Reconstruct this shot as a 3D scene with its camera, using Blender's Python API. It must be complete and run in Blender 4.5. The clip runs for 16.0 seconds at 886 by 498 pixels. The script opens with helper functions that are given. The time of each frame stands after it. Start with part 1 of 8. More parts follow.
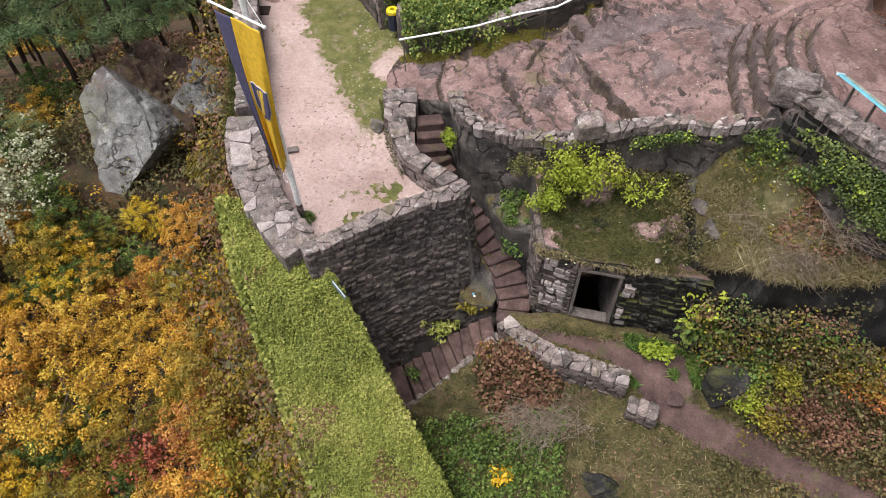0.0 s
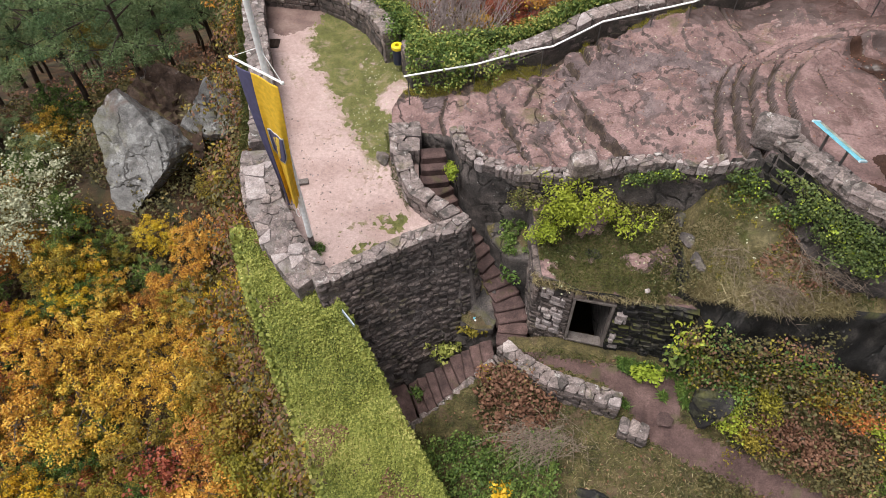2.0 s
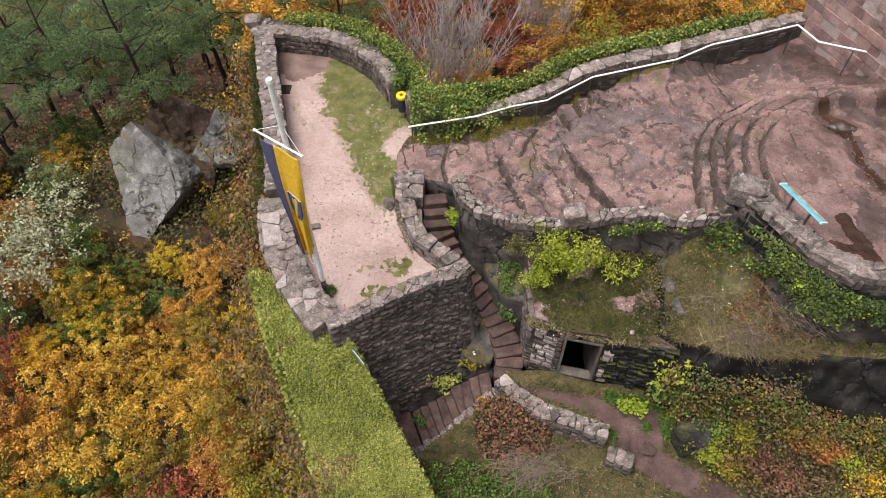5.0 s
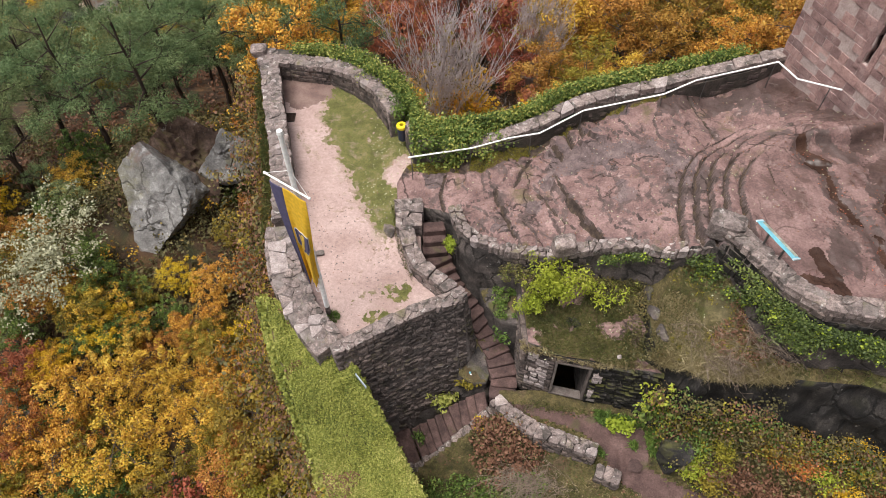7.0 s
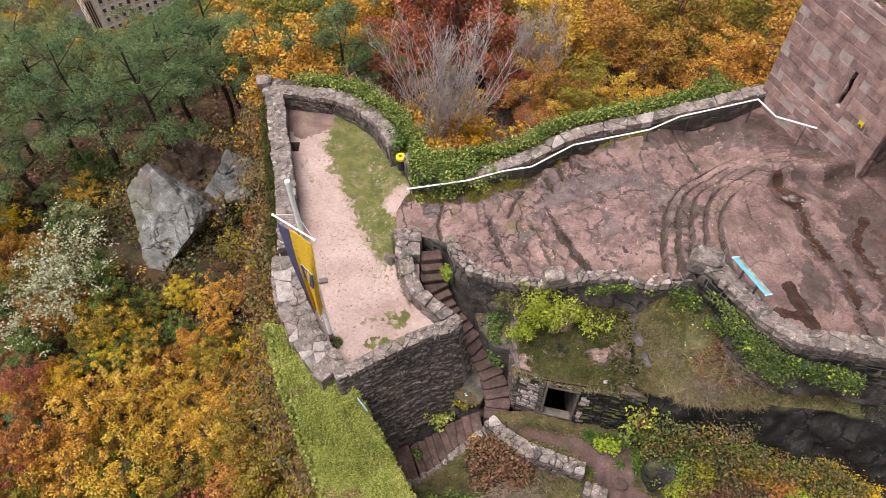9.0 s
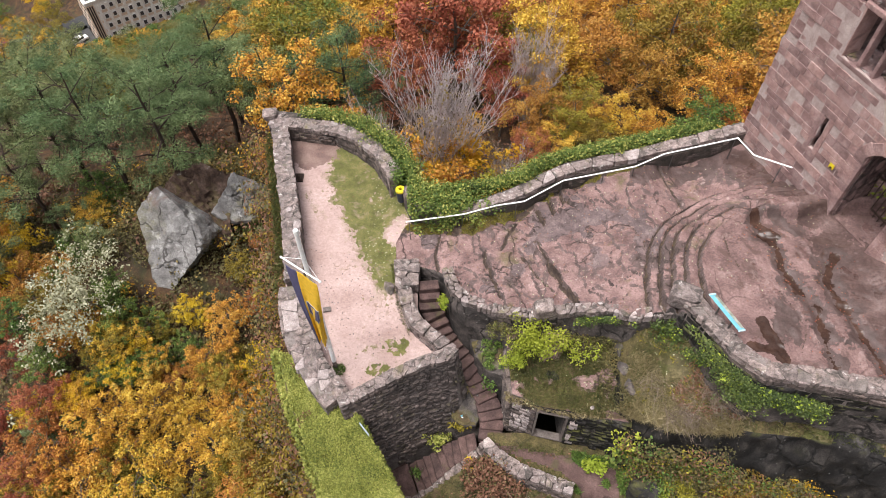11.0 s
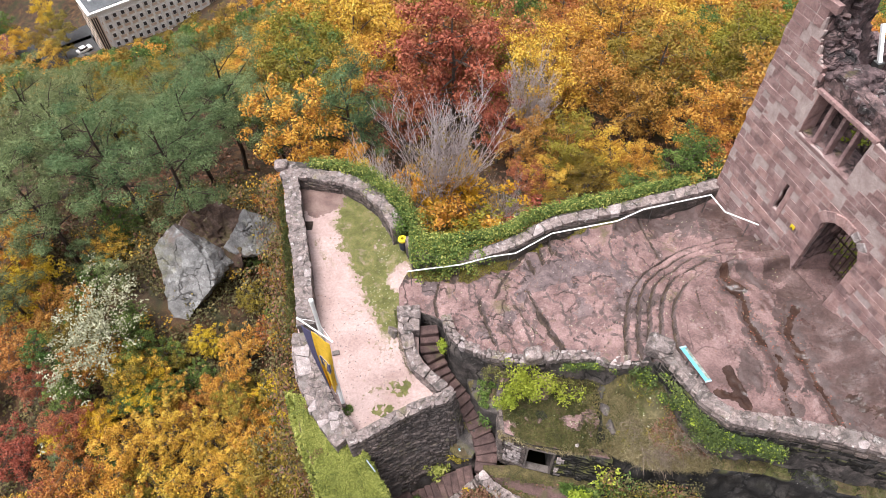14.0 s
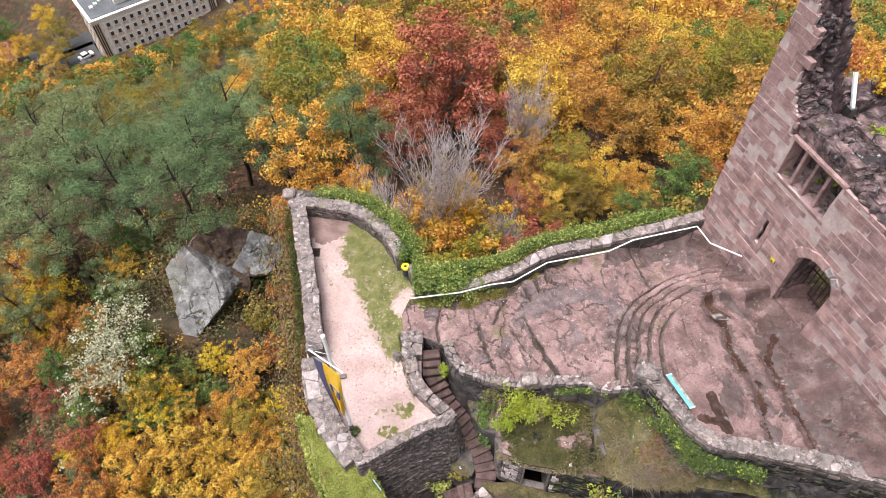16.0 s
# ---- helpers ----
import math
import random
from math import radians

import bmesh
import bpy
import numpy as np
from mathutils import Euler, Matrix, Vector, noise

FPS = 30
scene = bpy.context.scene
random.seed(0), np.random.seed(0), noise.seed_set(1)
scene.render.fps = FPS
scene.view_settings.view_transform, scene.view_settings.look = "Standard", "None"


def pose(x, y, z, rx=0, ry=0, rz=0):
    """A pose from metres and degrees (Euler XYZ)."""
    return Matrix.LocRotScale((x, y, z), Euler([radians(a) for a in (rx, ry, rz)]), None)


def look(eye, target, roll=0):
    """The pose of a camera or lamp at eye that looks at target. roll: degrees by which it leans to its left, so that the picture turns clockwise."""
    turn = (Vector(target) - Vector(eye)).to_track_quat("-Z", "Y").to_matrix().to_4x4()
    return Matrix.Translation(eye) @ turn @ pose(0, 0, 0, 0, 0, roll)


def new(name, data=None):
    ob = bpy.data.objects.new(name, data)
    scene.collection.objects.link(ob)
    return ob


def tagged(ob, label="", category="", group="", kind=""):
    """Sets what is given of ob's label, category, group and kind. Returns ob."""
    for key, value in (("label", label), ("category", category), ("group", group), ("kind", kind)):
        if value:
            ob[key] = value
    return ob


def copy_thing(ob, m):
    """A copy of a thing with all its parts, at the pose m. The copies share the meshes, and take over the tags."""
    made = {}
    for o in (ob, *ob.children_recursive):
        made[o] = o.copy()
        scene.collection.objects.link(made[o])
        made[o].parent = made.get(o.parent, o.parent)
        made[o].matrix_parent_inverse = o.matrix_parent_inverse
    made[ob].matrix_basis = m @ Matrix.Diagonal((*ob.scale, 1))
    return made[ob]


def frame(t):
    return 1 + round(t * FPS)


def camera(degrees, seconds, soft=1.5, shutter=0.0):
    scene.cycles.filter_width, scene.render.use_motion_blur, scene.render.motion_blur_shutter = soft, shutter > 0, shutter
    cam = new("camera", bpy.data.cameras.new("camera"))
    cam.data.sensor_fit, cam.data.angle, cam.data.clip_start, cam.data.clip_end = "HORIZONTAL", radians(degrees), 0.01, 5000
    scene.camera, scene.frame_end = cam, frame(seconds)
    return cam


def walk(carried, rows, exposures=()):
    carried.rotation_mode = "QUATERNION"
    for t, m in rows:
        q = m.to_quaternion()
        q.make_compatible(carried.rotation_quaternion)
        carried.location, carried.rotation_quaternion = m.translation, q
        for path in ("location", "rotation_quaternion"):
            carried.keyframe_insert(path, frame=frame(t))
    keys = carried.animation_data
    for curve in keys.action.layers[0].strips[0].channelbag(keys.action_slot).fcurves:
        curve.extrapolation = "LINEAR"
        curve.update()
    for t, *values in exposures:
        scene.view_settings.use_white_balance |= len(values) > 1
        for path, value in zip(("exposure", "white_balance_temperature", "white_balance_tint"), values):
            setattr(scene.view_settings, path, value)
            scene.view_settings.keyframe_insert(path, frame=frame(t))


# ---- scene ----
cam = camera(66.0, 16.0, soft=0.8)
PATH = [
    (0, (0.179, -0.816, 13.902), (0.12, 0.39, 12.308), -1.4),
    (0.5, (0.167, -0.837, 14.233), (0.108, 0.37, 12.64), -1.4),
    (1, (0.148, -0.851, 14.571), (0.09, 0.357, 12.978), -1.4),
    (1.5, (0.126, -0.858, 14.913), (0.068, 0.351, 13.32), -1.4),
    (2, (0.103, -0.86, 15.257), (0.046, 0.348, 13.665), -1.3),
    (2.5, (0.08, -0.859, 15.604), (0.024, 0.35, 14.012), -1.3),
    (3, (0.06, -0.856, 15.952), (0.005, 0.353, 14.36), -1.2),
    (3.5, (0.044, -0.85, 16.301), (-0.01, 0.358, 14.709), -1.2),
    (4, (0.033, -0.844, 16.653), (-0.021, 0.365, 15.06), -1.2),
    (6.5, (0.06, -0.795, 18.472), (0.009, 0.411, 16.877), -1.0),
    (7, (0.082, -0.782, 18.858), (0.032, 0.423, 17.262), -1.0),
    (7.5, (0.109, -0.767, 19.254), (0.059, 0.437, 17.658), -1.0),
    (8, (0.14, -0.751, 19.663), (0.089, 0.452, 18.066), -1.0),
    (8.5, (0.173, -0.733, 20.085), (0.123, 0.469, 18.488), -1.0),
    (9, (0.209, -0.713, 20.522), (0.159, 0.489, 18.924), -1.0),
    (11.5, (0.383, -0.576, 22.941), (0.331, 0.622, 21.341), -1.1),
    (12, (0.41, -0.543, 23.47), (0.358, 0.655, 21.869), -1.2),
    (12.5, (0.432, -0.508, 24.011), (0.379, 0.688, 22.409), -1.2),
    (13, (0.447, -0.474, 24.56), (0.395, 0.722, 22.958), -1.2),
    (13.5, (0.457, -0.441, 25.116), (0.404, 0.755, 23.513), -1.3),
    (14, (0.459, -0.41, 25.673), (0.407, 0.785, 24.07), -1.3),
    (14.5, (0.453, -0.383, 26.228), (0.401, 0.812, 24.624), -1.3),
    (15, (0.44, -0.362, 26.773), (0.389, 0.832, 25.169), -1.3),
    (15.5, (0.419, -0.349, 27.302), (0.368, 0.845, 25.698), -1.3),
    (16, (0.389, -0.347, 27.808), (0.34, 0.846, 26.204), -1.3),
]
walk(cam, [(t, look(eye, target, roll)) for t, eye, target, roll in PATH], [(0, 0.78, 6350, 10), (4, 0.73, 6550, 11), (9, 0.85, 6650, 12), (12, 1.07, 6400, 13), (16, 1.25, 6250, 13)])

# ---------------------------------------------------------------- world and light
world = bpy.data.worlds.new("overcast_sky")
world.use_nodes = True
scene.world = world
wn = world.node_tree
sky = wn.nodes.new("ShaderNodeTexSky")
sky.sky_type = 'NISHITA'
sky.sun_disc = False
sky.sun_elevation = radians(72)
sky.sun_rotation = radians(250)
sky.air_density = 1.0
sky.dust_density = 4.0
soft_sky = wn.nodes.new("ShaderNodeHueSaturation")
soft_sky.inputs["Saturation"].default_value = 0.25
wn.links.new(sky.outputs[0], soft_sky.inputs["Color"])
wn.links.new(soft_sky.outputs[0], wn.nodes["Background"].inputs[0])
wn.nodes["Background"].inputs[1].default_value = 0.09
sun_data = bpy.data.lights.new("sun", "SUN")
sun_data.energy, sun_data.angle, sun_data.color = 2.2, radians(36), (1.0, 0.97, 0.93)
sun = new("sun", sun_data)
sun.matrix_world = look((-18, -6, 60), (0, 0, 0))

# ---------------------------------------------------------------- small helpers
RNG = random.Random(7)


def nz(x, y, z=0.0, s=1.0):
    """Smooth noise, about -1 to 1."""
    return noise.noise(Vector((x * s, y * s, z * s)))


def fbm(x, y, z=0.0, s=1.0, octaves=4):
    v, a, k = 0.0, 1.0, s
    for _ in range(octaves):
        v += a * noise.noise(Vector((x * k, y * k, z * k)))
        a, k = a * 0.5, k * 2.03
    return v


def lerp_line(pts, x):
    """Piecewise linear value through (x, value) pairs."""
    if x <= pts[0][0]:
        return pts[0][1]
    for (a, va), (b, vb) in zip(pts, pts[1:]):
        if x <= b:
            return va + (vb - va) * (x - a) / (b - a)
    return pts[-1][1]


def smooth(a, b, x):
    t = min(1.0, max(0.0, (x - a) / (b - a)))
    return t * t * (3 - 2 * t)


def resample(line, step):
    """Points of a polyline at about even steps."""
    out = []
    for a, b in zip(line, line[1:]):
        a, b = Vector(a), Vector(b)
        n = max(1, round((b - a).length / step))
        out += [a.lerp(b, i / n) for i in range(n)]
    return out + [Vector(line[-1])]


def inside(poly, x, y):
    hit = False
    for (ax, ay), (bx, by) in zip(poly, poly[1:] + poly[:1]):
        if (ay > y) != (by > y) and x < ax + (y - ay) * (bx - ax) / (by - ay):
            hit = not hit
    return hit


def mesh_object(name, verts, faces, materials, parent=None, smooth_faces=False, indices=None):
    me = bpy.data.meshes.new(name)
    me.from_pydata(verts, [], faces)
    for m in materials:
        me.materials.append(m)
    if indices is not None:
        me.polygons.foreach_set("material_index", indices)
    if smooth_faces:
        me.polygons.foreach_set("use_smooth", [True] * len(faces))
    me.update()
    ob = new(name, me)
    ob.parent = parent
    return ob


def part(name, bm, material, parent, label=""):
    """Links a bmesh as one mesh object under a thing or a part."""
    me = bpy.data.meshes.new(name)
    bm.to_mesh(me)
    bm.free()
    if material:
        me.materials.append(material)
    ob = new(name, me)
    ob.parent = parent
    return tagged(ob, label)


def empty(name, at=(0, 0, 0)):
    ob = new(name)
    ob.location = at
    ob.empty_display_size = 0.2
    return ob


def box_bm(bm, size, m=Matrix.Identity(4), bevel=0.0):
    r = bmesh.ops.create_cube(bm, size=1.0, matrix=m @ Matrix.Diagonal((*size, 1)))
    if bevel:
        es = list({e for v in r["verts"] for e in v.link_edges})
        bmesh.ops.bevel(bm, geom=es, offset=bevel, segments=2, affect='EDGES', profile=0.6)


def rod_bm(bm, a, b, r0, r1=None, sides=8):
    a, b = Vector(a), Vector(b)
    d = b - a
    m = Matrix.Translation((a + b) / 2) @ d.to_track_quat("Z", "Y").to_matrix().to_4x4()
    bmesh.ops.create_cone(bm, cap_ends=True, segments=sides, radius1=r0, radius2=r0 if r1 is None else r1, depth=d.length, matrix=m)


# ---------------------------------------------------------------- materials
def ramp_node(nt, stops):
    r = nt.nodes.new("ShaderNodeValToRGB")
    els = r.color_ramp.elements
    while len(els) < len(stops):
        els.new(0.5)
    for e, (p, c) in zip(els, stops):
        e.position, e.color = p, (*c, 1)
    return r


def surface(name, stops, scale=1.5, rough=0.9, bump=0.4, bump_scale=12.0, stain=None, moss=None, pale=None, vary=0.0,
            island=False, stretch=(1, 1, 1), metal=0.0, wet=None, streak=None, grain=26.0, grit=0.65, crack=None, spots=None):
    """A weathered material. stops: colour ramp over coarse noise. stain, pale: (colour, scale, from, to, amount);
    moss: the same, mostly on faces that look up. crack: (colour, cells a metre, width, amount), fine joints;
    spots: (colour, scale, from, to, amount), small round lichens. vary: change of brightness from object to object (or island to island)."""
    m = bpy.data.materials.new(name)
    m.use_nodes = True
    nt = m.node_tree
    N, L = nt.nodes, nt.links
    b = N["Principled BSDF"]
    b.inputs["Roughness"].default_value = rough
    b.inputs["Metallic"].default_value = metal
    b.inputs["Specular IOR Level"].default_value = 0.3
    geo = N.new("ShaderNodeNewGeometry")
    mp = N.new("ShaderNodeMapping")
    mp.inputs["Scale"].default_value = stretch
    L.new(geo.outputs["Position"], mp.inputs["Vector"])

    def noise_tex(s, detail=6.0, r=0.6, dist=0.0, vec=None):
        t = N.new("ShaderNodeTexNoise")
        t.inputs["Scale"].default_value = s
        t.inputs["Detail"].default_value = detail
        t.inputs["Roughness"].default_value = r
        t.inputs["Distortion"].default_value = dist
        L.new(vec or mp.outputs[0], t.inputs["Vector"])
        return t.outputs["Fac"]

    def mix(fac, a, c, mode='MIX'):
        x = N.new("ShaderNodeMix")
        x.data_type, x.blend_type = 'RGBA', mode
        for sock, val in ((x.inputs[0], fac), (x.inputs[6], a), (x.inputs[7], c)):
            if isinstance(val, (float, int)):
                sock.default_value = val
            elif isinstance(val, tuple):
                sock.default_value = (*val, 1)
            else:
                L.new(val, sock)
        return x.outputs[2]

    def math_node(op, a, c=None, clamp=False):
        x = N.new("ShaderNodeMath")
        x.operation, x.use_clamp = op, clamp
        for sock, val in zip(x.inputs, (a, c)):
            if val is None:
                continue
            if isinstance(val, (float, int)):
                sock.default_value = val
            else:
                L.new(val, sock)
        return x.outputs[0]

    def band(src, lo, hi, amount):
        x = N.new("ShaderNodeMapRange")
        x.inputs["From Min"].default_value, x.inputs["From Max"].default_value = lo, hi
        x.inputs["To Max"].default_value = amount
        L.new(src, x.inputs["Value"])
        return x.outputs[0]

    r = ramp_node(nt, stops)
    L.new(noise_tex(scale), r.inputs[0])
    col = r.outputs[0]
    fine = noise_tex(scale * 14, 4.0, 0.7)
    g = ramp_node(nt, [(0.25, (0.62, 0.62, 0.62)), (0.75, (1.3, 1.3, 1.3))])
    L.new(fine, g.inputs[0])
    col = mix(0.7, col, g.outputs[0], 'MULTIPLY')
    g2 = ramp_node(nt, [(0.30, (0.45, 0.45, 0.45)), (0.5, (1.0, 1.0, 1.0)), (0.72, (1.45, 1.42, 1.4))])
    L.new(noise_tex(grain, 3.0, 0.75), g2.inputs[0])
    col = mix(grit, col, g2.outputs[0], 'MULTIPLY')
    if vary:
        if island:
            rnd = geo.outputs["Random Per Island"]
        else:
            oi = N.new("ShaderNodeObjectInfo")
            rnd = oi.outputs["Random"]
        v = ramp_node(nt, [(0.0, (1 - vary, 1 - vary, 1 - vary * 0.9)), (0.5, (1, 1 - vary * 0.1, 1 - vary * 0.05)), (1.0, (1 + vary, 1 + vary * 0.85, 1 + vary * 0.8))])
        L.new(rnd, v.inputs[0])
        col = mix(1.0, col, v.outputs[0], 'MULTIPLY')
    if streak:
        c, s, lo, hi, amount = streak
        mp2 = N.new("ShaderNodeMapping")
        mp2.inputs["Scale"].default_value = (1, 1, 0.12)
        L.new(geo.outputs["Position"], mp2.inputs["Vector"])
        col = mix(band(noise_tex(s, 5.0, 0.65, 0.0, mp2.outputs[0]), lo, hi, amount), col, c)
    if stain:
        c, s, lo, hi, amount = stain
        col = mix(band(noise_tex(s, 7.0, 0.65, 0.6), lo, hi, amount), col, c)
    if pale:
        c, s, lo, hi, amount = pale
        col = mix(band(noise_tex(s, 6.0, 0.7, 0.3), lo, hi, amount), col, c)
    if moss:
        c, s, lo, hi, amount = moss
        sep = N.new("ShaderNodeSeparateXYZ")
        L.new(geo.outputs["Normal"], sep.inputs[0])
        up = band(sep.outputs[2], 0.3, 0.85, 1.0)
        col = mix(math_node('MULTIPLY', band(noise_tex(s, 6.0, 0.65, 0.4), lo, hi, amount), up), col, c)
    if wet:
        s, lo, hi = wet
        w = band(noise_tex(s, 4.0, 0.5), lo, hi, 1.0)
        inv = N.new("ShaderNodeMapRange")
        inv.inputs["To Min"].default_value, inv.inputs["To Max"].default_value = rough, 0.25
        L.new(w, inv.inputs["Value"])
        L.new(inv.outputs[0], b.inputs["Roughness"])
    height = noise_tex(bump_scale, 6.0, 0.65)
    if crack:
        c, s, width, amount = crack
        wob = N.new("ShaderNodeTexNoise")
        wob.inputs["Scale"].default_value, wob.inputs["Detail"].default_value = s * 1.7, 4.0
        L.new(mp.outputs[0], wob.inputs["Vector"])
        off = N.new("ShaderNodeVectorMath")
        off.operation = 'MULTIPLY_ADD'
        off.inputs[1].default_value = (0.9 / s,) * 3
        L.new(wob.outputs["Color"], off.inputs[0])
        L.new(mp.outputs[0], off.inputs[2])
        vo = N.new("ShaderNodeTexVoronoi")
        vo.feature = 'DISTANCE_TO_EDGE'
        vo.inputs["Scale"].default_value = s
        L.new(off.outputs[0], vo.inputs["Vector"])
        line = band(vo.outputs["Distance"], width, width * 0.25, 1.0)
        line = math_node('MULTIPLY', line, band(noise_tex(s * 0.8, 4.0), 0.42, 0.58, 1.0))
        col = mix(math_node('MULTIPLY', line, amount), col, c)
        height = math_node('SUBTRACT', height, math_node('MULTIPLY', line, 0.5))
    if spots:
        c, s, lo, hi, amount = spots
        dots = N.new("ShaderNodeTexVoronoi")
        dots.inputs["Scale"].default_value = s
        L.new(mp.outputs[0], dots.inputs["Vector"])
        d = math_node('ADD', dots.outputs["Distance"], math_node('MULTIPLY', noise_tex(s * 2.2, 3.0), 0.5))
        fade = band(noise_tex(s * 0.22, 4.0), 0.42, 0.6, amount)
        col = mix(math_node('MULTIPLY', band(d, hi, lo, 1.0), fade), col, c)
    L.new(col, b.inputs["Base Color"])
    bp = N.new("ShaderNodeBump")
    bp.inputs["Strength"].default_value = bump
    bp.inputs["Distance"].default_value = 0.06
    L.new(height, bp.inputs["Height"])
    L.new(bp.outputs[0], b.inputs["Normal"])
    return m


def leaf_material(name, stops, trans=0.18, rough=0.6, tint=0.0):
    """Leaves: the colour differs from leaf to leaf and, slowly, from place to place and from plant to plant."""
    m = bpy.data.materials.new(name)
    m.use_nodes = True
    nt = m.node_tree
    N, L = nt.nodes, nt.links
    b = N["Principled BSDF"]
    b.inputs["Roughness"].default_value = rough
    b.inputs["Specular IOR Level"].default_value = 0.25
    geo = N.new("ShaderNodeNewGeometry")
    t = N.new("ShaderNodeTexNoise")
    t.inputs["Scale"].default_value = 0.55
    t.inputs["Detail"].default_value = 3.0
    L.new(geo.outputs["Position"], t.inputs["Vector"])
    add = N.new("ShaderNodeMath")
    add.operation = 'MULTIPLY_ADD'
    L.new(geo.outputs["Random Per Island"], add.inputs[0])
    add.inputs[1].default_value = 0.55
    mr = N.new("ShaderNodeMapRange")
    mr.inputs["From Min"].default_value, mr.inputs["From Max"].default_value = 0.3, 0.7
    mr.inputs["To Min"].default_value, mr.inputs["To Max"].default_value = 0.0, 0.45
    L.new(t.outputs["Fac"], mr.inputs["Value"])
    L.new(mr.outputs[0], add.inputs[2])
    r = ramp_node(nt, stops)
    L.new(add.outputs[0], r.inputs[0])
    col = r.outputs[0]
    if tint:
        oi = N.new("ShaderNodeObjectInfo")
        hs = N.new("ShaderNodeHueSaturation")
        for out_range, sock in (((0.5 - tint * 0.12, 0.5 + tint * 0.12), "Hue"), ((1 - tint * 0.6, 1 + tint * 0.6), "Value")):
            q = N.new("ShaderNodeMapRange")
            q.inputs["To Min"].default_value, q.inputs["To Max"].default_value = out_range
            if sock == "Value":
                mm = N.new("ShaderNodeMath")
                mm.operation = 'FRACT'
                m2 = N.new("ShaderNodeMath")
                m2.operation = 'MULTIPLY'
                m2.inputs[1].default_value = 7.3
                L.new(oi.outputs["Random"], m2.inputs[0])
                L.new(m2.outputs[0], mm.inputs[0])
                L.new(mm.outputs[0], q.inputs["Value"])
            else:
                L.new(oi.outputs["Random"], q.inputs["Value"])
            L.new(q.outputs[0], hs.inputs[sock])
        L.new(col, hs.inputs["Color"])
        col = hs.outputs[0]
    L.new(col, b.inputs["Base Color"])
    if trans:
        tr = N.new("ShaderNodeBsdfTranslucent")
        L.new(col, tr.inputs["Color"])
        mx = N.new("ShaderNodeMixShader")
        mx.inputs[0].default_value = trans
        L.new(b.outputs[0], mx.inputs[1])
        L.new(tr.outputs[0], mx.inputs[2])
        L.new(mx.outputs[0], N["Material Output"].inputs["Surface"])
    return m


def plain(name, color, rough=0.5, metal=0.0, bump=0.0):
    m = bpy.data.materials.new(name)
    m.use_nodes = True
    nt = m.node_tree
    N, L = nt.nodes, nt.links
    b = N["Principled BSDF"]
    b.inputs["Roughness"].default_value, b.inputs["Metallic"].default_value = rough, metal
    geo = N.new("ShaderNodeNewGeometry")
    t = N.new("ShaderNodeTexNoise")
    t.inputs["Scale"].default_value = 9.0
    t.inputs["Detail"].default_value = 5.0
    L.new(geo.outputs["Position"], t.inputs["Vector"])
    r = ramp_node(nt, [(0.3, tuple(c * 0.82 for c in color)), (0.7, tuple(min(1, c * 1.12) for c in color))])
    L.new(t.outputs["Fac"], r.inputs[0])
    L.new(r.outputs[0], b.inputs["Base Color"])
    if bump:
        bp = N.new("ShaderNodeBump")
        bp.inputs["Strength"].default_value = bump
        bp.inputs["Distance"].default_value = 0.02
        L.new(t.outputs["Fac"], bp.inputs["Height"])
        L.new(bp.outputs[0], b.inputs["Normal"])
    return m


M_SAND = surface("trodden_pink_sand", [(0.3, (0.335, 0.232, 0.208)), (0.5, (0.42, 0.305, 0.278)), (0.7, (0.485, 0.365, 0.338))], scale=0.6, bump=0.35, bump_scale=25, grit=0.35,
                 stain=((0.31, 0.21, 0.18), 0.35, 0.55, 0.70, 0.6), pale=((0.25, 0.14, 0.09), 11.0, 0.68, 0.72, 0.55), spots=((0.56, 0.45, 0.42), 5.0, 0.28, 0.4, 0.4))
M_LAWN = surface("thin_lawn_soil", [(0.3, (0.085, 0.092, 0.028)), (0.5, (0.15, 0.15, 0.048)), (0.7, (0.23, 0.20, 0.085))], scale=2.0, bump=0.6, bump_scale=40,
                 pale=((0.36, 0.265, 0.215), 1.6, 0.54, 0.68, 0.7))
M_ROCK = surface("worn_pink_sandstone_rock", [(0.28, (0.125, 0.077, 0.072)), (0.5, (0.225, 0.142, 0.132)), (0.72, (0.335, 0.22, 0.205))], scale=1.3, bump=1.0, bump_scale=5.0, grit=0.65, grain=17.0,
                 stain=((0.085, 0.064, 0.060), 0.9, 0.53, 0.60, 0.8), pale=((0.43, 0.33, 0.305), 4.0, 0.60, 0.66, 0.6),
                 moss=((0.10, 0.095, 0.03), 0.7, 0.58, 0.68, 0.6), rough=0.85, crack=((0.035, 0.026, 0.022), 0.75, 0.035, 0.85), spots=((0.44, 0.37, 0.35), 7.0, 0.25, 0.36, 0.8))
M_WETROCK = surface("damp_pink_rock_floor", [(0.28, (0.10, 0.063, 0.058)), (0.5, (0.185, 0.115, 0.107)), (0.72, (0.275, 0.18, 0.168))], scale=1.1, bump=0.9, bump_scale=5.0, grit=0.55, grain=15.0,
                    stain=((0.10, 0.062, 0.054), 0.9, 0.53, 0.60, 0.8), pale=((0.36, 0.265, 0.245), 1.8, 0.57, 0.67, 0.5), wet=(0.6, 0.52, 0.6), rough=0.85,
                    crack=((0.06, 0.040, 0.035), 0.6, 0.016, 0.4), spots=((0.40, 0.33, 0.31), 5.0, 0.22, 0.32, 0.5))
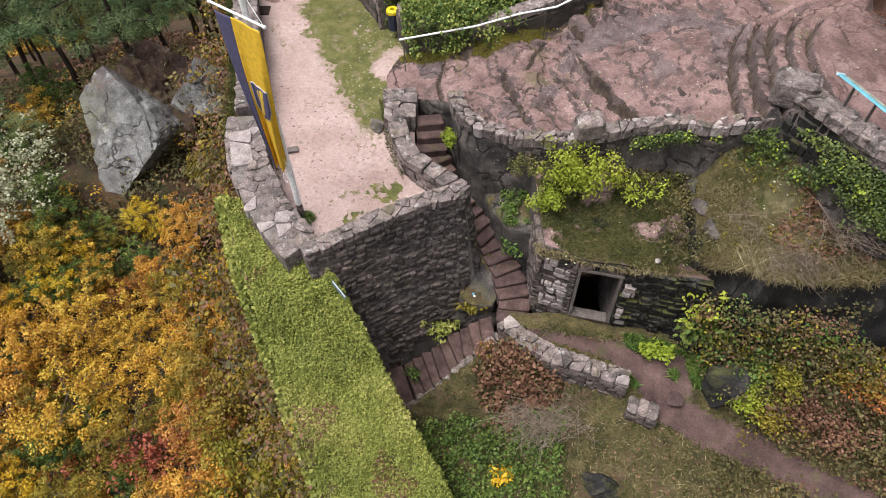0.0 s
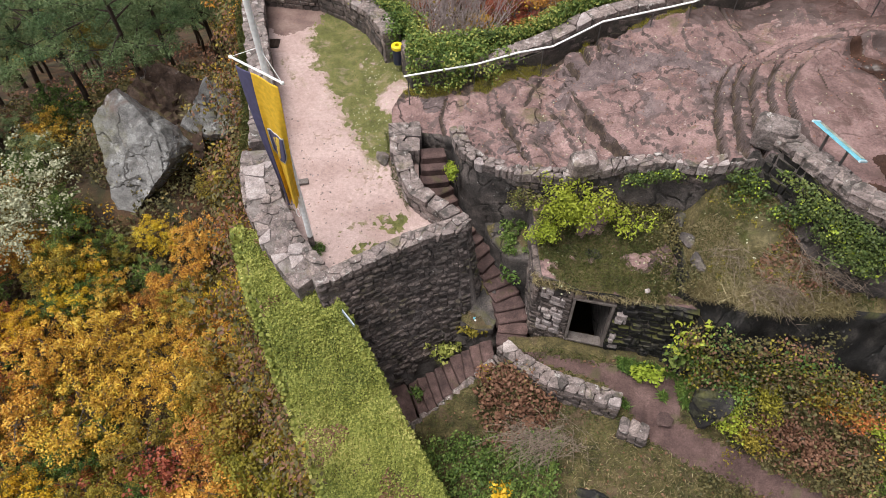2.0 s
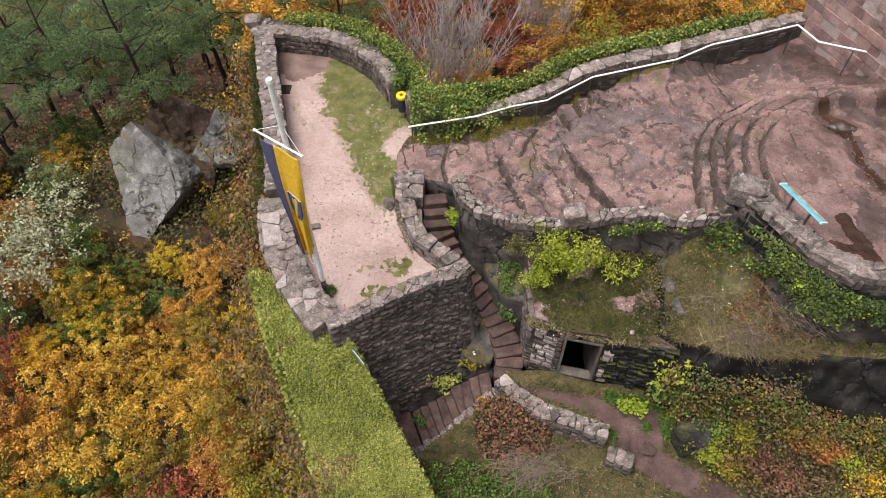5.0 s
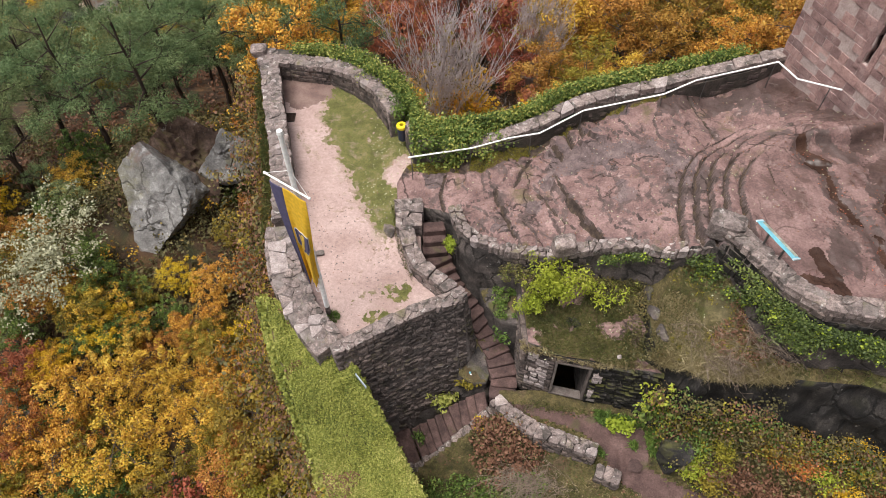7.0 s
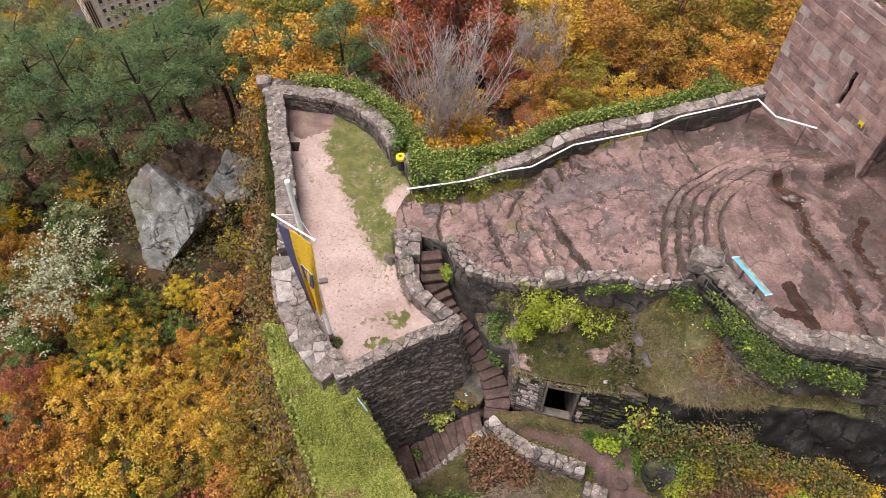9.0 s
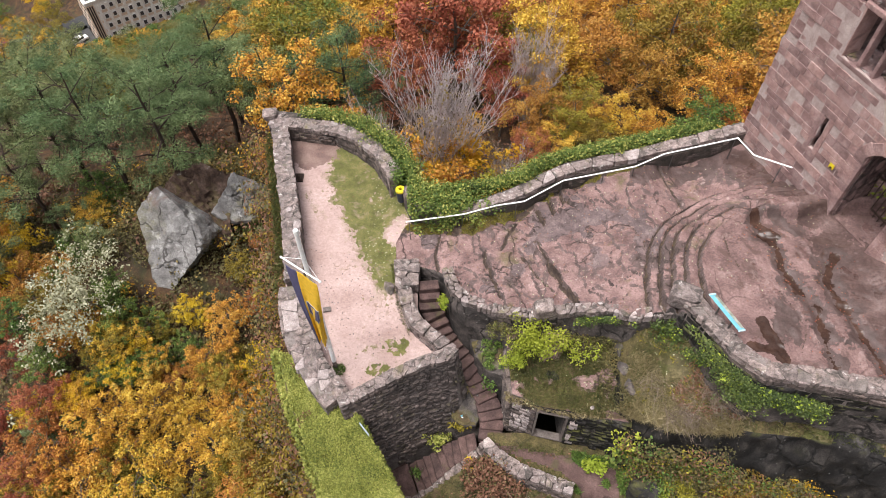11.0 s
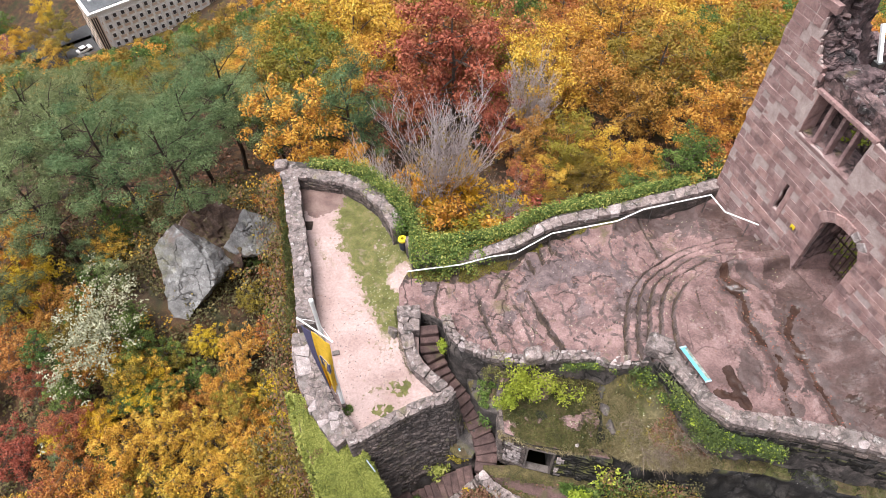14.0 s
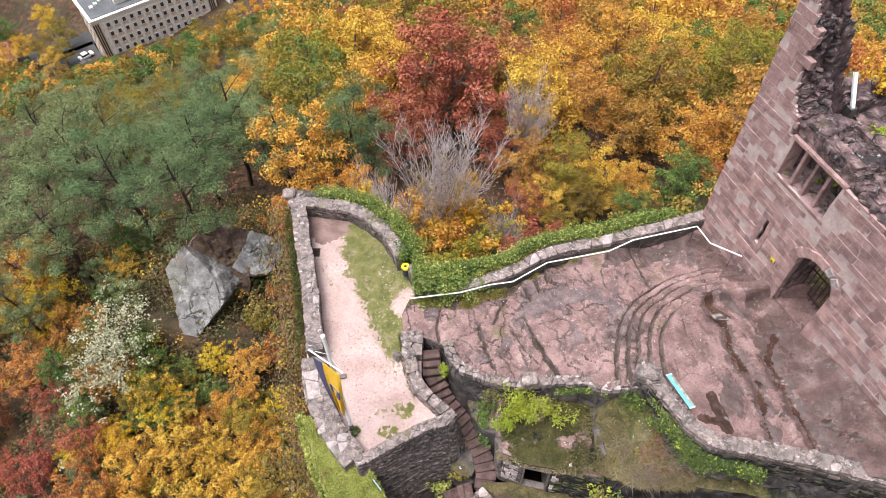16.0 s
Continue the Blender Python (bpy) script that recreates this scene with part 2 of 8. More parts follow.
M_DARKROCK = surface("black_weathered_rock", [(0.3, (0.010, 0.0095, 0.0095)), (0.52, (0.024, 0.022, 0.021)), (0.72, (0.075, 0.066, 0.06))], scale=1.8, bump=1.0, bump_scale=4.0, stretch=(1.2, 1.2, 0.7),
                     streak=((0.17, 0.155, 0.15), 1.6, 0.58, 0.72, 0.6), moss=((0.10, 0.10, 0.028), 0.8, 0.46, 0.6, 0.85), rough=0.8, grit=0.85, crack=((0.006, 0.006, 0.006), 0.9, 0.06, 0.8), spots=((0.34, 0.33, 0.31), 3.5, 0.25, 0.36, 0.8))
M_WALL = surface("dark_lichened_sandstone", [(0.28, (0.058, 0.050, 0.046)), (0.5, (0.14, 0.114, 0.102)), (0.72, (0.27, 0.215, 0.19))], scale=3.2, bump=1.0, bump_scale=11.0, grit=0.9,
                 pale=((0.50, 0.49, 0.46), 5.5, 0.65, 0.70, 0.8), stain=((0.030, 0.029, 0.027), 0.6, 0.50, 0.64, 0.6), vary=0.3,
                 moss=((0.11, 0.10, 0.035), 1.4, 0.54, 0.68, 0.6), spots=((0.52, 0.51, 0.48), 6.0, 0.22, 0.32, 0.85))
M_MORTAR = surface("dark_earthy_mortar", [(0.3, (0.04, 0.037, 0.034)), (0.7, (0.12, 0.10, 0.085))], scale=3.0, bump=0.9, bump_scale=12)
M_CAP = surface("lichen_grey_capstone", [(0.28, (0.10, 0.082, 0.075)), (0.5, (0.225, 0.182, 0.168)), (0.72, (0.36, 0.30, 0.28))], scale=4.2, bump=1.0, bump_scale=10.0, grit=0.9, grain=20.0,
                pale=((0.56, 0.53, 0.50), 4.5, 0.59, 0.66, 0.75), stain=((0.060, 0.054, 0.048), 2.4, 0.52, 0.60, 0.8), vary=0.16,
                moss=((0.13, 0.12, 0.045), 1.4, 0.58, 0.70, 0.6), spots=((0.62, 0.60, 0.57), 8.0, 0.24, 0.34, 0.8))
M_PALESTONE = surface("pale_limewashed_stone", [(0.3, (0.22, 0.185, 0.175)), (0.5, (0.35, 0.30, 0.285)), (0.7, (0.50, 0.45, 0.43))], scale=4.0, bump=0.8, vary=0.15, grit=0.8,
                      stain=((0.20, 0.16, 0.15), 2.0, 0.6, 0.72, 0.6))
M_TOWER = surface("dressed_pink_sandstone", [(0.28, (0.21, 0.130, 0.120)), (0.5, (0.335, 0.218, 0.200)), (0.72, (0.45, 0.325, 0.30))], scale=2.2, bump=0.8, bump_scale=10.0,
                  vary=0.27, stain=((0.125, 0.085, 0.082), 0.9, 0.56, 0.68, 0.7), pale=((0.50, 0.41, 0.38), 3.0, 0.62, 0.72, 0.55), streak=((0.17, 0.12, 0.115), 1.4, 0.57, 0.70, 0.5))
M_TOWERMORTAR = surface("pinkish_lime_mortar", [(0.3, (0.34, 0.255, 0.235)), (0.7, (0.50, 0.41, 0.385))], scale=3.0, bump=0.6)
M_RUIN = surface("blackened_rubble_core", [(0.3, (0.040, 0.030, 0.030)), (0.5, (0.125, 0.087, 0.084)), (0.72, (0.28, 0.20, 0.19))], scale=3.0, bump=1.0, bump_scale=6, grit=0.9,
                 pale=((0.45, 0.43, 0.41), 2.4, 0.60, 0.68, 0.7), stain=((0.02, 0.02, 0.021), 1.1, 0.52, 0.62, 0.8), moss=((0.16, 0.15, 0.03), 0.8, 0.58, 0.7, 0.7), vary=0.45, crack=((0.02, 0.018, 0.017), 1.6, 0.06, 0.8))
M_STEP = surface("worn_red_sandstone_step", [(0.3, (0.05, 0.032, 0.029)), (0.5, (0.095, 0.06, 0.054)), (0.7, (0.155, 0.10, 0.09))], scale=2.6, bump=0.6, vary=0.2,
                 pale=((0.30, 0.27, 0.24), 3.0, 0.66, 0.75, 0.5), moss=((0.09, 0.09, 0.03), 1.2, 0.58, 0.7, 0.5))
M_GREYROCK = surface("grey_lichened_cliff_rock", [(0.28, (0.115, 0.108, 0.105)), (0.5, (0.225, 0.218, 0.212)), (0.72, (0.34, 0.335, 0.325))], scale=1.5, bump=1.0, bump_scale=5.0, crack=((0.035, 0.03, 0.027), 0.5, 0.03, 0.8), spots=((0.55, 0.54, 0.52), 2.6, 0.24, 0.36, 0.8),
                     stain=((0.17, 0.12, 0.105), 0.45, 0.53, 0.62, 0.75), pale=((0.52, 0.51, 0.50), 1.6, 0.58, 0.66, 0.6), grain=16.0, grit=0.7,
                     streak=((0.08, 0.075, 0.07), 1.2, 0.58, 0.72, 0.7), moss=((0.14, 0.13, 0.035), 0.35, 0.52, 0.62, 0.6))
M_LITTER = surface("leaf_litter_slope", [(0.28, (0.022, 0.016, 0.012)), (0.5, (0.065, 0.038, 0.022)), (0.72, (0.15, 0.08, 0.035))], scale=0.7, bump=0.8, bump_scale=10,
                   stain=((0.035, 0.045, 0.018), 0.25, 0.5, 0.62, 0.7), pale=((0.25, 0.14, 0.04), 5.0, 0.6, 0.68, 0.6))
M_GRASS = surface("mossy_autumn_turf", [(0.28, (0.025, 0.027, 0.012)), (0.5, (0.10, 0.083, 0.034)), (0.72, (0.19, 0.15, 0.07))], scale=2.2, bump=1.0, bump_scale=16, grit=0.9, grain=18.0,
                  stain=((0.13, 0.085, 0.055), 0.9, 0.52, 0.62, 0.8), pale=((0.26, 0.22, 0.13), 7.0, 0.60, 0.68, 0.7))
M_DRYGRASS = surface("straw_coloured_turf", [(0.28, (0.045, 0.040, 0.018)), (0.5, (0.125, 0.105, 0.05)), (0.72, (0.25, 0.205, 0.11))], scale=2.4, grit=0.9, grain=14.0, bump=0.8, bump_scale=30,
                     stain=((0.09, 0.08, 0.04), 0.7, 0.55, 0.66, 0.7), moss=((0.10, 0.12, 0.03), 0.9, 0.55, 0.66, 0.7))
M_PATH = surface("damp_earth_path", [(0.3, (0.060, 0.036, 0.033)), (0.5, (0.115, 0.070, 0.063)), (0.7, (0.18, 0.115, 0.103))], scale=1.2, bump=0.7, bump_scale=10,
                 moss=((0.09, 0.09, 0.035), 0.9, 0.55, 0.66, 0.7))
# Steep ledge faces: lichens, with the risers' shade put into the base colour.
M_RISER = surface("lichened_shaded_riser", [(0.3, (0.06, 0.046, 0.043)), (0.5, (0.115, 0.083, 0.077)), (0.7, (0.20, 0.145, 0.135))], scale=2.0, bump=0.9, pale=((0.36, 0.33, 0.31), 7.0, 0.62, 0.70, 0.6))
M_PUDDLE = surface("wet_brown_rock_hollow", [(0.3, (0.030, 0.017, 0.013)), (0.5, (0.05, 0.028, 0.021)), (0.7, (0.09, 0.05, 0.036))], scale=1.5, bump=0.15, rough=0.22, grit=0.5)
# Joint soil and moss; the grooves' shade is put into this colour too.
M_JOINT = surface("soil_and_shade_in_rock_joints", [(0.3, (0.035, 0.026, 0.022)), (0.5, (0.07, 0.05, 0.04)), (0.7, (0.12, 0.085, 0.06))], scale=4.0, bump=0.8, moss=((0.075, 0.072, 0.03), 2.0, 0.56, 0.7, 0.5))
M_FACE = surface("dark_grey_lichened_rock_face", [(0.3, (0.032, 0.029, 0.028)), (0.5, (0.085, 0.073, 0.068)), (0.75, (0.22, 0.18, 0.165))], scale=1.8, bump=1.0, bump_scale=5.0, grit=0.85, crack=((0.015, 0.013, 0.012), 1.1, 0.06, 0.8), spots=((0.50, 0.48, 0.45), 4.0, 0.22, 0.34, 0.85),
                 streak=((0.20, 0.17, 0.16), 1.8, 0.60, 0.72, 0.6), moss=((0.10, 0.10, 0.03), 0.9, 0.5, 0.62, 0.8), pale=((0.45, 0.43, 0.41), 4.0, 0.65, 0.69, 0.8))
M_SOIL = surface("dark_brown_trodden_soil", [(0.3, (0.14, 0.09, 0.078)), (0.5, (0.20, 0.132, 0.115)), (0.7, (0.27, 0.19, 0.165))], scale=1.4, bump=0.5, bump_scale=25, grit=0.4)
M_DAMPFLOOR = surface("grey_damp_rock_floor", [(0.28, (0.046, 0.027, 0.024)), (0.5, (0.092, 0.057, 0.051)), (0.72, (0.175, 0.116, 0.106))], scale=1.1, bump=0.9, bump_scale=5.0, grit=0.45, grain=12.0,
                      stain=((0.06, 0.035, 0.028), 0.9, 0.54, 0.62, 0.8), pale=((0.22, 0.18, 0.17), 2.4, 0.6, 0.7, 0.5), wet=(0.7, 0.5, 0.6), rough=0.8)
M_STAIN = surface("dark_damp_stained_rock", [(0.28, (0.045, 0.030, 0.027)), (0.5, (0.085, 0.057, 0.052)), (0.72, (0.13, 0.09, 0.084))], scale=2.0, bump=0.6, bump_scale=5.0, grit=0.4, rough=0.55)
M_GREYBED = surface("grey_violet_lichened_rock", [(0.28, (0.075, 0.056, 0.056)), (0.5, (0.145, 0.107, 0.105)), (0.72, (0.225, 0.17, 0.165))], scale=1.9, bump=1.0, bump_scale=5.0, grit=0.65, grain=16.0, crack=((0.035, 0.026, 0.022), 0.8, 0.035, 0.85), spots=((0.44, 0.40, 0.38), 7.0, 0.26, 0.37, 0.9),
                    pale=((0.38, 0.34, 0.325), 4.0, 0.63, 0.69, 0.6), stain=((0.19, 0.13, 0.125), 1.0, 0.54, 0.62, 0.7))
M_BARE = surface("brown_bare_soil", [(0.3, (0.26, 0.185, 0.145)), (0.5, (0.36, 0.265, 0.225)), (0.7, (0.44, 0.34, 0.30))], scale=1.6, bump=0.5, bump_scale=30, grit=0.4,
                 stain=((0.15, 0.14, 0.055), 1.4, 0.52, 0.62, 0.8))
M_BARK = surface("grey_brown_bark", [(0.3, (0.06, 0.05, 0.042)), (0.7, (0.17, 0.145, 0.125))], scale=3.0, bump=0.8, stretch=(1, 1, 0.3))
M_PINEBARK = surface("dark_brown_pine_bark", [(0.3, (0.025, 0.018, 0.014)), (0.7, (0.075, 0.052, 0.040))], scale=3.0, bump=0.8, stretch=(1, 1, 0.3))
M_PALEBARK = surface("greyish_violet_twig_bark", [(0.3, (0.33, 0.265, 0.26)), (0.7, (0.60, 0.53, 0.525))], scale=3.0, bump=0.4)

L_YELLOW = leaf_material("golden_beech_leaves", [(0.0, (0.13, 0.05, 0.014)), (0.25, (0.40, 0.185, 0.03)), (0.6, (0.66, 0.385, 0.05)), (1.0, (0.62, 0.50, 0.12))], tint=0.12)
L_GOLD = leaf_material("bright_yellow_leaves", [(0.0, (0.40, 0.22, 0.015)), (0.5, (0.62, 0.38, 0.02)), (1.0, (0.66, 0.50, 0.06))], tint=0.1)
L_ORANGE = leaf_material("orange_autumn_leaves", [(0.0, (0.16, 0.06, 0.018)), (0.4, (0.37, 0.15, 0.035)), (0.7, (0.50, 0.24, 0.055)), (1.0, (0.50, 0.32, 0.10))], tint=0.2)
L_RUST = leaf_material("rust_red_leaves", [(0.0, (0.14, 0.040, 0.024)), (0.5, (0.33, 0.105, 0.05)), (1.0, (0.46, 0.21, 0.10))], tint=0.15)
L_OLIVE = leaf_material("olive_yellow_leaves", [(0.0, (0.10, 0.085, 0.015)), (0.5, (0.23, 0.18, 0.025)), (1.0, (0.38, 0.30, 0.045))], tint=0.2)
L_GREEN = leaf_material("deep_green_leaves", [(0.0, (0.022, 0.045, 0.010)), (0.5, (0.10, 0.165, 0.035)), (1.0, (0.26, 0.32, 0.075))], tint=0.15)
L_LIME = leaf_material("lime_green_leaves", [(0.0, (0.16, 0.21, 0.02)), (0.5, (0.29, 0.35, 0.035)), (1.0, (0.42, 0.44, 0.07))], tint=0.1)
L_PINE = leaf_material("grey_green_pine_needles", [(0.0, (0.018, 0.031, 0.011)), (0.4, (0.092, 0.128, 0.048)), (1.0, (0.32, 0.375, 0.165))], trans=0.15, tint=0.35)
L_VINE = leaf_material("pale_green_creeper_leaves", [(0.0, (0.035, 0.045, 0.012)), (0.3, (0.17, 0.20, 0.04)), (0.7, (0.38, 0.39, 0.095)), (1.0, (0.60, 0.53, 0.20))])
L_IVY = leaf_material("dark_ivy_leaves", [(0.0, (0.022, 0.036, 0.010)), (0.5, (0.068, 0.102, 0.026)), (1.0, (0.19, 0.22, 0.065))], rough=0.5, trans=0.12)
L_BROWN = leaf_material("withered_brown_leaves", [(0.0, (0.09, 0.045, 0.028)), (0.5, (0.21, 0.105, 0.065)), (1.0, (0.35, 0.20, 0.13))])
L_STRAW = leaf_material("dry_straw_blades", [(0.0, (0.10, 0.08, 0.035)), (0.5, (0.27, 0.22, 0.11)), (1.0, (0.52, 0.44, 0.27))])
L_GRASS = leaf_material("green_grass_blades", [(0.0, (0.035, 0.05, 0.014)), (0.5, (0.085, 0.10, 0.028)), (1.0, (0.19, 0.175, 0.06))])
L_CREAM = leaf_material("cream_seed_heads", [(0.0, (0.20, 0.20, 0.11)), (0.5, (0.40, 0.40, 0.26)), (1.0, (0.56, 0.55, 0.40))])
L_BRUSH = leaf_material("dull_brown_green_undergrowth", [(0.0, (0.04, 0.04, 0.018)), (0.35, (0.095, 0.088, 0.036)), (0.75, (0.19, 0.155, 0.062)), (1.0, (0.33, 0.21, 0.06))])

# ---------------------------------------------------------------- ground
from mathutils.geometry import delaunay_2d_cdt


def forest_z(x, y):
    z = -14.0 + 4.6 * math.exp(-((x + 18) ** 2 / 50 + (y - 27) ** 2 / 70)) + 2.5 * math.exp(-((x + 22) ** 2 / 20 + (y - 18) ** 2 / 30))
    z -= 0.45 * max(0.0, y - 32) * (1 - 0.75 * smooth(150, 260, y))
    z -= 0.10 * max(0.0, -x - 12)
    z -= 0.10 * max(0.0, x - 16)
    z -= 0.15 * max(0.0, -x - 5) * smooth(40, 90, y)
    z -= 0.3 * max(0.0, 6 - y)
    return max(z, -125.0) + 0.5 * fbm(x, y, 3.0, 0.12, 3)


def court_z(x, y):
    """The lower court and the slope below it."""
    z = -2.55 + 0.34 * min(0.0, x - 4.6) * smooth(8.2, 6.6, y) - 0.55 * max(0.0, 7.3 - y)
    z += 0.5 * smooth(6.6, 9.5, x) * smooth(5.8, 7.6, y)
    d = abs(y - (6.7 - 0.42 * (x - 5.8)))
    if x > 5.3:
        z -= 0.18 * smooth(0.75, 0.25, d)
    return z + 0.10 * fbm(x, y, 0.0, 0.9, 4) + 0.03 * fbm(x, y, 2.0, 4.0, 3)


def stair_pit(x, y):
    """1 within the sunken stairway under the bastion."""
    edge = lerp_line([(-2.6, 6.75), (-1.3, 7.2), (0.35, 7.95), (1.35, 8.6)], x)
    return smooth(edge - 0.05, edge + 0.1, y) * smooth(1.5, 1.3, x)


def ground_z(x, y):
    w = smooth(-3.6, -2.4, x) * smooth(10.6, 9.4, y) * smooth(26, 17, x) * smooth(-4, 1, y)
    if w <= 0:
        return forest_z(x, y)
    z = forest_z(x, y) * (1 - w) + court_z(x, y) * w
    return z - 3.5 * stair_pit(x, y) if -3 < x < 1.6 and 6.5 < y < 11 else z


def graded(lo, hi, near_lo, near_hi, step):
    xs = [near_lo + i * step for i in range(int((near_hi - near_lo) / step) + 1)]
    s, x = step, xs[-1]
    while x < hi:
        s = min(s * 1.16, 90)
        x += s
        xs.append(x)
    s, x = step, near_lo
    while x > lo:
        s = min(s * 1.16, 90)
        x -= s
        xs.insert(0, x)
    return xs


def build_ground():
    xs, ys = graded(-1500, 1500, -4, 13, 0.1), graded(-1200, 2200, 3.2, 9.6, 0.1)
    verts = [(x, y, ground_z(x, y)) for y in ys for x in xs]
    n = len(xs)
    faces, idx = [], []
    for j in range(len(ys) - 1):
        for i in range(n - 1):
            faces.append((j * n + i, j * n + i + 1, (j + 1) * n + i + 1, (j + 1) * n + i))
            cx, cy = (xs[i] + xs[i + 1]) / 2, (ys[j] + ys[j + 1]) / 2
            if -2.8 < cx < 20 and -3 < cy < 10:
                w = 0.12 * fbm(cx, cy, 5.0, 1.3, 3)
                on_path = cx > 5.4 and abs(cy - (6.7 - 0.42 * (cx - 5.8))) < 0.42 + w
                on_court = 1.3 < cx < 6.2 and (8.95 - 0.36 * (cx - 1.4)) - 1.2 * smooth(4.2, 5.5, cx) < cy < 9.0 - 0.14 * (cx - 1.4) + w and cy > 6.6
                idx.append(1 if on_path or on_court else 2)
            else:
                idx.append(0)
    ob = mesh_object("ground", verts, faces, [M_LITTER, M_PATH, M_GRASS], None, True, idx)
    tagged(ob, "steep wooded slope covered with leaf litter and turf", "ground", kind="structure")


build_ground()


def plateau(name, poly, top, bottom, step, materials, pick=None, rough_side=0.25, parent=None, steep=None):
    """A rock or earth mass: a top sheet over a polygon, z from top(x, y), and uneven sides down to bottom(x, y).
    pick(x, y) chooses the material of a piece of the top; the sides take the last one."""
    edge = [(p.x, p.y) for p in resample([(*p, 0) for p in poly + poly[:1]], step)[:-1]]
    pts = [Vector(p) for p in edge]
    x0, x1 = min(p[0] for p in poly), max(p[0] for p in poly)
    y0, y1 = min(p[1] for p in poly), max(p[1] for p in poly)
    k = 0
    y = y0
    while y < y1:
        x = x0 + (step / 2 if k % 2 else 0)
        while x < x1:
            px, py = x + step * 0.25 * nz(x, y, 1, 3.1), y + step * 0.25 * nz(x, y, 7, 3.1)
            if inside(poly, px, py):
                pts.append(Vector((px, py)))
            x += step
        y += step * 0.87
        k += 1
    ne = len(edge)
    out = delaunay_2d_cdt(pts, [(i, (i + 1) % ne) for i in range(ne)], [], 1, 1e-5)
    verts = [(p.x, p.y, top(p.x, p.y)) for p in out[0]]
    faces = [tuple(f) for f in out[2]]
    idx = []
    for f in faces:
        cx, cy = sum(verts[i][0] for i in f) / len(f), sum(verts[i][1] for i in f) / len(f)
        k = pick(cx, cy) if pick else 0
        # steep pieces of the top take the shade-darkened riser material
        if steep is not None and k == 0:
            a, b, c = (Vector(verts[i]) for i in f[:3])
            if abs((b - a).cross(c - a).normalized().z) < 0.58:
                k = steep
        idx.append(k)
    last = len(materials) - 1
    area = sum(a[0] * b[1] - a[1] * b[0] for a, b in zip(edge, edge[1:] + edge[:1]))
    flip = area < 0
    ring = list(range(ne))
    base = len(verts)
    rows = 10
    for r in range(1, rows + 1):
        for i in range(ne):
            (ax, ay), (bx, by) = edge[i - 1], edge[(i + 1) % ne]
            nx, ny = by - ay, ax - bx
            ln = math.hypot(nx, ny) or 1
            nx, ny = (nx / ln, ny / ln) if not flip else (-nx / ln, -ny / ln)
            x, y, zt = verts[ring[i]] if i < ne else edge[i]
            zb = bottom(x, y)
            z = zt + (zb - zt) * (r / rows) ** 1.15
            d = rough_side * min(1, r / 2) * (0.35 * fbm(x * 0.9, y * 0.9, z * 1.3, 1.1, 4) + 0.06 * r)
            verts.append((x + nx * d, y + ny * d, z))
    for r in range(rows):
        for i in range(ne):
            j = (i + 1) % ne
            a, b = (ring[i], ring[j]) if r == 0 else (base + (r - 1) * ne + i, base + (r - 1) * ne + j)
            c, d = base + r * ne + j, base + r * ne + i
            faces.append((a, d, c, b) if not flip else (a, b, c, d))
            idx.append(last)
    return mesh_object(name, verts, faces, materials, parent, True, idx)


# terrace -----------------------------------------------------------------
TERRACE = [(-8.6, 23.1), (-7.9, 20.3), (-7.0, 16.9), (-6.4, 13.4), (-5.4, 10.9), (-4.5, 9.7), (-3.6, 9.15), (-0.05, 10.9), (0.1, 11.05), (-0.3, 11.6), (-0.75, 12.4),
           (-1.25, 13.2), (-1.3, 14.05), (-1.3, 15.15), (-1.75, 16.0), (-1.75, 17.8), (-2.2, 19.7), (-3.1, 21.2), (-4.1, 22.1), (-5.3, 22.85), (-7.1, 23.1)]


def terrace_z(x, y):
    return 0.03 * fbm(x, y, 0, 0.5, 3) + 0.14 * smooth(-3.2, -1.6, x) * smooth(14.0, 15.5, y)


def terrace_pick(x, y):
    f = fbm(x, y, 2.0, 0.9, 4)
    g = f + 0.8 * nz(x, y, 1.0, 6.0) + 0.35 * nz(x, y, 1.0, 11.0)
    edge = lerp_line([(13.6, -2.3), (14.7, -3.2), (16.2, -4.05), (17.8, -4.6), (19.1, -5.35), (20.9, -5.6), (22.2, -5.3)], y)
    k = smooth(-0.7, 0.8, x - edge) * smooth(13.4, 15.0, y) * smooth(-1.5, -1.9, x)
    k *= 1 - 0.9 * smooth(0.9, 0.3, math.hypot((x + 2.2) * 0.9, (y - 17.0) * 0.7)) - 0.35 * smooth(1.0, 0.4, math.hypot(x + 3.2, (y - 19.6) * 0.8))
    tuft = min(math.hypot(x + 1.9, (y - 11.6) * 1.4), math.hypot((x + 2.7) * 0.8, (y - 10.6) * 1.5) * 1.15) < 0.42 + 0.35 * f
    if k + 0.42 * g > 0.55 or (tuft and nz(x, y, 5.0, 5.0) > -0.1):
        return 1
    if y > 20.9 + 0.5 * f + 0.12 * nz(x, y, 1.0, 6.0) + 0.25 * (x + 6.5) and x < -4.6:
        return 3
    if k + 0.5 * g > 0.28 and x > edge - 1.2:
        return 2
    return 0


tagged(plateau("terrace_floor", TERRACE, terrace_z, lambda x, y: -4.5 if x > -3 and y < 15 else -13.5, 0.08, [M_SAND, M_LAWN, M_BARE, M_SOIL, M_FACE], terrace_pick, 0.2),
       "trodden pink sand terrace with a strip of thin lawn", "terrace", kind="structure")

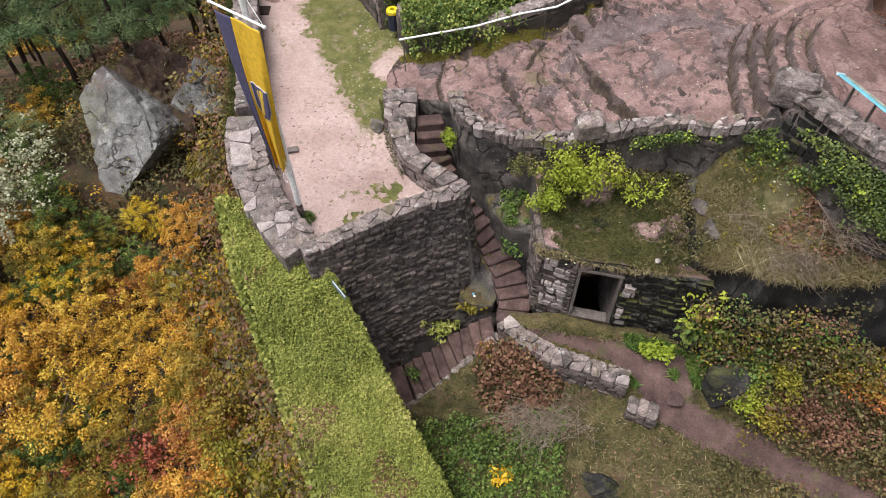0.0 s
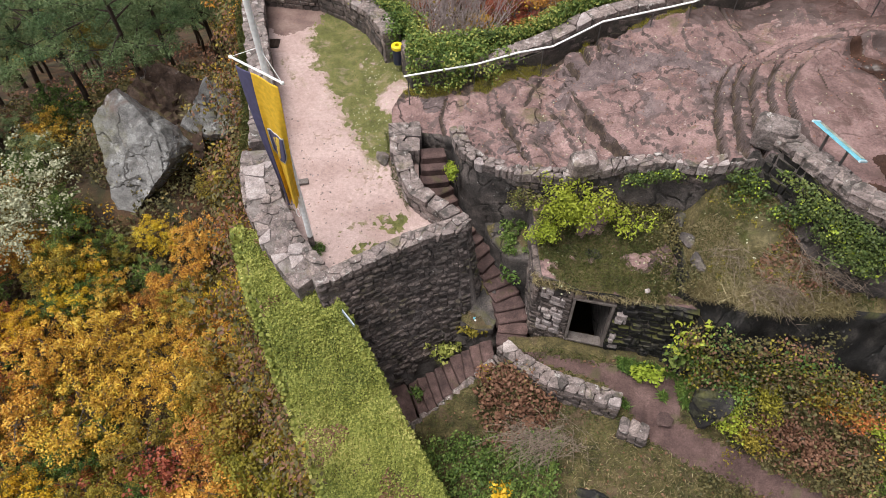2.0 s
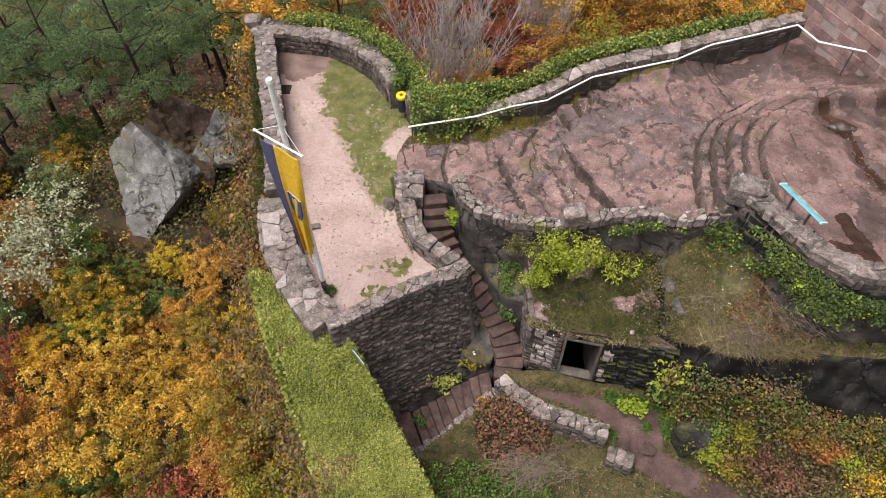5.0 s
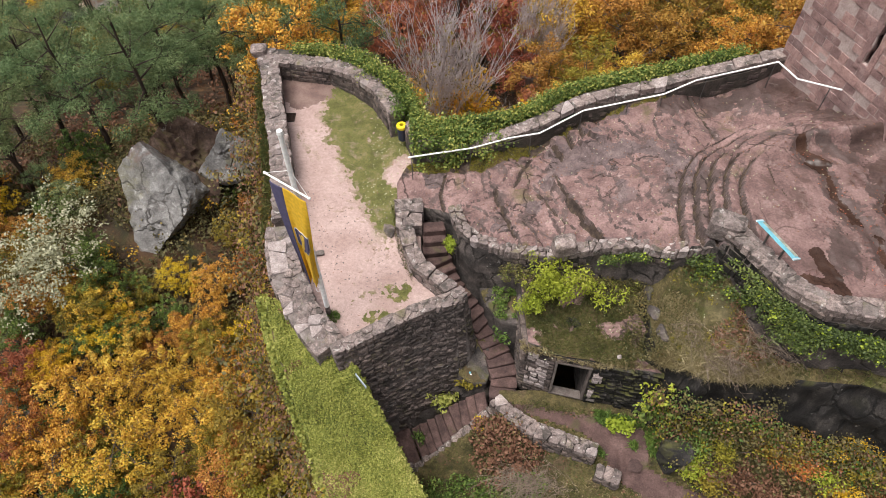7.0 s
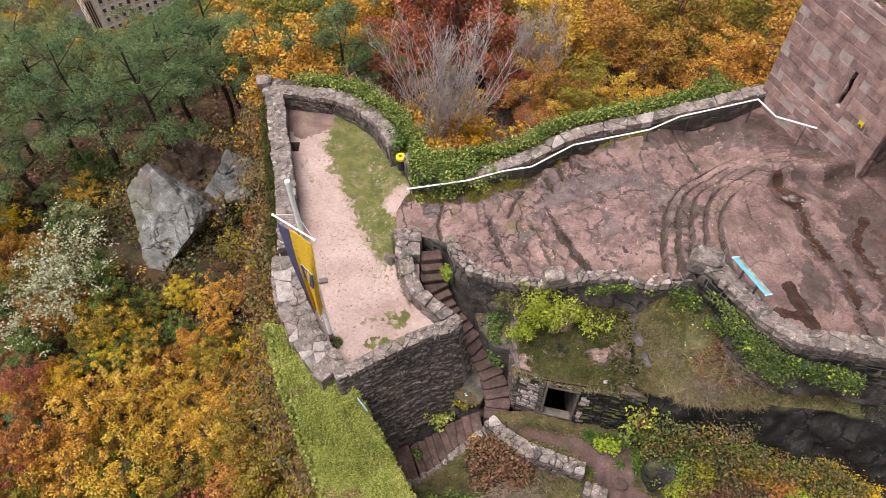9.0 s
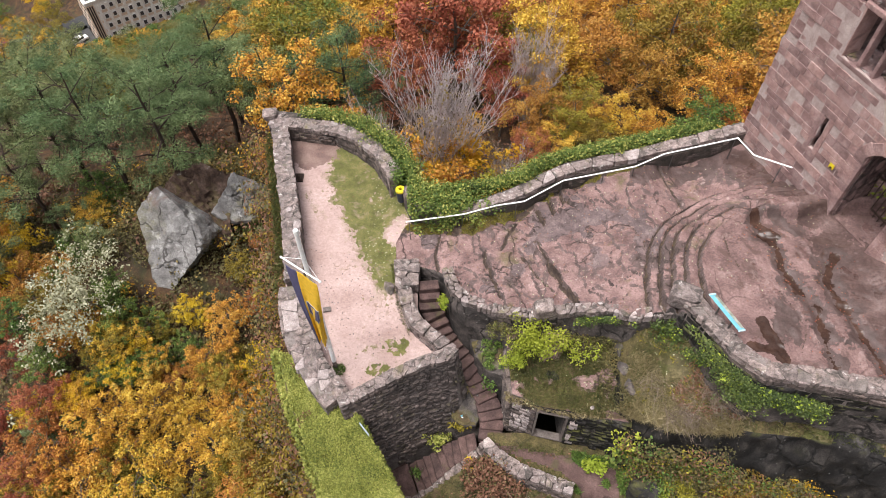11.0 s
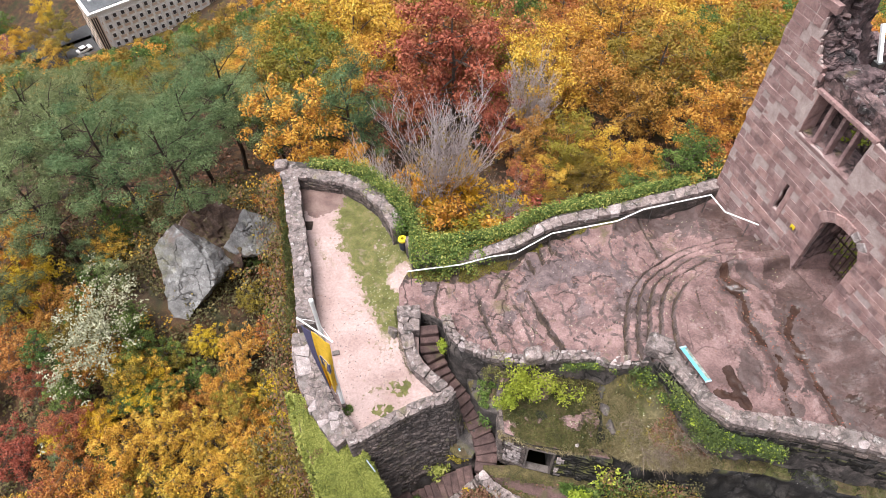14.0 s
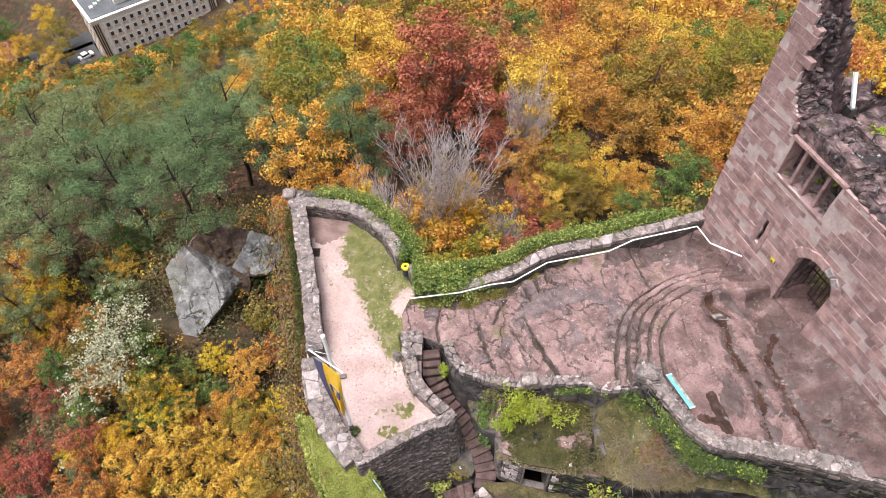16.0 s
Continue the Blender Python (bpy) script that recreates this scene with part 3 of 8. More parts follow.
# rock platform -----------------------------------------------------------
ROCK = [(-2.2, 15.05), (-1.3, 15.05), (-0.55, 14.6), (-0.15, 14.2), (0.1, 13.4), (0.55, 12.95), (1.29, 12.6), (2.0, 12.3), (2.9, 12.05), (4.3, 12.05), (5.5, 11.95),
        (6.4, 11.5), (7.4, 11.55), (8.0, 11.1), (8.7, 9.5), (9.5, 8.75), (11.2, 8.45), (13.1, 8.05), (16.5, 7.2), (24, 6.5), (24, 21), (11.2, 20.2), (10.2, 19.3),
        (7.6, 18.7), (4.6, 18.3), (2.5, 17.2), (0.0, 17.0), (-1.8, 17.6), (-2.3, 16.4)]
ARC_C = (11.5, 12.6)
ARCS = (4.62, 4.25, 3.87, 3.45, 2.98)


def side_of(a, b, x, y):
    """Metres to the right of the line a to b."""
    dx, dy = b[0] - a[0], b[1] - a[1]
    return ((x - a[0]) * dy - (y - a[1]) * dx) / math.hypot(dx, dy)


def arc_r(x, y):
    return math.hypot(max(0.0, ARC_C[0] - x), max(0.0, y - ARC_C[1])) + 0.09 * fbm(x, y, 4.0, 0.9, 3) + 0.03 * fbm(x, y, 1.0, 3.0, 2)


def arc_north(x, y):
    """1 where the curved steps are cut, fading towards the tower."""
    return smooth(18.2, 16.6, y - 0.28 * (x - 9)) * (1 if x < 9.5 else smooth(13.2, 11.4, x))


def near_line(x, y, *line):
    """Metres from a bent line."""
    best = 99.0
    for (ax, ay), (bx, by) in zip(line, line[1:]):
        dx, dy = bx - ax, by - ay
        k = max(0.0, min(1.0, ((x - ax) * dx + (y - ay) * dy) / (dx * dx + dy * dy)))
        best = min(best, math.hypot(x - ax - k * dx, y - ay - k * dy))
    return best


GUTTER = ((10.86, 15.6), (10.83, 14.5), (11.3, 13.95), (11.24, 13.0), (11.5, 12.2), (11.95, 11.45), (11.8, 9.9), (11.9, 8.6))
GUTTER_EAST = ((13.07, 13.4), (12.5, 12.5), (12.74, 11.5), (13.04, 10.3), (13.3, 9.2), (13.5, 8.2))


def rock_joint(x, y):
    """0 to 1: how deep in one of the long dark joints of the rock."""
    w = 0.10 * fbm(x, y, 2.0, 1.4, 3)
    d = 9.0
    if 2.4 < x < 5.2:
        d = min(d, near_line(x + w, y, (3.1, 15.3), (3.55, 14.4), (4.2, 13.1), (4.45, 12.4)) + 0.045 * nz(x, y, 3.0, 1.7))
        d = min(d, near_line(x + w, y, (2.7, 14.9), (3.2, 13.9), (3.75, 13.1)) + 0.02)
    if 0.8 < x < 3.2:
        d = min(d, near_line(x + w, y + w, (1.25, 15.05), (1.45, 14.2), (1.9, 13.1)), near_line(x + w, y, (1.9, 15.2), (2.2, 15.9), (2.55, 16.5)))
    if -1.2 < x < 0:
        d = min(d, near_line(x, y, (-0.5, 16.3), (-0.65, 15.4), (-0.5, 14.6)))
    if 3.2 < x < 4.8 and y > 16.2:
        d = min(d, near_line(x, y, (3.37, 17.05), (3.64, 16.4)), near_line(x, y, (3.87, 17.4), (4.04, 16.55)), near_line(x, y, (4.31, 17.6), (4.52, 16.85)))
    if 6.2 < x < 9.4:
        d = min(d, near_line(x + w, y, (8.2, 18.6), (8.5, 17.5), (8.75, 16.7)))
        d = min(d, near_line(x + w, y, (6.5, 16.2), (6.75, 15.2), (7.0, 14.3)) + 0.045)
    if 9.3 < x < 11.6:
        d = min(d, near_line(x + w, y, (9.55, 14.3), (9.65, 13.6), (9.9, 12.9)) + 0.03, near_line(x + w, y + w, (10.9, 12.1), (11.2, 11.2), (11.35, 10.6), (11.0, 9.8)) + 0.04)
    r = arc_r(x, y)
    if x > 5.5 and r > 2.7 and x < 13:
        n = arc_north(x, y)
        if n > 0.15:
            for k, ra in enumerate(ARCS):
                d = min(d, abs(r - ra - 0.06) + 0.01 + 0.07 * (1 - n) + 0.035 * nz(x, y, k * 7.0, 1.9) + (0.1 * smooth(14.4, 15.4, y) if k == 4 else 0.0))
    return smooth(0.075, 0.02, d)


def ledges(x, y, q, height, sharp=0.06):
    """Uneven beds that break off along lines of equal q."""
    f = q % 1.0
    return height * (smooth(0.0, sharp, f) - f)


def rock_z(x, y):
    z = lerp_line([(-2.3, 0.12), (-1.2, 0.42), (0.0, 0.86), (1.5, 1.1), (3.0, 1.22), (4.6, 1.45), (6.6, 1.95), (9.0, 2.2), (11.0, 2.75), (14, 3.2)], x)
    w = 0.10 * fbm(x, y, 9.0, 1.1, 3)
    z += 0.06 * fbm(x, y, 0.0, 1.2, 4) + 0.02 * fbm(x, y, 0.0, 4.5, 3)
    # hewn ledges
    z += 0.16 * smooth(-0.04, 0.04, side_of((3.45, 12.6), (2.75, 14.9), x + w, y)) * smooth(15.6, 15.2, y)
    slab = min(smooth(-0.06, 0.06, side_of((4.25, 12.9), (3.1, 15.25), x + w * 0.6, y)), smooth(-0.08, 0.08, side_of((3.05, 15.35), (4.1, 16.6), x, y + w * 0.8)))
    z += 0.42 * slab * smooth(9.5, 7.5, x) if x < 9.5 else 0.0
    z += 0.14 * smooth(-0.05, 0.05, side_of((1.9, 12.9), (1.3, 15.0), x + w * 1.5, y)) - 0.14 * smooth(1.5, 2.9, x)
    body = smooth(-1.0, 0.5, x) * smooth(9.0, 7.4, x)
    if body > 0:
        fb = fbm(x, y, 2.0, 0.45, 3)
        z += body * ledges(x, y, 0.95 * x + 0.42 * y + 1.1 * fb, 0.11)
        z += body * ledges(x, y, (y - 0.55 * x) * 0.8 + 0.9 * fb + 0.3 * w, 0.08)
        z += body * ledges(x, y, 2.4 * fbm(x, y, 6.0, 0.5, 4) + 0.6 * x, 0.05, 0.12)
    # three cut steps beside the rail
    for k, ((ax, ay), (bx, by)) in enumerate((((3.4, 17.05), (3.68, 16.35)), ((3.9, 17.45), (4.08, 16.5)), ((4.34, 17.65), (4.56, 16.8)))):
        if by - 0.05 < y < ay + 0.3:
            s = side_of((bx, by), (ax, ay), x, y)
            z += 0.26 * smooth(-0.03, 0.03, s) * (1 - smooth(0.3, 0.9, s)) * (1 if s > -0.4 else 0)
    r, north = arc_r(x, y), arc_north(x, y)
    if x > 4.5:
        for ra in ARCS:
            z += 0.21 * smooth(ra + 0.035, ra - 0.035, r)
        if r < 2.9:
            k = smooth(2.9, 2.5, r)
            z = z * (1 - 0.88 * k) + (3.42 + 0.05 * fbm(x, y, 3.0, 0.7, 4) + 0.05 * max(0.0, x - 12.5)) * 0.88 * k
            z += k * (ledges(x, y, 0.8 * x + 0.3 * y + 1.3 * fbm(x, y, 5.0, 0.5, 4), 0.05, 0.1) + 0.02 * fbm(x, y, 3.0, 3.0, 3))
        z += 0.8 * smooth(13.4, 15.3, x) * smooth(14.6, 12.4, y)
        if x > 8.5:
            z -= 0.08 * smooth(0.35, 0.05, near_line(x + 0.1 * fbm(x, y, 1.0, 1.5, 3), y, *GUTTER))
            z -= 0.09 * smooth(0.4, 0.05, near_line(x + 0.1 * fbm(x, y, 1.0, 1.5, 3), y, *GUTTER_EAST))
    z -= 0.45 * smooth(17.0, 17.9, y) * smooth(3.2, 2, x)
    c = 0.06 * smooth(0.016, 0.0, abs(fbm(x * 0.7 + 20, y * 1.2, 0.0, 0.42, 3)))
    return z - c * (0.4 if x > 9 else 1.0) - 0.12 * rock_joint(x, y)


def rock_pick(x, y):
    if y > lerp_line([(-2, 16.9), (0, 16.2), (1, 16.15), (2.9, 16.85), (3.4, 17.35), (4.6, 17.85), (6.5, 18.2), (11, 19.2)], x) + 0.2 * fbm(x, y, 3.0, 1.5, 3) and x < 7.5:
        return 2 if fbm(x, y, 8.0, 1.3, 3) > -0.22 else 4
    r = arc_r(x, y)
    f = fbm(x, y, 7.0, 1.4, 4)
    if x > 8.8 and r < 2.95:
        w = 0.16 * f + 0.07 * nz(x, y, 2, 9.0)
        g = near_line(x, y, *GUTTER) - 0.09
        e = near_line(x, y, *GUTTER_EAST) - 0.10
        d = min(g + 1.2 * w, e + 1.2 * w, near_line(x, y, (10.04, 10.9), (10.2, 10.2), (10.35, 9.6)) - 0.2 + w * 0.5, near_line(x, y, (9.5, 10.0), (10.3, 9.85)) - 0.16 + w * 0.5,
                near_line(x, y, (13.95, 9.7), (14.7, 8.9)) - 0.22 + 2 * w, near_line(x, y, (10.85, 15.1), (10.95, 14.7), (11.25, 14.3)) - 0.2 + w)
        if d < 0:
            return 5
        m = min(g - 0.22 + 2.2 * w, e - 0.3 + 2.5 * w, math.hypot(x - 12.4, y - 13.2) - 0.36 + w, near_line(x, y, (11.45, 15.35), (11.8, 14.8), (12.15, 14.5)) - 0.25 + 1.6 * w,
                math.hypot((x - 11.1) * 1.2, y - 12.5) - 0.24 + w, math.hypot((x - 10.7) * 1.3, (y - 10.9) * 0.8) - 0.5 + 3.0 * w)
        if m < 0:
            return 7
        if side_of((12.35, 12.6), (13.3, 9.0), x, y) < 0 - 3 * w and y < 12.6 or near_line(x, y, (13.2, 13.8), (13.6, 12.6), (14.6, 11)) - 0.9 + 3 * w < 0:
            return 6
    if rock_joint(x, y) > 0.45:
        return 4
    if x > 9.5 and near_line(x, y, (11.3, 18.9), (12.2, 16.9), (13.1, 14.9)) - 0.55 + 0.5 * f < 0:
        return 6
    if x > 6.5 and near_line(x, y, (7.4, 18.2), (10.9, 18.9), (11.3, 17.8)) - 0.5 + 0.5 * f < 0:
        return 7
    if r < 2.95 or x > 11.0:
        return 1
    # greyer, lichened beds
    tri = max(abs((x - 7.05) + 0.18 * (y - 15.3)) / 0.42, abs(y - 15.3) / 0.95)
    if x < 8 and (tri + 0.9 * f < 1.0 or fbm(x, y, 3.0, 0.55, 4) > 0.13 + 0.25 * smooth(4.0, 2.5, x)):
        return 8
    return 0


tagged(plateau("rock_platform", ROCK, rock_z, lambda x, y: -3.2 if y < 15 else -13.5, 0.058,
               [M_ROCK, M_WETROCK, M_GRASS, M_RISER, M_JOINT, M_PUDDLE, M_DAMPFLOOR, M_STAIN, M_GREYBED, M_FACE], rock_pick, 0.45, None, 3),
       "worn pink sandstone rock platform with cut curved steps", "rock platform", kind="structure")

# vault block and grassy hump ---------------------------------------------
VAULT = [(2.25, 9.75), (3.12, 9.42), (3.12, 11.4), (4.22, 11.4), (4.22, 9.15), (6.25, 8.85), (6.5, 9.6), (6.4, 12.1), (2.0, 12.5), (2.15, 11.0)]


def vault_z(x, y):
    return 0.16 + 0.12 * fbm(x, y, 1, 0.8, 3) + 0.35 * smooth(10.6, 11.9, y) - 0.1 * smooth(9.6, 9.0, y)


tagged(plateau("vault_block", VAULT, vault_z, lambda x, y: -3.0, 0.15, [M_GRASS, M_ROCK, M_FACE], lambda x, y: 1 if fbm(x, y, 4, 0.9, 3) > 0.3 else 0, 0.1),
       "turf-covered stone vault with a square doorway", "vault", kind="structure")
HUMP = [(6.0, 9.3), (6.5, 8.75), (7.3, 8.5), (8.4, 8.45), (9.6, 8.2), (11.2, 7.9), (13.5, 7.4), (17, 6.6), (17, 8.0), (13.2, 8.6), (9.8, 9.3), (9.0, 9.9), (8.3, 11.3), (7.4, 12.0), (5.9, 12.2)]


def hump_z(x, y):
    z = 1.05 + 0.14 * fbm(x, y, 4, 0.7, 3) + 0.9 * smooth(9.4, 11.6, y) * smooth(5.9, 6.8, x) - 0.35 * smooth(6.8, 6.0, x)
    return z + 0.6 * smooth(7.4, 8.6, x) * smooth(8.6, 10, y) + 0.35 * smooth(9.0, 11.0, x)


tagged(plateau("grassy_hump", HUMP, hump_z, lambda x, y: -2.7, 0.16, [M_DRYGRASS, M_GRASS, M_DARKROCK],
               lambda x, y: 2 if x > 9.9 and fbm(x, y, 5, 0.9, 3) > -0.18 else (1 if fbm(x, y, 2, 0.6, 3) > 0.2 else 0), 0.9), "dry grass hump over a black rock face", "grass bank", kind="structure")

VTURF = [(2.85, 9.52), (3.3, 9.3), (4.4, 9.12), (4.55, 11.6), (2.9, 11.6)]
tagged(plateau("vault_turf", VTURF, lambda x, y: vault_z(x, y) + 0.03, lambda x, y: -0.25, 0.15, [M_GRASS, M_ROCK, M_DARKROCK], lambda x, y: 1 if fbm(x, y, 4, 0.9, 3) > 0.3 else 0, 0.0),
       "mossy turf over the vault doorway", "turf", kind="structure")
BANK = [(0.1, 10.0), (0.55, 9.75), (1.05, 9.75), (1.25, 10.2), (1.1, 10.9), (0.75, 11.45), (0.3, 11.7), (0.1, 11.2)]
tagged(plateau("stair_bank", BANK, lambda x, y: -2.75 + 0.75 * smooth(9.8, 11.3, y) + 0.2 * fbm(x, y, 3, 1.4, 3), lambda x, y: -4.2, 0.12, [M_GRASS, M_FACE, M_FACE],
               lambda x, y: 1 if fbm(x, y, 1, 1.2, 3) > 0.1 else 0, 0.3), "mossy rock bank between bastion and stairs", "rock bank", kind="structure")

SHELF = [(0.75, 12.85), (1.0, 11.9), (1.45, 11.2), (2.15, 10.9), (2.2, 12.3), (1.5, 12.65)]
tagged(plateau("rock_shelf", SHELF, lambda x, y: -1.25 + 0.45 * (x - 0.75) + 0.22 * fbm(x, y, 6, 1.3, 3), lambda x, y: -4.0, 0.12, [M_FACE, M_GRASS, M_FACE],
               lambda x, y: 1 if fbm(x, y, 3, 1.0, 3) > 0.0 else 0, 0.25), "dark rock shelf beside the stairs", "rock shelf", kind="structure")

# creeper-covered ridge wall ----------------------------------------------
RIDGE = [(-6.3, 11.3), (-5.7, 9.6), (-4.96, 8.1), (-4.1, 6.2), (-3.5, 4.9), (-3.1, 3.0), (0.6, 3.0), (-0.35, 5.0), (-1.6, 6.6), (-2.25, 7.5), (-2.75, 8.15), (-3.15, 8.8), (-3.9, 9.6), (-4.9, 10.8)]


def ridge_z(x, y):
    return lerp_line([(3.0, -5.6), (5.0, -3.9), (6.5, -2.3), (7.6, -0.95), (8.2, -0.35), (9.5, 0.05), (11.3, 0.1)], y) + 0.12 * fbm(x, y, 0, 0.8, 3)


tagged(plateau("ridge_wall", RIDGE, ridge_z, lambda x, y: -13.5 if x < -2.6 else -6.5, 0.25, [M_GRASS, M_FACE], None, 0.9),
       "ridge of dark rock under a thick creeper mat", "rock ridge", kind="structure")

# ---------------------------------------------------------------- masonry
def stone_meshes(name, material, count, bevel, jitter, seed):
    rng, out = random.Random(seed), []
    for _ in range(count):
        bm = bmesh.new()
        bmesh.ops.create_cube(bm, size=1.0)
        for v in bm.verts:
            v.co += Vector((rng.uniform(-1, 1) * jitter, rng.uniform(-1, 1) * jitter * 0.7, rng.uniform(-1, 1) * jitter))
        bmesh.ops.bevel(bm, geom=list(bm.edges), offset=bevel, segments=1, affect='EDGES')
        for v in bm.verts:
            v.co += Vector([rng.uniform(-1, 1) * jitter * 0.25 for _ in range(3)])
        bmesh.ops.triangulate(bm, faces=list(bm.faces))
        me = bpy.data.meshes.new(name)
        bm.to_mesh(me)
        bm.free()
        me.materials.append(material)
        out.append(me)
    return out


RUBBLE = stone_meshes("stone", M_WALL, 8, 0.13, 0.09, 1)
ROUGH = stone_meshes("stone", M_WALL, 10, 0.2, 0.17, 12)
CAPS = stone_meshes("capstone", M_CAP, 8, 0.14, 0.10, 2)
PALES = stone_meshes("capstone", M_PALESTONE, 4, 0.12, 0.08, 3)
ASHLAR = stone_meshes("block", M_TOWER, 6, 0.035, 0.022, 4)
RUINS = stone_meshes("rubble_stone", M_RUIN, 8, 0.15, 0.13, 5)
BLACKS = stone_meshes("black_stone", M_DARKROCK, 6, 0.11, 0.09, 33)
TREADS = stone_meshes("step", M_STEP, 6, 0.07, 0.05, 6)


class Pile:
    """Lays stones: the first ones as objects of their own under a thing, the rest joined."""

    def __init__(self, parent, name, limit=300):
        self.parent, self.name, self.limit, self.n = parent, name, limit, 0
        self.v, self.f, self.material = [], [], None

    def add(self, me, m):
        self.n += 1
        if self.n <= self.limit:
            ob = new(self.name, me)
            ob.parent = self.parent
            ob.matrix_basis = m
        else:
            k = len(self.v)
            self.v += [tuple(m @ v.co) for v in me.vertices]
            self.f += [tuple(k + i for i in p.vertices) for p in me.polygons]
            self.material = me.materials[0]

    def close(self):
        if self.f:
            tagged(mesh_object(self.name + "work", self.v, self.f, [self.material], self.parent), kind="stuff")


def frame_matrix(p, u, up=Vector((0, 0, 1))):
    """Axes: x along u, y to the left of u, z up."""
    u = Vector(u).normalized()
    y = up.cross(u).normalized()
    z = u.cross(y)
    return Matrix(((u.x, y.x, z.x, p[0]), (u.y, y.y, z.y, p[1]), (u.z, y.z, z.z, p[2]), (0, 0, 0, 1)))


def lay(pile, a, b, z0, z1, course, length, depth, meshes, rng, skip=None, gap=0.022, uneven=0.02, top=None, s0=0.0, batter=0.0):
    """Courses of stone on the right-hand face of the line a to b, from z0 to z1; batter: how far the face leans out, a metre down."""
    a, b = Vector((a[0], a[1], 0)), Vector((b[0], b[1], 0))
    u = (b - a).normalized()
    out = Vector((u.y, -u.x, 0))
    total = (b - a).length
    z = z0
    while z < z1:
        h = course * rng.uniform(0.75, 1.25)
        if z + h > z1 - course * 0.4:
            h = z1 - z
        s = -rng.uniform(0, length * 0.6)
        while s < total:
            ln = length * rng.uniform(0.55, 1.45)
            lo, hi = max(0, s), min(total, s + ln)
            if total - hi < length * 0.3:
                hi = total
            s = hi if hi > s else s + ln
            if hi - lo > 0.08 and not (skip and any(skip(lo + (hi - lo) * k + s0, z + h * j) for k in (0.12, 0.5, 0.88) for j in (0.2, 0.8))) and not (top and z + h / 2 > top((lo + hi) / 2 + s0)):
                p = a + u * ((lo + hi) / 2) + out * (rng.uniform(-1, 1) * uneven - depth / 2 + batter * (z1 - z))
                m = frame_matrix((p.x, p.y, z + h / 2), u) @ Euler((0, rng.uniform(-1, 1) * uneven, 0)).to_matrix().to_4x4() @ Matrix.Diagonal((hi - lo - gap, depth, h - gap, 1))
                pile.add(rng.choice(meshes), m)
            if s >= total:
                break
        z += h


def cap_row(pile, line, width, height, length, meshes, rng, z=None, rows=1, pale=0.0):
    """Big uneven stones along the top of a wall. line: (x, y, z of the top)."""
    pts = [Vector(p) for p in line]
    for a, b in zip(pts, pts[1:]):
        u = b - a
        total = u.length
        flat = Vector((u.x, u.y, 0)).normalized()
        left = Vector((-flat.y, flat.x, 0))
        for r in range(rows):
            s = 0.0
            while s < total - 0.05:
                ln = min(length * rng.uniform(0.6, 1.5), total - s)
                if total - s - ln < length * 0.4:
                    ln = total - s
                w = width / rows
                p = a + u * ((s + ln / 2) / total) + left * ((r + 0.5) * w - width / 2 + rng.uniform(-0.04, 0.04))
                h = height * rng.uniform(0.75, 1.3)
                p.z += rng.uniform(-0.05, 0.05) - h / 2
                m = frame_matrix(p, u) @ Euler((rng.uniform(-0.09, 0.09), rng.uniform(-0.07, 0.07), rng.uniform(-0.1, 0.1))).to_matrix().to_4x4()
                pile.add(rng.choice(PALES) if rng.random() < pale else rng.choice(meshes), m @ Matrix.Diagonal((ln - 0.025, w * rng.uniform(0.92, 1.08) - 0.02, h, 1)))
                s += ln


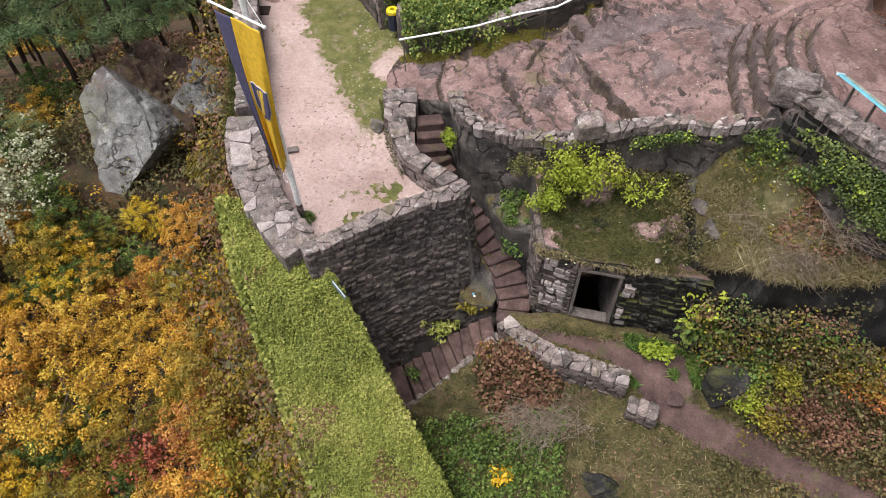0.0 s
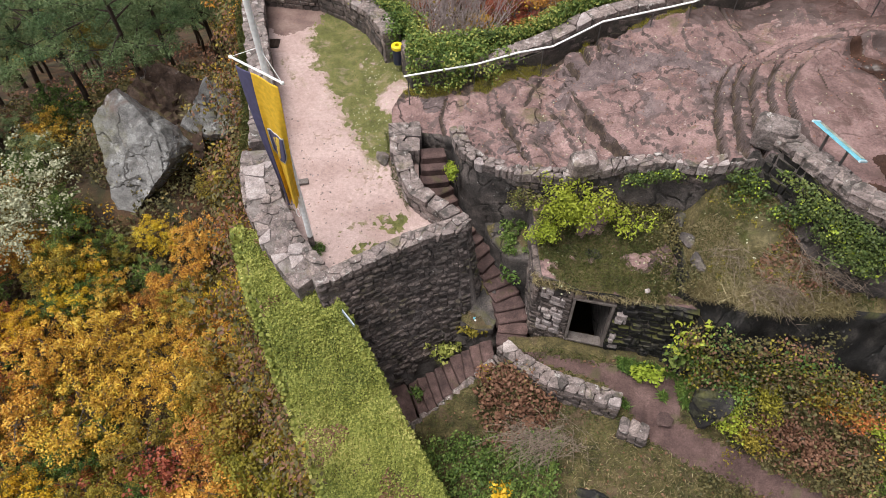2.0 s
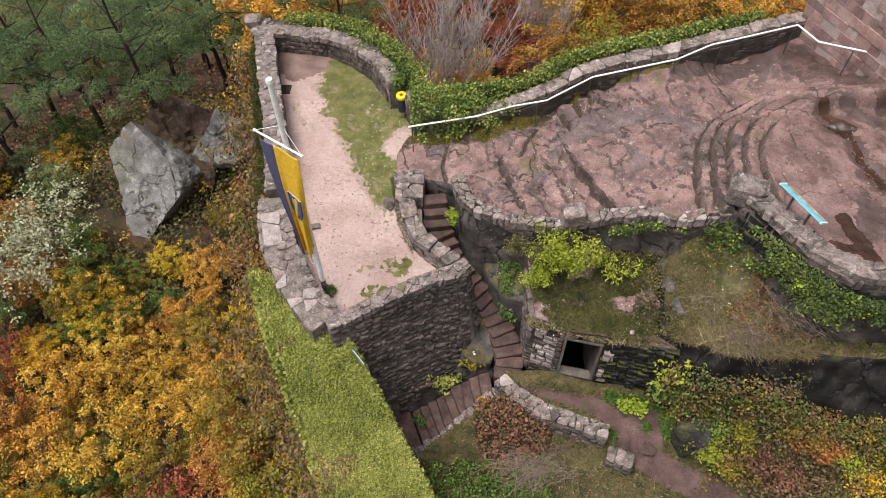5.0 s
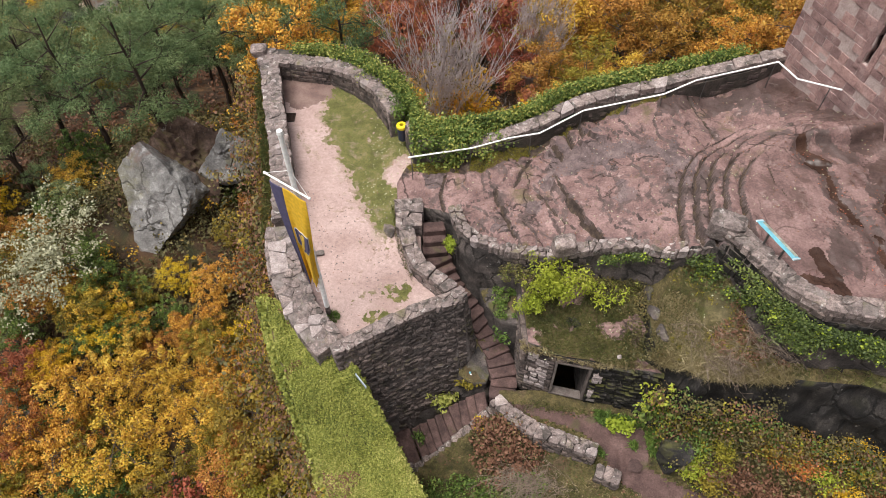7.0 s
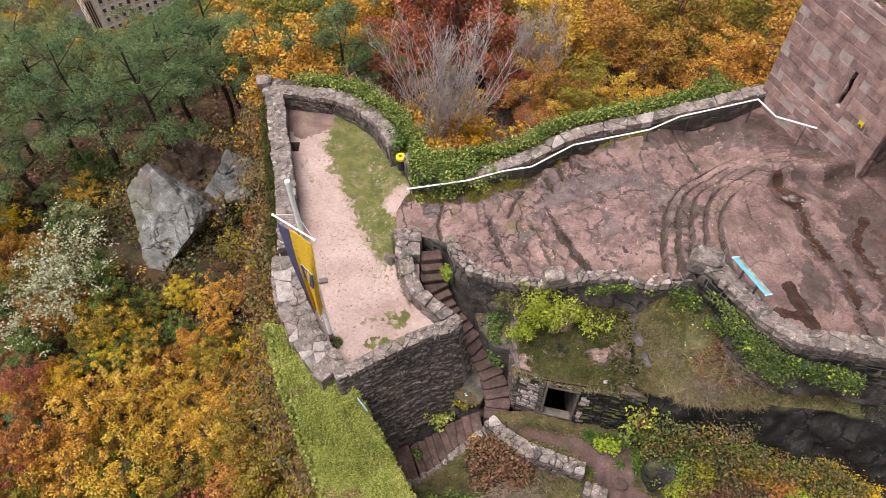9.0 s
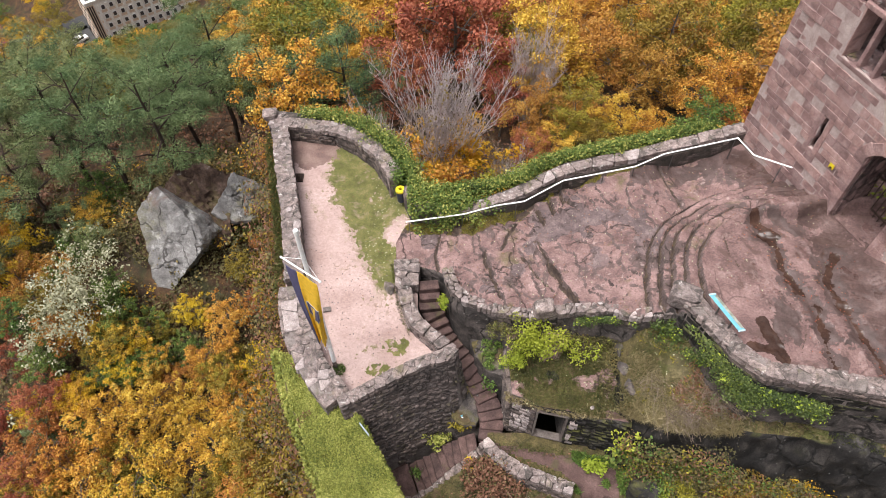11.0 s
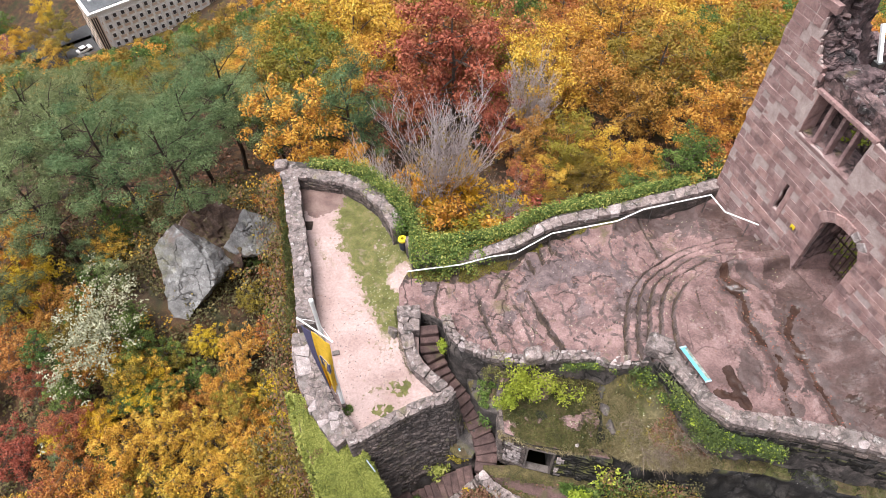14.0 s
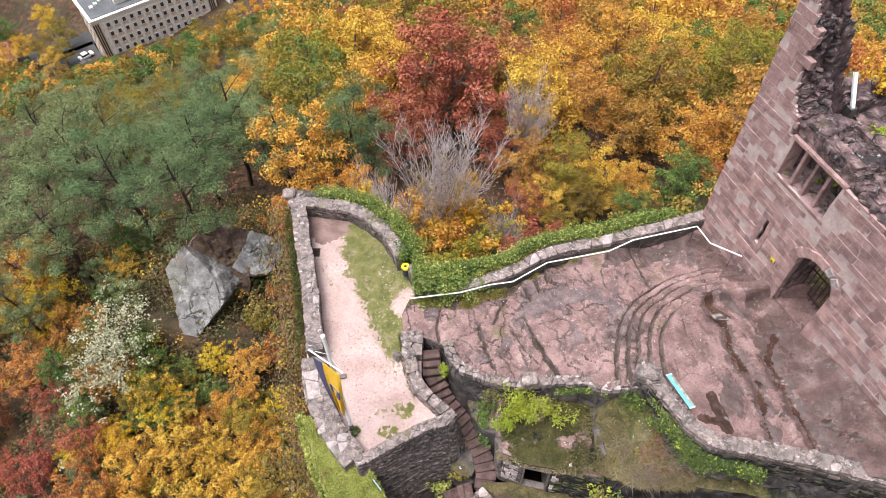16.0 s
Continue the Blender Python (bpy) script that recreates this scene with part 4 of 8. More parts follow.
def crazy(parent, line, width, size, thick, rng, name="capstone", pale=0.08, material=None, lift=0.0, uneven=0.025):
    """Irregular flat stones fitted to one another along the top of a wall, each a stone of its own. line: (x, y, z of the top)."""
    pts = [Vector(p) for p in line]
    seg = [(b - a).length for a, b in zip(pts, pts[1:])]
    total = sum(seg)
    lefts = []
    for i in range(len(pts)):
        d = pts[min(i + 1, len(pts) - 1)] - pts[max(i - 1, 0)]
        lefts.append(Vector((-d.y, d.x, 0)).normalized())

    def at(s, t):
        s = min(max(s, 0.0), total - 1e-6)
        i = 0
        while s > seg[i]:
            s -= seg[i]
            i += 1
        k = s / seg[i]
        return pts[i].lerp(pts[i + 1], k) + lefts[i].lerp(lefts[i + 1], k) * t
    size *= 0.8
    rows = max(1, round(width / size))
    cols = max(2, round(total / (size * 1.25)))
    seeds = []
    for c in range(cols):
        for r in range(rows):
            seeds.append(((c + 0.5 + rng.uniform(-0.7, 0.7) + (0.4 if r % 2 else 0)) * total / cols, ((r + 0.5 + rng.uniform(-0.45, 0.45)) / rows - 0.5) * width))
    for s0, t0 in seeds:
        w0 = width / 2 * (1 + rng.uniform(-0.08, 0.1))
        cell = [(max(0, s0 - size * 2), -w0), (min(total, s0 + size * 2), -w0), (min(total, s0 + size * 2), w0), (max(0, s0 - size * 2), w0)]
        for s1, t1 in seeds:
            if (s1, t1) == (s0, t0) or abs(s1 - s0) > size * 4:
                continue
            mx, my, nx, ny = (s0 + s1) / 2, (t0 + t1) / 2, s1 - s0, t1 - t0
            out = []
            for a, b in zip(cell, cell[1:] + cell[:1]):
                da, db = (a[0] - mx) * nx + (a[1] - my) * ny, (b[0] - mx) * nx + (b[1] - my) * ny
                if da <= 0:
                    out.append(a)
                if da * db < 0:
                    k = da / (da - db)
                    out.append((a[0] + (b[0] - a[0]) * k, a[1] + (b[1] - a[1]) * k))
            cell = out
            if len(cell) < 3:
                break
        if len(cell) < 3:
            continue
        cs, ct = sum(q[0] for q in cell) / len(cell), sum(q[1] for q in cell) / len(cell)
        reach = max(math.dist(q, (cs, ct)) for q in cell)
        if reach < 0.07:
            continue
        worn = []
        for a, b in zip(cell, cell[1:] + cell[:1]):
            cut = min(0.3, 0.05 / max(0.05, math.dist(a, b)))
            for k in (cut, 1 - cut):
                worn.append((a[0] + (b[0] - a[0]) * k + rng.uniform(-1, 1) * 0.014, a[1] + (b[1] - a[1]) * k + rng.uniform(-1, 1) * 0.014))
        cell = worn
        n = len(cell)
        h = rng.uniform(-1, 1) * uneven + lift
        tilt = (rng.uniform(-1, 1) * 0.06, rng.uniform(-1, 1) * 0.06)
        v = []
        centre = at(cs, ct)
        for shrink, dz in ((0.006, -thick), (0.008, -0.022), (0.020, 0.0)):
            for q in cell:
                k = 1 - shrink / max(0.06, math.dist(q, (cs, ct)))
                a, b = cs + (q[0] - cs) * k, ct + (q[1] - ct) * k
                p = at(a, b) - centre
                v.append((p.x + rng.uniform(-1, 1) * 0.018, p.y + rng.uniform(-1, 1) * 0.018, p.z + dz + h + tilt[0] * (a - cs) + tilt[1] * (b - ct) + (rng.uniform(-0.008, 0.006) if dz == 0 else 0)))
        v.append((0.0, 0.0, h + rng.uniform(-0.004, 0.012)))
        f = [(2 * n + i, 2 * n + (i + 1) % n, 3 * n) for i in range(n)]
        for r in range(2):
            f += [(r * n + i, r * n + (i + 1) % n, (r + 1) * n + (i + 1) % n, (r + 1) * n + i) for i in range(n)]
        area = sum(a[0] * b[1] - a[1] * b[0] for a, b in zip(cell, cell[1:] + cell[:1]))
        if area < 0:
            f = [tuple(reversed(q)) for q in f]
        ob = mesh_object(name, v, f, [M_PALESTONE if rng.random() < pale else (material or M_CAP)], parent)
        ob.location = centre


def core(name, line, thick, z0, parent, material, drop=0.0, left_side=True, batter=0.0):
    """The mass of a wall behind its stones: line of (x, y, z of the top), thick to the left."""
    pts = [Vector(p) for p in line]
    v, f = [], []
    for i, p in enumerate(pts):
        d = (pts[min(i + 1, len(pts) - 1)] - pts[max(i - 1, 0)])
        d.z = 0
        d.normalize()
        left = Vector((-d.y, d.x, 0)) * (thick if left_side else -thick)
        zb = z0(p.x, p.y) if callable(z0) else z0
        lean = left.normalized() * batter * (p.z - zb)
        v += [(p.x - lean.x, p.y - lean.y, zb), (p.x, p.y, p.z - drop), (p.x + left.x, p.y + left.y, p.z - drop), (p.x + left.x, p.y + left.y, zb)]
    for i in range(len(pts) - 1):
        k = 4 * i
        for q in range(4):
            f.append((k + q, k + (q + 1) % 4, k + 4 + (q + 1) % 4, k + 4 + q))
    f += [(0, 3, 2, 1), tuple(len(v) - 4 + q for q in range(4))]
    ob = mesh_object(name, v, f, [material], parent)
    bm = bmesh.new()
    bm.from_mesh(ob.data)
    bmesh.ops.recalc_face_normals(bm, faces=list(bm.faces))
    bm.to_mesh(ob.data)
    bm.free()
    return ob


def shift(line, d):
    """A polyline moved d metres to its left."""
    out = []
    for i, p in enumerate(line):
        a, b = Vector(line[max(i - 1, 0)]), Vector(line[min(i + 1, len(line) - 1)])
        t = Vector((b.x - a.x, b.y - a.y)).normalized()
        out.append((p[0] - t.y * d, p[1] + t.x * d, *p[2:]))
    return out


M_CAPMORTAR = surface("grey_lime_mortar_with_lichen", [(0.3, (0.10, 0.085, 0.078)), (0.5, (0.19, 0.16, 0.148)), (0.7, (0.29, 0.255, 0.24))], scale=3.0, bump=0.8, bump_scale=14,
                      moss=((0.10, 0.095, 0.04), 1.5, 0.55, 0.68, 0.6))
# west parapet: outer line from north to south; its left is the terrace side
rng = random.Random(11)
WEST = [(-8.62, 23.2, 0.92), (-7.9, 20.3, 0.95), (-7.0, 16.9, 0.97), (-6.4, 13.9, 0.95)]
wall_west = tagged(empty("wall_west", (0, 0, 0)), "rubble parapet of lichened pink sandstone", "wall", kind="structure")
core("core", shift(WEST, 0.06), 0.68, -0.3, wall_west, M_CAPMORTAR, 0.02)
pile = Pile(wall_west, "stone", 290)
for a, b in zip(shift(WEST, 0.76), shift(WEST, 0.76)[1:]):
    lay(pile, b, a, -0.05, 0.78, 0.24, 0.5, 0.2, RUBBLE, rng)
crazy(wall_west, shift(WEST, 0.40), 0.78, 0.36, 0.25, rng, pale=0.07)
# the broader southern end, stepping down
WEST2 = [(-6.5, 13.6, 0.9), (-6.42, 12.75, 0.95), (-5.95, 11.35, 0.9), (-5.28, 10.15, 0.82), (-4.72, 9.4, 0.72), (-4.2, 8.85, 0.58)]
core("core", shift(WEST2, 0.05), 0.92, -0.6, wall_west, M_CAPMORTAR, 0.02)
crazy(wall_west, shift(WEST2, 0.52), 1.04, 0.36, 0.3, rng, pale=0.04, uneven=0.04)
crazy(wall_west, [(-6.02, 12.95, 0.99), (-5.9, 12.4, 1.0), (-5.68, 11.7, 0.96)], 0.55, 0.52, 0.22, rng, pale=0.9)
for a, b in zip(shift(WEST2, 1.04), shift(WEST2, 1.04)[1:]):
    lay(pile, b, a, -0.05, 0.6, 0.24, 0.45, 0.2, RUBBLE, rng)
pile.close()

# north parapet
NORTH = [(-2.12, 19.1, 1.28), (-2.3, 19.6, 1.25), (-3.1, 21.0, 1.1), (-4.1, 21.95, 0.98), (-5.3, 22.65, 0.92), (-7.1, 22.95, 0.9), (-8.5, 23.1, 0.92)]
wall_north = tagged(empty("wall_north"), "low rubble parapet of dark lichened stone", "wall", kind="structure")
core("core", shift(NORTH, 0.0), 0.56, -0.4, wall_north, M_CAPMORTAR, 0.02, True)
core("core", shift(NORTH, -0.25), 0.4, -3.0, wall_north, M_MORTAR, 0.3, False)
pile = Pile(wall_north, "stone", 290)
INNER = shift(NORTH, 0.62)
for a, b in zip(INNER, INNER[1:]):
    lay(pile, b, a, -0.05, min(a[2], b[2]) - 0.12, 0.22, 0.42, 0.2, RUBBLE, rng)
crazy(wall_north, shift(NORTH, 0.3), 0.7, 0.34, 0.22, rng, pale=0.05)
m = frame_matrix((-8.55, 23.05, 1.0), (1, 0.1, 0)) @ Matrix.Diagonal((0.62, 0.6, 0.42, 1))
pile.add(CAPS[3], m)
pile.close()

# bastion over the lower stairs
BAST = [(-3.62, 8.86, 0.74), (-2.71, 9.40, 0.80), (-1.81, 9.92, 0.85), (-0.87, 10.42, 0.88), (-0.05, 10.66, 0.9), (0.22, 10.78, 0.9), (0.30, 11.05, 0.9), (0.1, 11.38, 0.85)]
wall_south = tagged(empty("wall_south"), "tall bastion wall of blackened coursed rubble", "wall", kind="structure")
core("core", shift(BAST, 0.06), 0.36, -5.6, wall_south, M_CAPMORTAR, 0.04, True, 0.14)
pile = Pile(wall_south, "stone", 300)
run = 0.0
for a, b in zip(BAST, BAST[1:]):
    lay(pile, a, b, -5.4 if a[0] < 0 else -3.4, a[2] - 0.14, 0.17, 0.26, 0.24, ROUGH, rng, s0=run, gap=-0.03, uneven=0.05, batter=0.14,
        skip=lambda s, z: (0.75 < s < 1.45 and z < -4.0) or (s > 2.0 and z < -5.2 + 0.42 * s - 0.5))
    run += math.dist(a[:2], b[:2])
crazy(wall_south, shift(BAST, 0.19), 0.46, 0.34, 0.24, rng, pale=0.05, uneven=0.03)
pile.close()
# parapet along the head of the stairs
EASTP = [(0.0, 11.4, 0.85), (-0.45, 11.9, 0.8), (-1.15, 12.5, 0.72), (-1.45, 13.4, 0.62), (-1.62, 14.1, 0.58)]
wall_east = tagged(empty("wall_east"), "low crooked parapet beside the cut stairs", "wall", kind="structure")
core("core", shift(EASTP, 0.06), 0.34, -3.6, wall_east, M_MORTAR, 0.14)
pile = Pile(wall_east, "stone", 260)
for a, b in zip(EASTP, EASTP[1:]):
    lay(pile, a, b, -3.3, b[2] - 0.12, 0.22, 0.42, 0.2, RUBBLE, rng)
    lay(pile, *[(p[0], p[1]) for p in shift([b, a], -0.44)], -0.05, b[2] - 0.12, 0.22, 0.42, 0.16, CAPS, rng)
crazy(wall_east, shift(EASTP, 0.22), 0.5, 0.48, 0.22, rng, pale=0.03)
crazy(wall_east, [(-1.66, 13.95, 0.60), (-1.78, 15.2, 0.66)], 0.95, 0.42, 0.6, rng, pale=0.05)
pile.close()

# stones along the rim of the rock platform and the parapet of the yard
RIM = [(-0.3, 14.35, 1.22), (0.05, 13.45, 1.2), (0.55, 12.95, 1.2), (1.29, 12.62, 1.24), (2.0, 12.32, 1.38), (2.9, 12.05, 1.62), (4.3, 12.02, 2.1), (5.5, 11.9, 2.42), (6.4, 11.5, 2.62), (7.5, 11.55, 2.9)]
rim_wall = tagged(empty("wall_rim"), "rough stone coping along the rock edge", "wall", kind="structure")
pile = Pile(rim_wall, "stone", 300)
crazy(rim_wall, shift(RIM, 0.14), 0.42, 0.24, 0.3, rng, pale=0.1, uneven=0.03)
for a, b in zip(RIM, RIM[1:]):
    lay(pile, a, b, min(a[2], b[2]) - 0.75, min(a[2], b[2]) - 0.12, 0.2, 0.36, 0.24, RUBBLE, rng, uneven=0.04)
pile.add(CAPS[1], frame_matrix((3.35, 12.2, 1.98), (1, 0.2, 0.1)) @ Matrix.Diagonal((0.75, 0.6, 0.62, 1)))
pile.add(CAPS[2], frame_matrix((7.75, 11.75, 3.55), (1, -0.4, 0)) @ Matrix.Diagonal((0.95, 0.7, 0.7, 1)))
pile.add(CAPS[4], frame_matrix((8.1, 11.35, 3.4), (1, -1.4, 0)) @ Matrix.Diagonal((0.7, 0.6, 0.6, 1)))
pile.close()
YARD = [(7.85, 11.6, 3.7), (8.3, 10.9, 3.72), (8.95, 9.6, 3.85), (9.65, 8.95, 3.95), (11.2, 8.68, 4.02), (13.1, 8.3, 4.1), (14.6, 7.85, 4.15), (16.5, 7.3, 4.2)]
yard_wall = tagged(empty("wall_yard"), "low parapet of pinkish grey stones round the yard", "wall", kind="structure")
core("core", shift(YARD, -0.24), 0.48, 2.6, yard_wall, M_CAPMORTAR, 0.02)
pile = Pile(yard_wall, "stone", 300)
for a, b in zip(shift(YARD, -0.28), shift(YARD, -0.28)[1:]):
    lay(pile, a, b, 2.3, 3.45, 0.28, 0.5, 0.22, BLACKS, rng, uneven=0.05)
    lay(pile, a, b, 3.45, min(a[2], b[2]) - 0.14, 0.24, 0.42, 0.22, RUBBLE, rng, uneven=0.03)
crazy(yard_wall, YARD, 0.6, 0.34, 0.24, rng, pale=0.05, uneven=0.035)
for a, b in zip(shift(YARD, 0.28), shift(YARD, 0.28)[1:]):
    lay(pile, b, a, 3.4, min(a[2], b[2]) - 0.14, 0.24, 0.45, 0.18, CAPS, rng)
pile.close()

# wall behind the rail, towards the wood
BACK = [(11.7, 19.75, 3.6), (10.9, 19.45, 3.55), (10.2, 19.25, 3.55), (7.6, 18.68, 3.15), (4.6, 18.25, 2.65), (2.5, 17.25, 2.2), (1.0, 16.95, 1.75), (-0.2, 16.95, 1.5), (-1.6, 17.5, 1.35), (-1.95, 18.4, 1.35)]
back_wall = tagged(empty("wall_back"), "ivy-grown rubble wall behind the rail", "wall", kind="structure")
core("core", shift(BACK, 0.0), 0.5, -2.5, back_wall, M_MORTAR, 0.14, False)
core("core", shift(BACK, -0.2), 0.35, -2.5, back_wall, M_MORTAR, 0.3, True)
pile = Pile(back_wall, "stone", 300)
FACE = shift(BACK, 0.14)
for a, b in zip(FACE, FACE[1:]):
    lay(pile, b, a, 0.4 if a[0] < 2.6 else 1.4, min(a[2], b[2]) - 0.12, 0.24, 0.45, 0.22, RUBBLE, rng)
crazy(back_wall, shift(BACK, -0.12), 0.5, 0.5, 0.24, rng, pale=0.03, uneven=0.05)
pile.close()

# vault front with its doorway
vault_front = tagged(empty("wall_vault"), "dark rubble front of the vault with remains of white limewash", "wall", kind="structure")
pile = Pile(vault_front, "stone", 300)
DOORL, DOORR = (3.12, 9.32), (4.25, 9.08)
lay(pile, (2.1, 9.72), DOORL, -2.9, 0.05, 0.2, 0.34, 0.34, RUBBLE, rng)
lay(pile, DOORR, (6.3, 8.68), -2.9, 0.0, 0.19, 0.34, 0.34, BLACKS, rng, uneven=0.06)
lay(pile, DOORL, DOORR, -0.28, 0.1, 0.19, 0.5, 0.34, RUBBLE, rng)
lay(pile, (2.0, 11.6), (2.1, 9.72), -2.9, 0.1, 0.22, 0.4, 0.3, RUBBLE, rng)
lay(pile, (2.26, 9.60), (2.95, 9.33), -2.3, -0.2, 0.2, 0.3, 0.34, PALES, rng, skip=lambda s, z: nz(s, z, 0, 2.2) < -0.35)
lay(pile, (4.29, 9.0), (4.62, 8.94), -2.4, -0.3, 0.24, 0.3, 0.34, PALES, rng, skip=lambda s, z: nz(s, z, 3, 2.2) < -0.1)
pile.close()
lintel = part("lintel", bmesh.new(), M_DARKROCK, vault_front)
bm = bmesh.new()
box_bm(bm, (1.7, 2.4, 0.3), frame_matrix((3.68, 10.45, -0.02), (1.13, -0.24, 0)), 0.03)
bm.to_mesh(lintel.data)
bm.free()
M_FRAME = surface("pale_stone_door_frame", [(0.3, (0.12, 0.098, 0.088)), (0.7, (0.24, 0.205, 0.185))], scale=3, bump=0.5)
door_frame = tagged(empty("door_1"), "open square doorway with a pale stone frame", "doorway", kind="structure")
u = Vector((1.13, -0.24, 0)).normalized()
for name, s, z, size in (("jamb", 0.05, -1.36, (0.08, 0.3, 2.1)), ("jamb", 1.10, -1.36, (0.08, 0.3, 2.1)), ("head", 0.575, -0.29, (1.17, 0.3, 0.08)), ("threshold", 0.575, -2.43, (1.17, 0.3, 0.08))):
    bm = bmesh.new()
    p = Vector((3.12, 9.33, z)) + u * s + Vector((-u.y, u.x, 0)) * 0.12
    box_bm(bm, size, frame_matrix(p, u), 0.015)
    part(name, bm, M_FRAME, door_frame)

# low curved wall in front of the vault
LOW = [(1.30, 8.95, -2.15), (1.75, 8.42, -2.1), (2.6, 7.85, -2.05), (3.5, 7.52, -2.02), (4.5, 7.2, -2.05)]
low_wall = tagged(empty("low_wall"), "low curved wall of white-stained stones beside the path", "wall", kind="structure")
core("core", shift(LOW, -0.17), 0.34, lambda x, y: court_z(x, y) - 0.6, low_wall, M_MORTAR, 0.14)
pile = Pile(low_wall, "stone", 200)
for a, b in zip(shift(LOW, -0.24), shift(LOW, -0.24)[1:]):
    lay(pile, a, b, -3.1, a[2] - 0.14, 0.2, 0.38, 0.2, RUBBLE, rng)
for a, b in zip(shift(LOW, 0.24), shift(LOW, 0.24)[1:]):
    lay(pile, b, a, -2.8, a[2] - 0.14, 0.2, 0.38, 0.2, CAPS, rng)
crazy(low_wall, LOW, 0.5, 0.3, 0.22, rng, pale=0.08, uneven=0.03)
pile.close()
block_thing = tagged(empty("wall_remnant"), "squat block of weathered masonry beside the path", "stone block")
pile = Pile(block_thing, "stone", 60)
for i in range(3):
    for k in range(3):
        p = Vector((4.62, 6.72, -3.05)) + Vector((0.24 * i, -0.09 * i, 0.0)) + Vector((0, 0, 0.2 * k))
        pile.add(rng.choice(CAPS if k == 2 else RUBBLE), frame_matrix(p, (1, -0.35 + rng.uniform(-0.1, 0.1), 0)) @ Matrix.Diagonal((0.27, 0.48, 0.2, 1)))

# stairs -------------------------------------------------------------------
def stairs(name, label, line, count, width, rise_over=0.1):
    """Steps along a line of (x, y, z of the tread)."""
    thing = tagged(empty(name), label, "stairs", kind="structure")
    pts = [Vector(p) for p in line]
    seg = [(b - a).length for a, b in zip(pts, pts[1:])]
    total = sum(seg)
    st = random.Random(len(line) + count)

    def at(s):
        for a, b, ln in zip(pts, pts[1:], seg):
            if s <= ln:
                return a.lerp(b, s / ln), (b - a)
            s -= ln
        return pts[-1].copy(), pts[-1] - pts[-2]
    for i in range(count):
        p, d = at(total * (i + 0.5) / count)
        d.z = 0
        w = width(i / (count - 1)) if callable(width) else width
        deep = total / count * 1.1
        p.z -= 0.17
        m = frame_matrix(p, d) @ Euler((0, 0, st.uniform(-0.06, 0.06))).to_matrix().to_4x4() @ Matrix.Diagonal((deep, w * st.uniform(0.94, 1.05), 0.36, 1))
        ob = new("step", st.choice(TREADS))
        ob.parent = thing
        ob.matrix_basis = m
    return thing


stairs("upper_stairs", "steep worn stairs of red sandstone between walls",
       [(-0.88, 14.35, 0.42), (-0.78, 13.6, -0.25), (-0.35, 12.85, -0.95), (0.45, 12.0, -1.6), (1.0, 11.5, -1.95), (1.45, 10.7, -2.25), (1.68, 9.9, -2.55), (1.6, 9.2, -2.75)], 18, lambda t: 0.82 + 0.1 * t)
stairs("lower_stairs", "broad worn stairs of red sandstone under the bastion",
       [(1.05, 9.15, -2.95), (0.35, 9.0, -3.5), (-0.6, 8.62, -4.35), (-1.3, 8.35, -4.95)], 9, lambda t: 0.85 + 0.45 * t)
landing = tagged(empty("stair_landing"), "reddish stone landing at the foot of the stairs", "landing", kind="structure")
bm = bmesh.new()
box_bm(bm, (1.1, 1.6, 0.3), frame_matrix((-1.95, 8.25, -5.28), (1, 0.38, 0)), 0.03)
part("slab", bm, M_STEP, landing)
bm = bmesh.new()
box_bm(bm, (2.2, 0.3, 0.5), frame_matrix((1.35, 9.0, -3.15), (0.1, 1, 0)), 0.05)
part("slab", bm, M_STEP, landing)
# stepped side wall of the lower stairs
SIDE = [(-2.3, 6.95, -4.75), (-1.3, 7.32, -4.7), (-0.4, 7.68, -4.1), (0.35, 8.05, -3.5), (0.95, 8.4, -3.0), (1.35, 8.7, -2.7)]
side_wall = tagged(empty("stair_side_wall"), "pale mossy rubble wall stepping down beside the stairs", "wall", kind="structure")
core("core", SIDE, 0.3, -6.4, side_wall, M_MORTAR, 0.2)
pile = Pile(side_wall, "stone", 200)
for a, b in zip(SIDE, SIDE[1:]):
    lay(pile, a, b, -6.2, min(a[2], b[2]) - 0.1, 0.2, 0.34, 0.2, CAPS, rng)
cap_row(pile, shift(SIDE, 0.14), 0.4, 0.3, 0.36, CAPS, rng, rows=1)
pile.close()

# tower --------------------------------------------------------------------
TA = Vector((11.45, 19.8, 0))
TU = Vector((0.385, -0.923, 0)).normalized()
TIN = Vector((-TU.y, TU.x, 0))          # into the tower
TOP = [(-1, 15.4), (0.7, 15.2), (1.05, 13.9), (1.3, 12.6), (1.7, 11.6), (2.2, 11.0), (2.7, 11.3), (3.6, 10.95), (4.8, 11.0), (5.6, 10.5), (7.0, 10.2), (8.5, 10.4), (12, 10.0)]
MULL = (2.92, 3.52, 4.15)


def tower_top(s):
    return lerp_line(TOP, s) + 0.22 * fbm(s, 3.0, 0.0, 1.1, 3)


def arch_top(s):
    return 6.35 + 0.75 * math.sqrt(max(0.0, 1 - ((s - 5.85) / 0.98) ** 2))


def in_opening(s, z):
    if 2.3 < s < 4.82 and 8.6 < z < 10.36:
        return True
    if 2.9 < s < 3.14 and 5.2 < z < 6.58:
        return True
    return 4.92 < s < 6.78 and z < arch_top(s)


tower = tagged(empty("castle_tower", (13.2, 15.6, 3.0)), "ruined tower of dressed pink sandstone with an arched gate", "castle tower")
T_OFF = Matrix.Translation((-13.2, -15.6, -3.0))


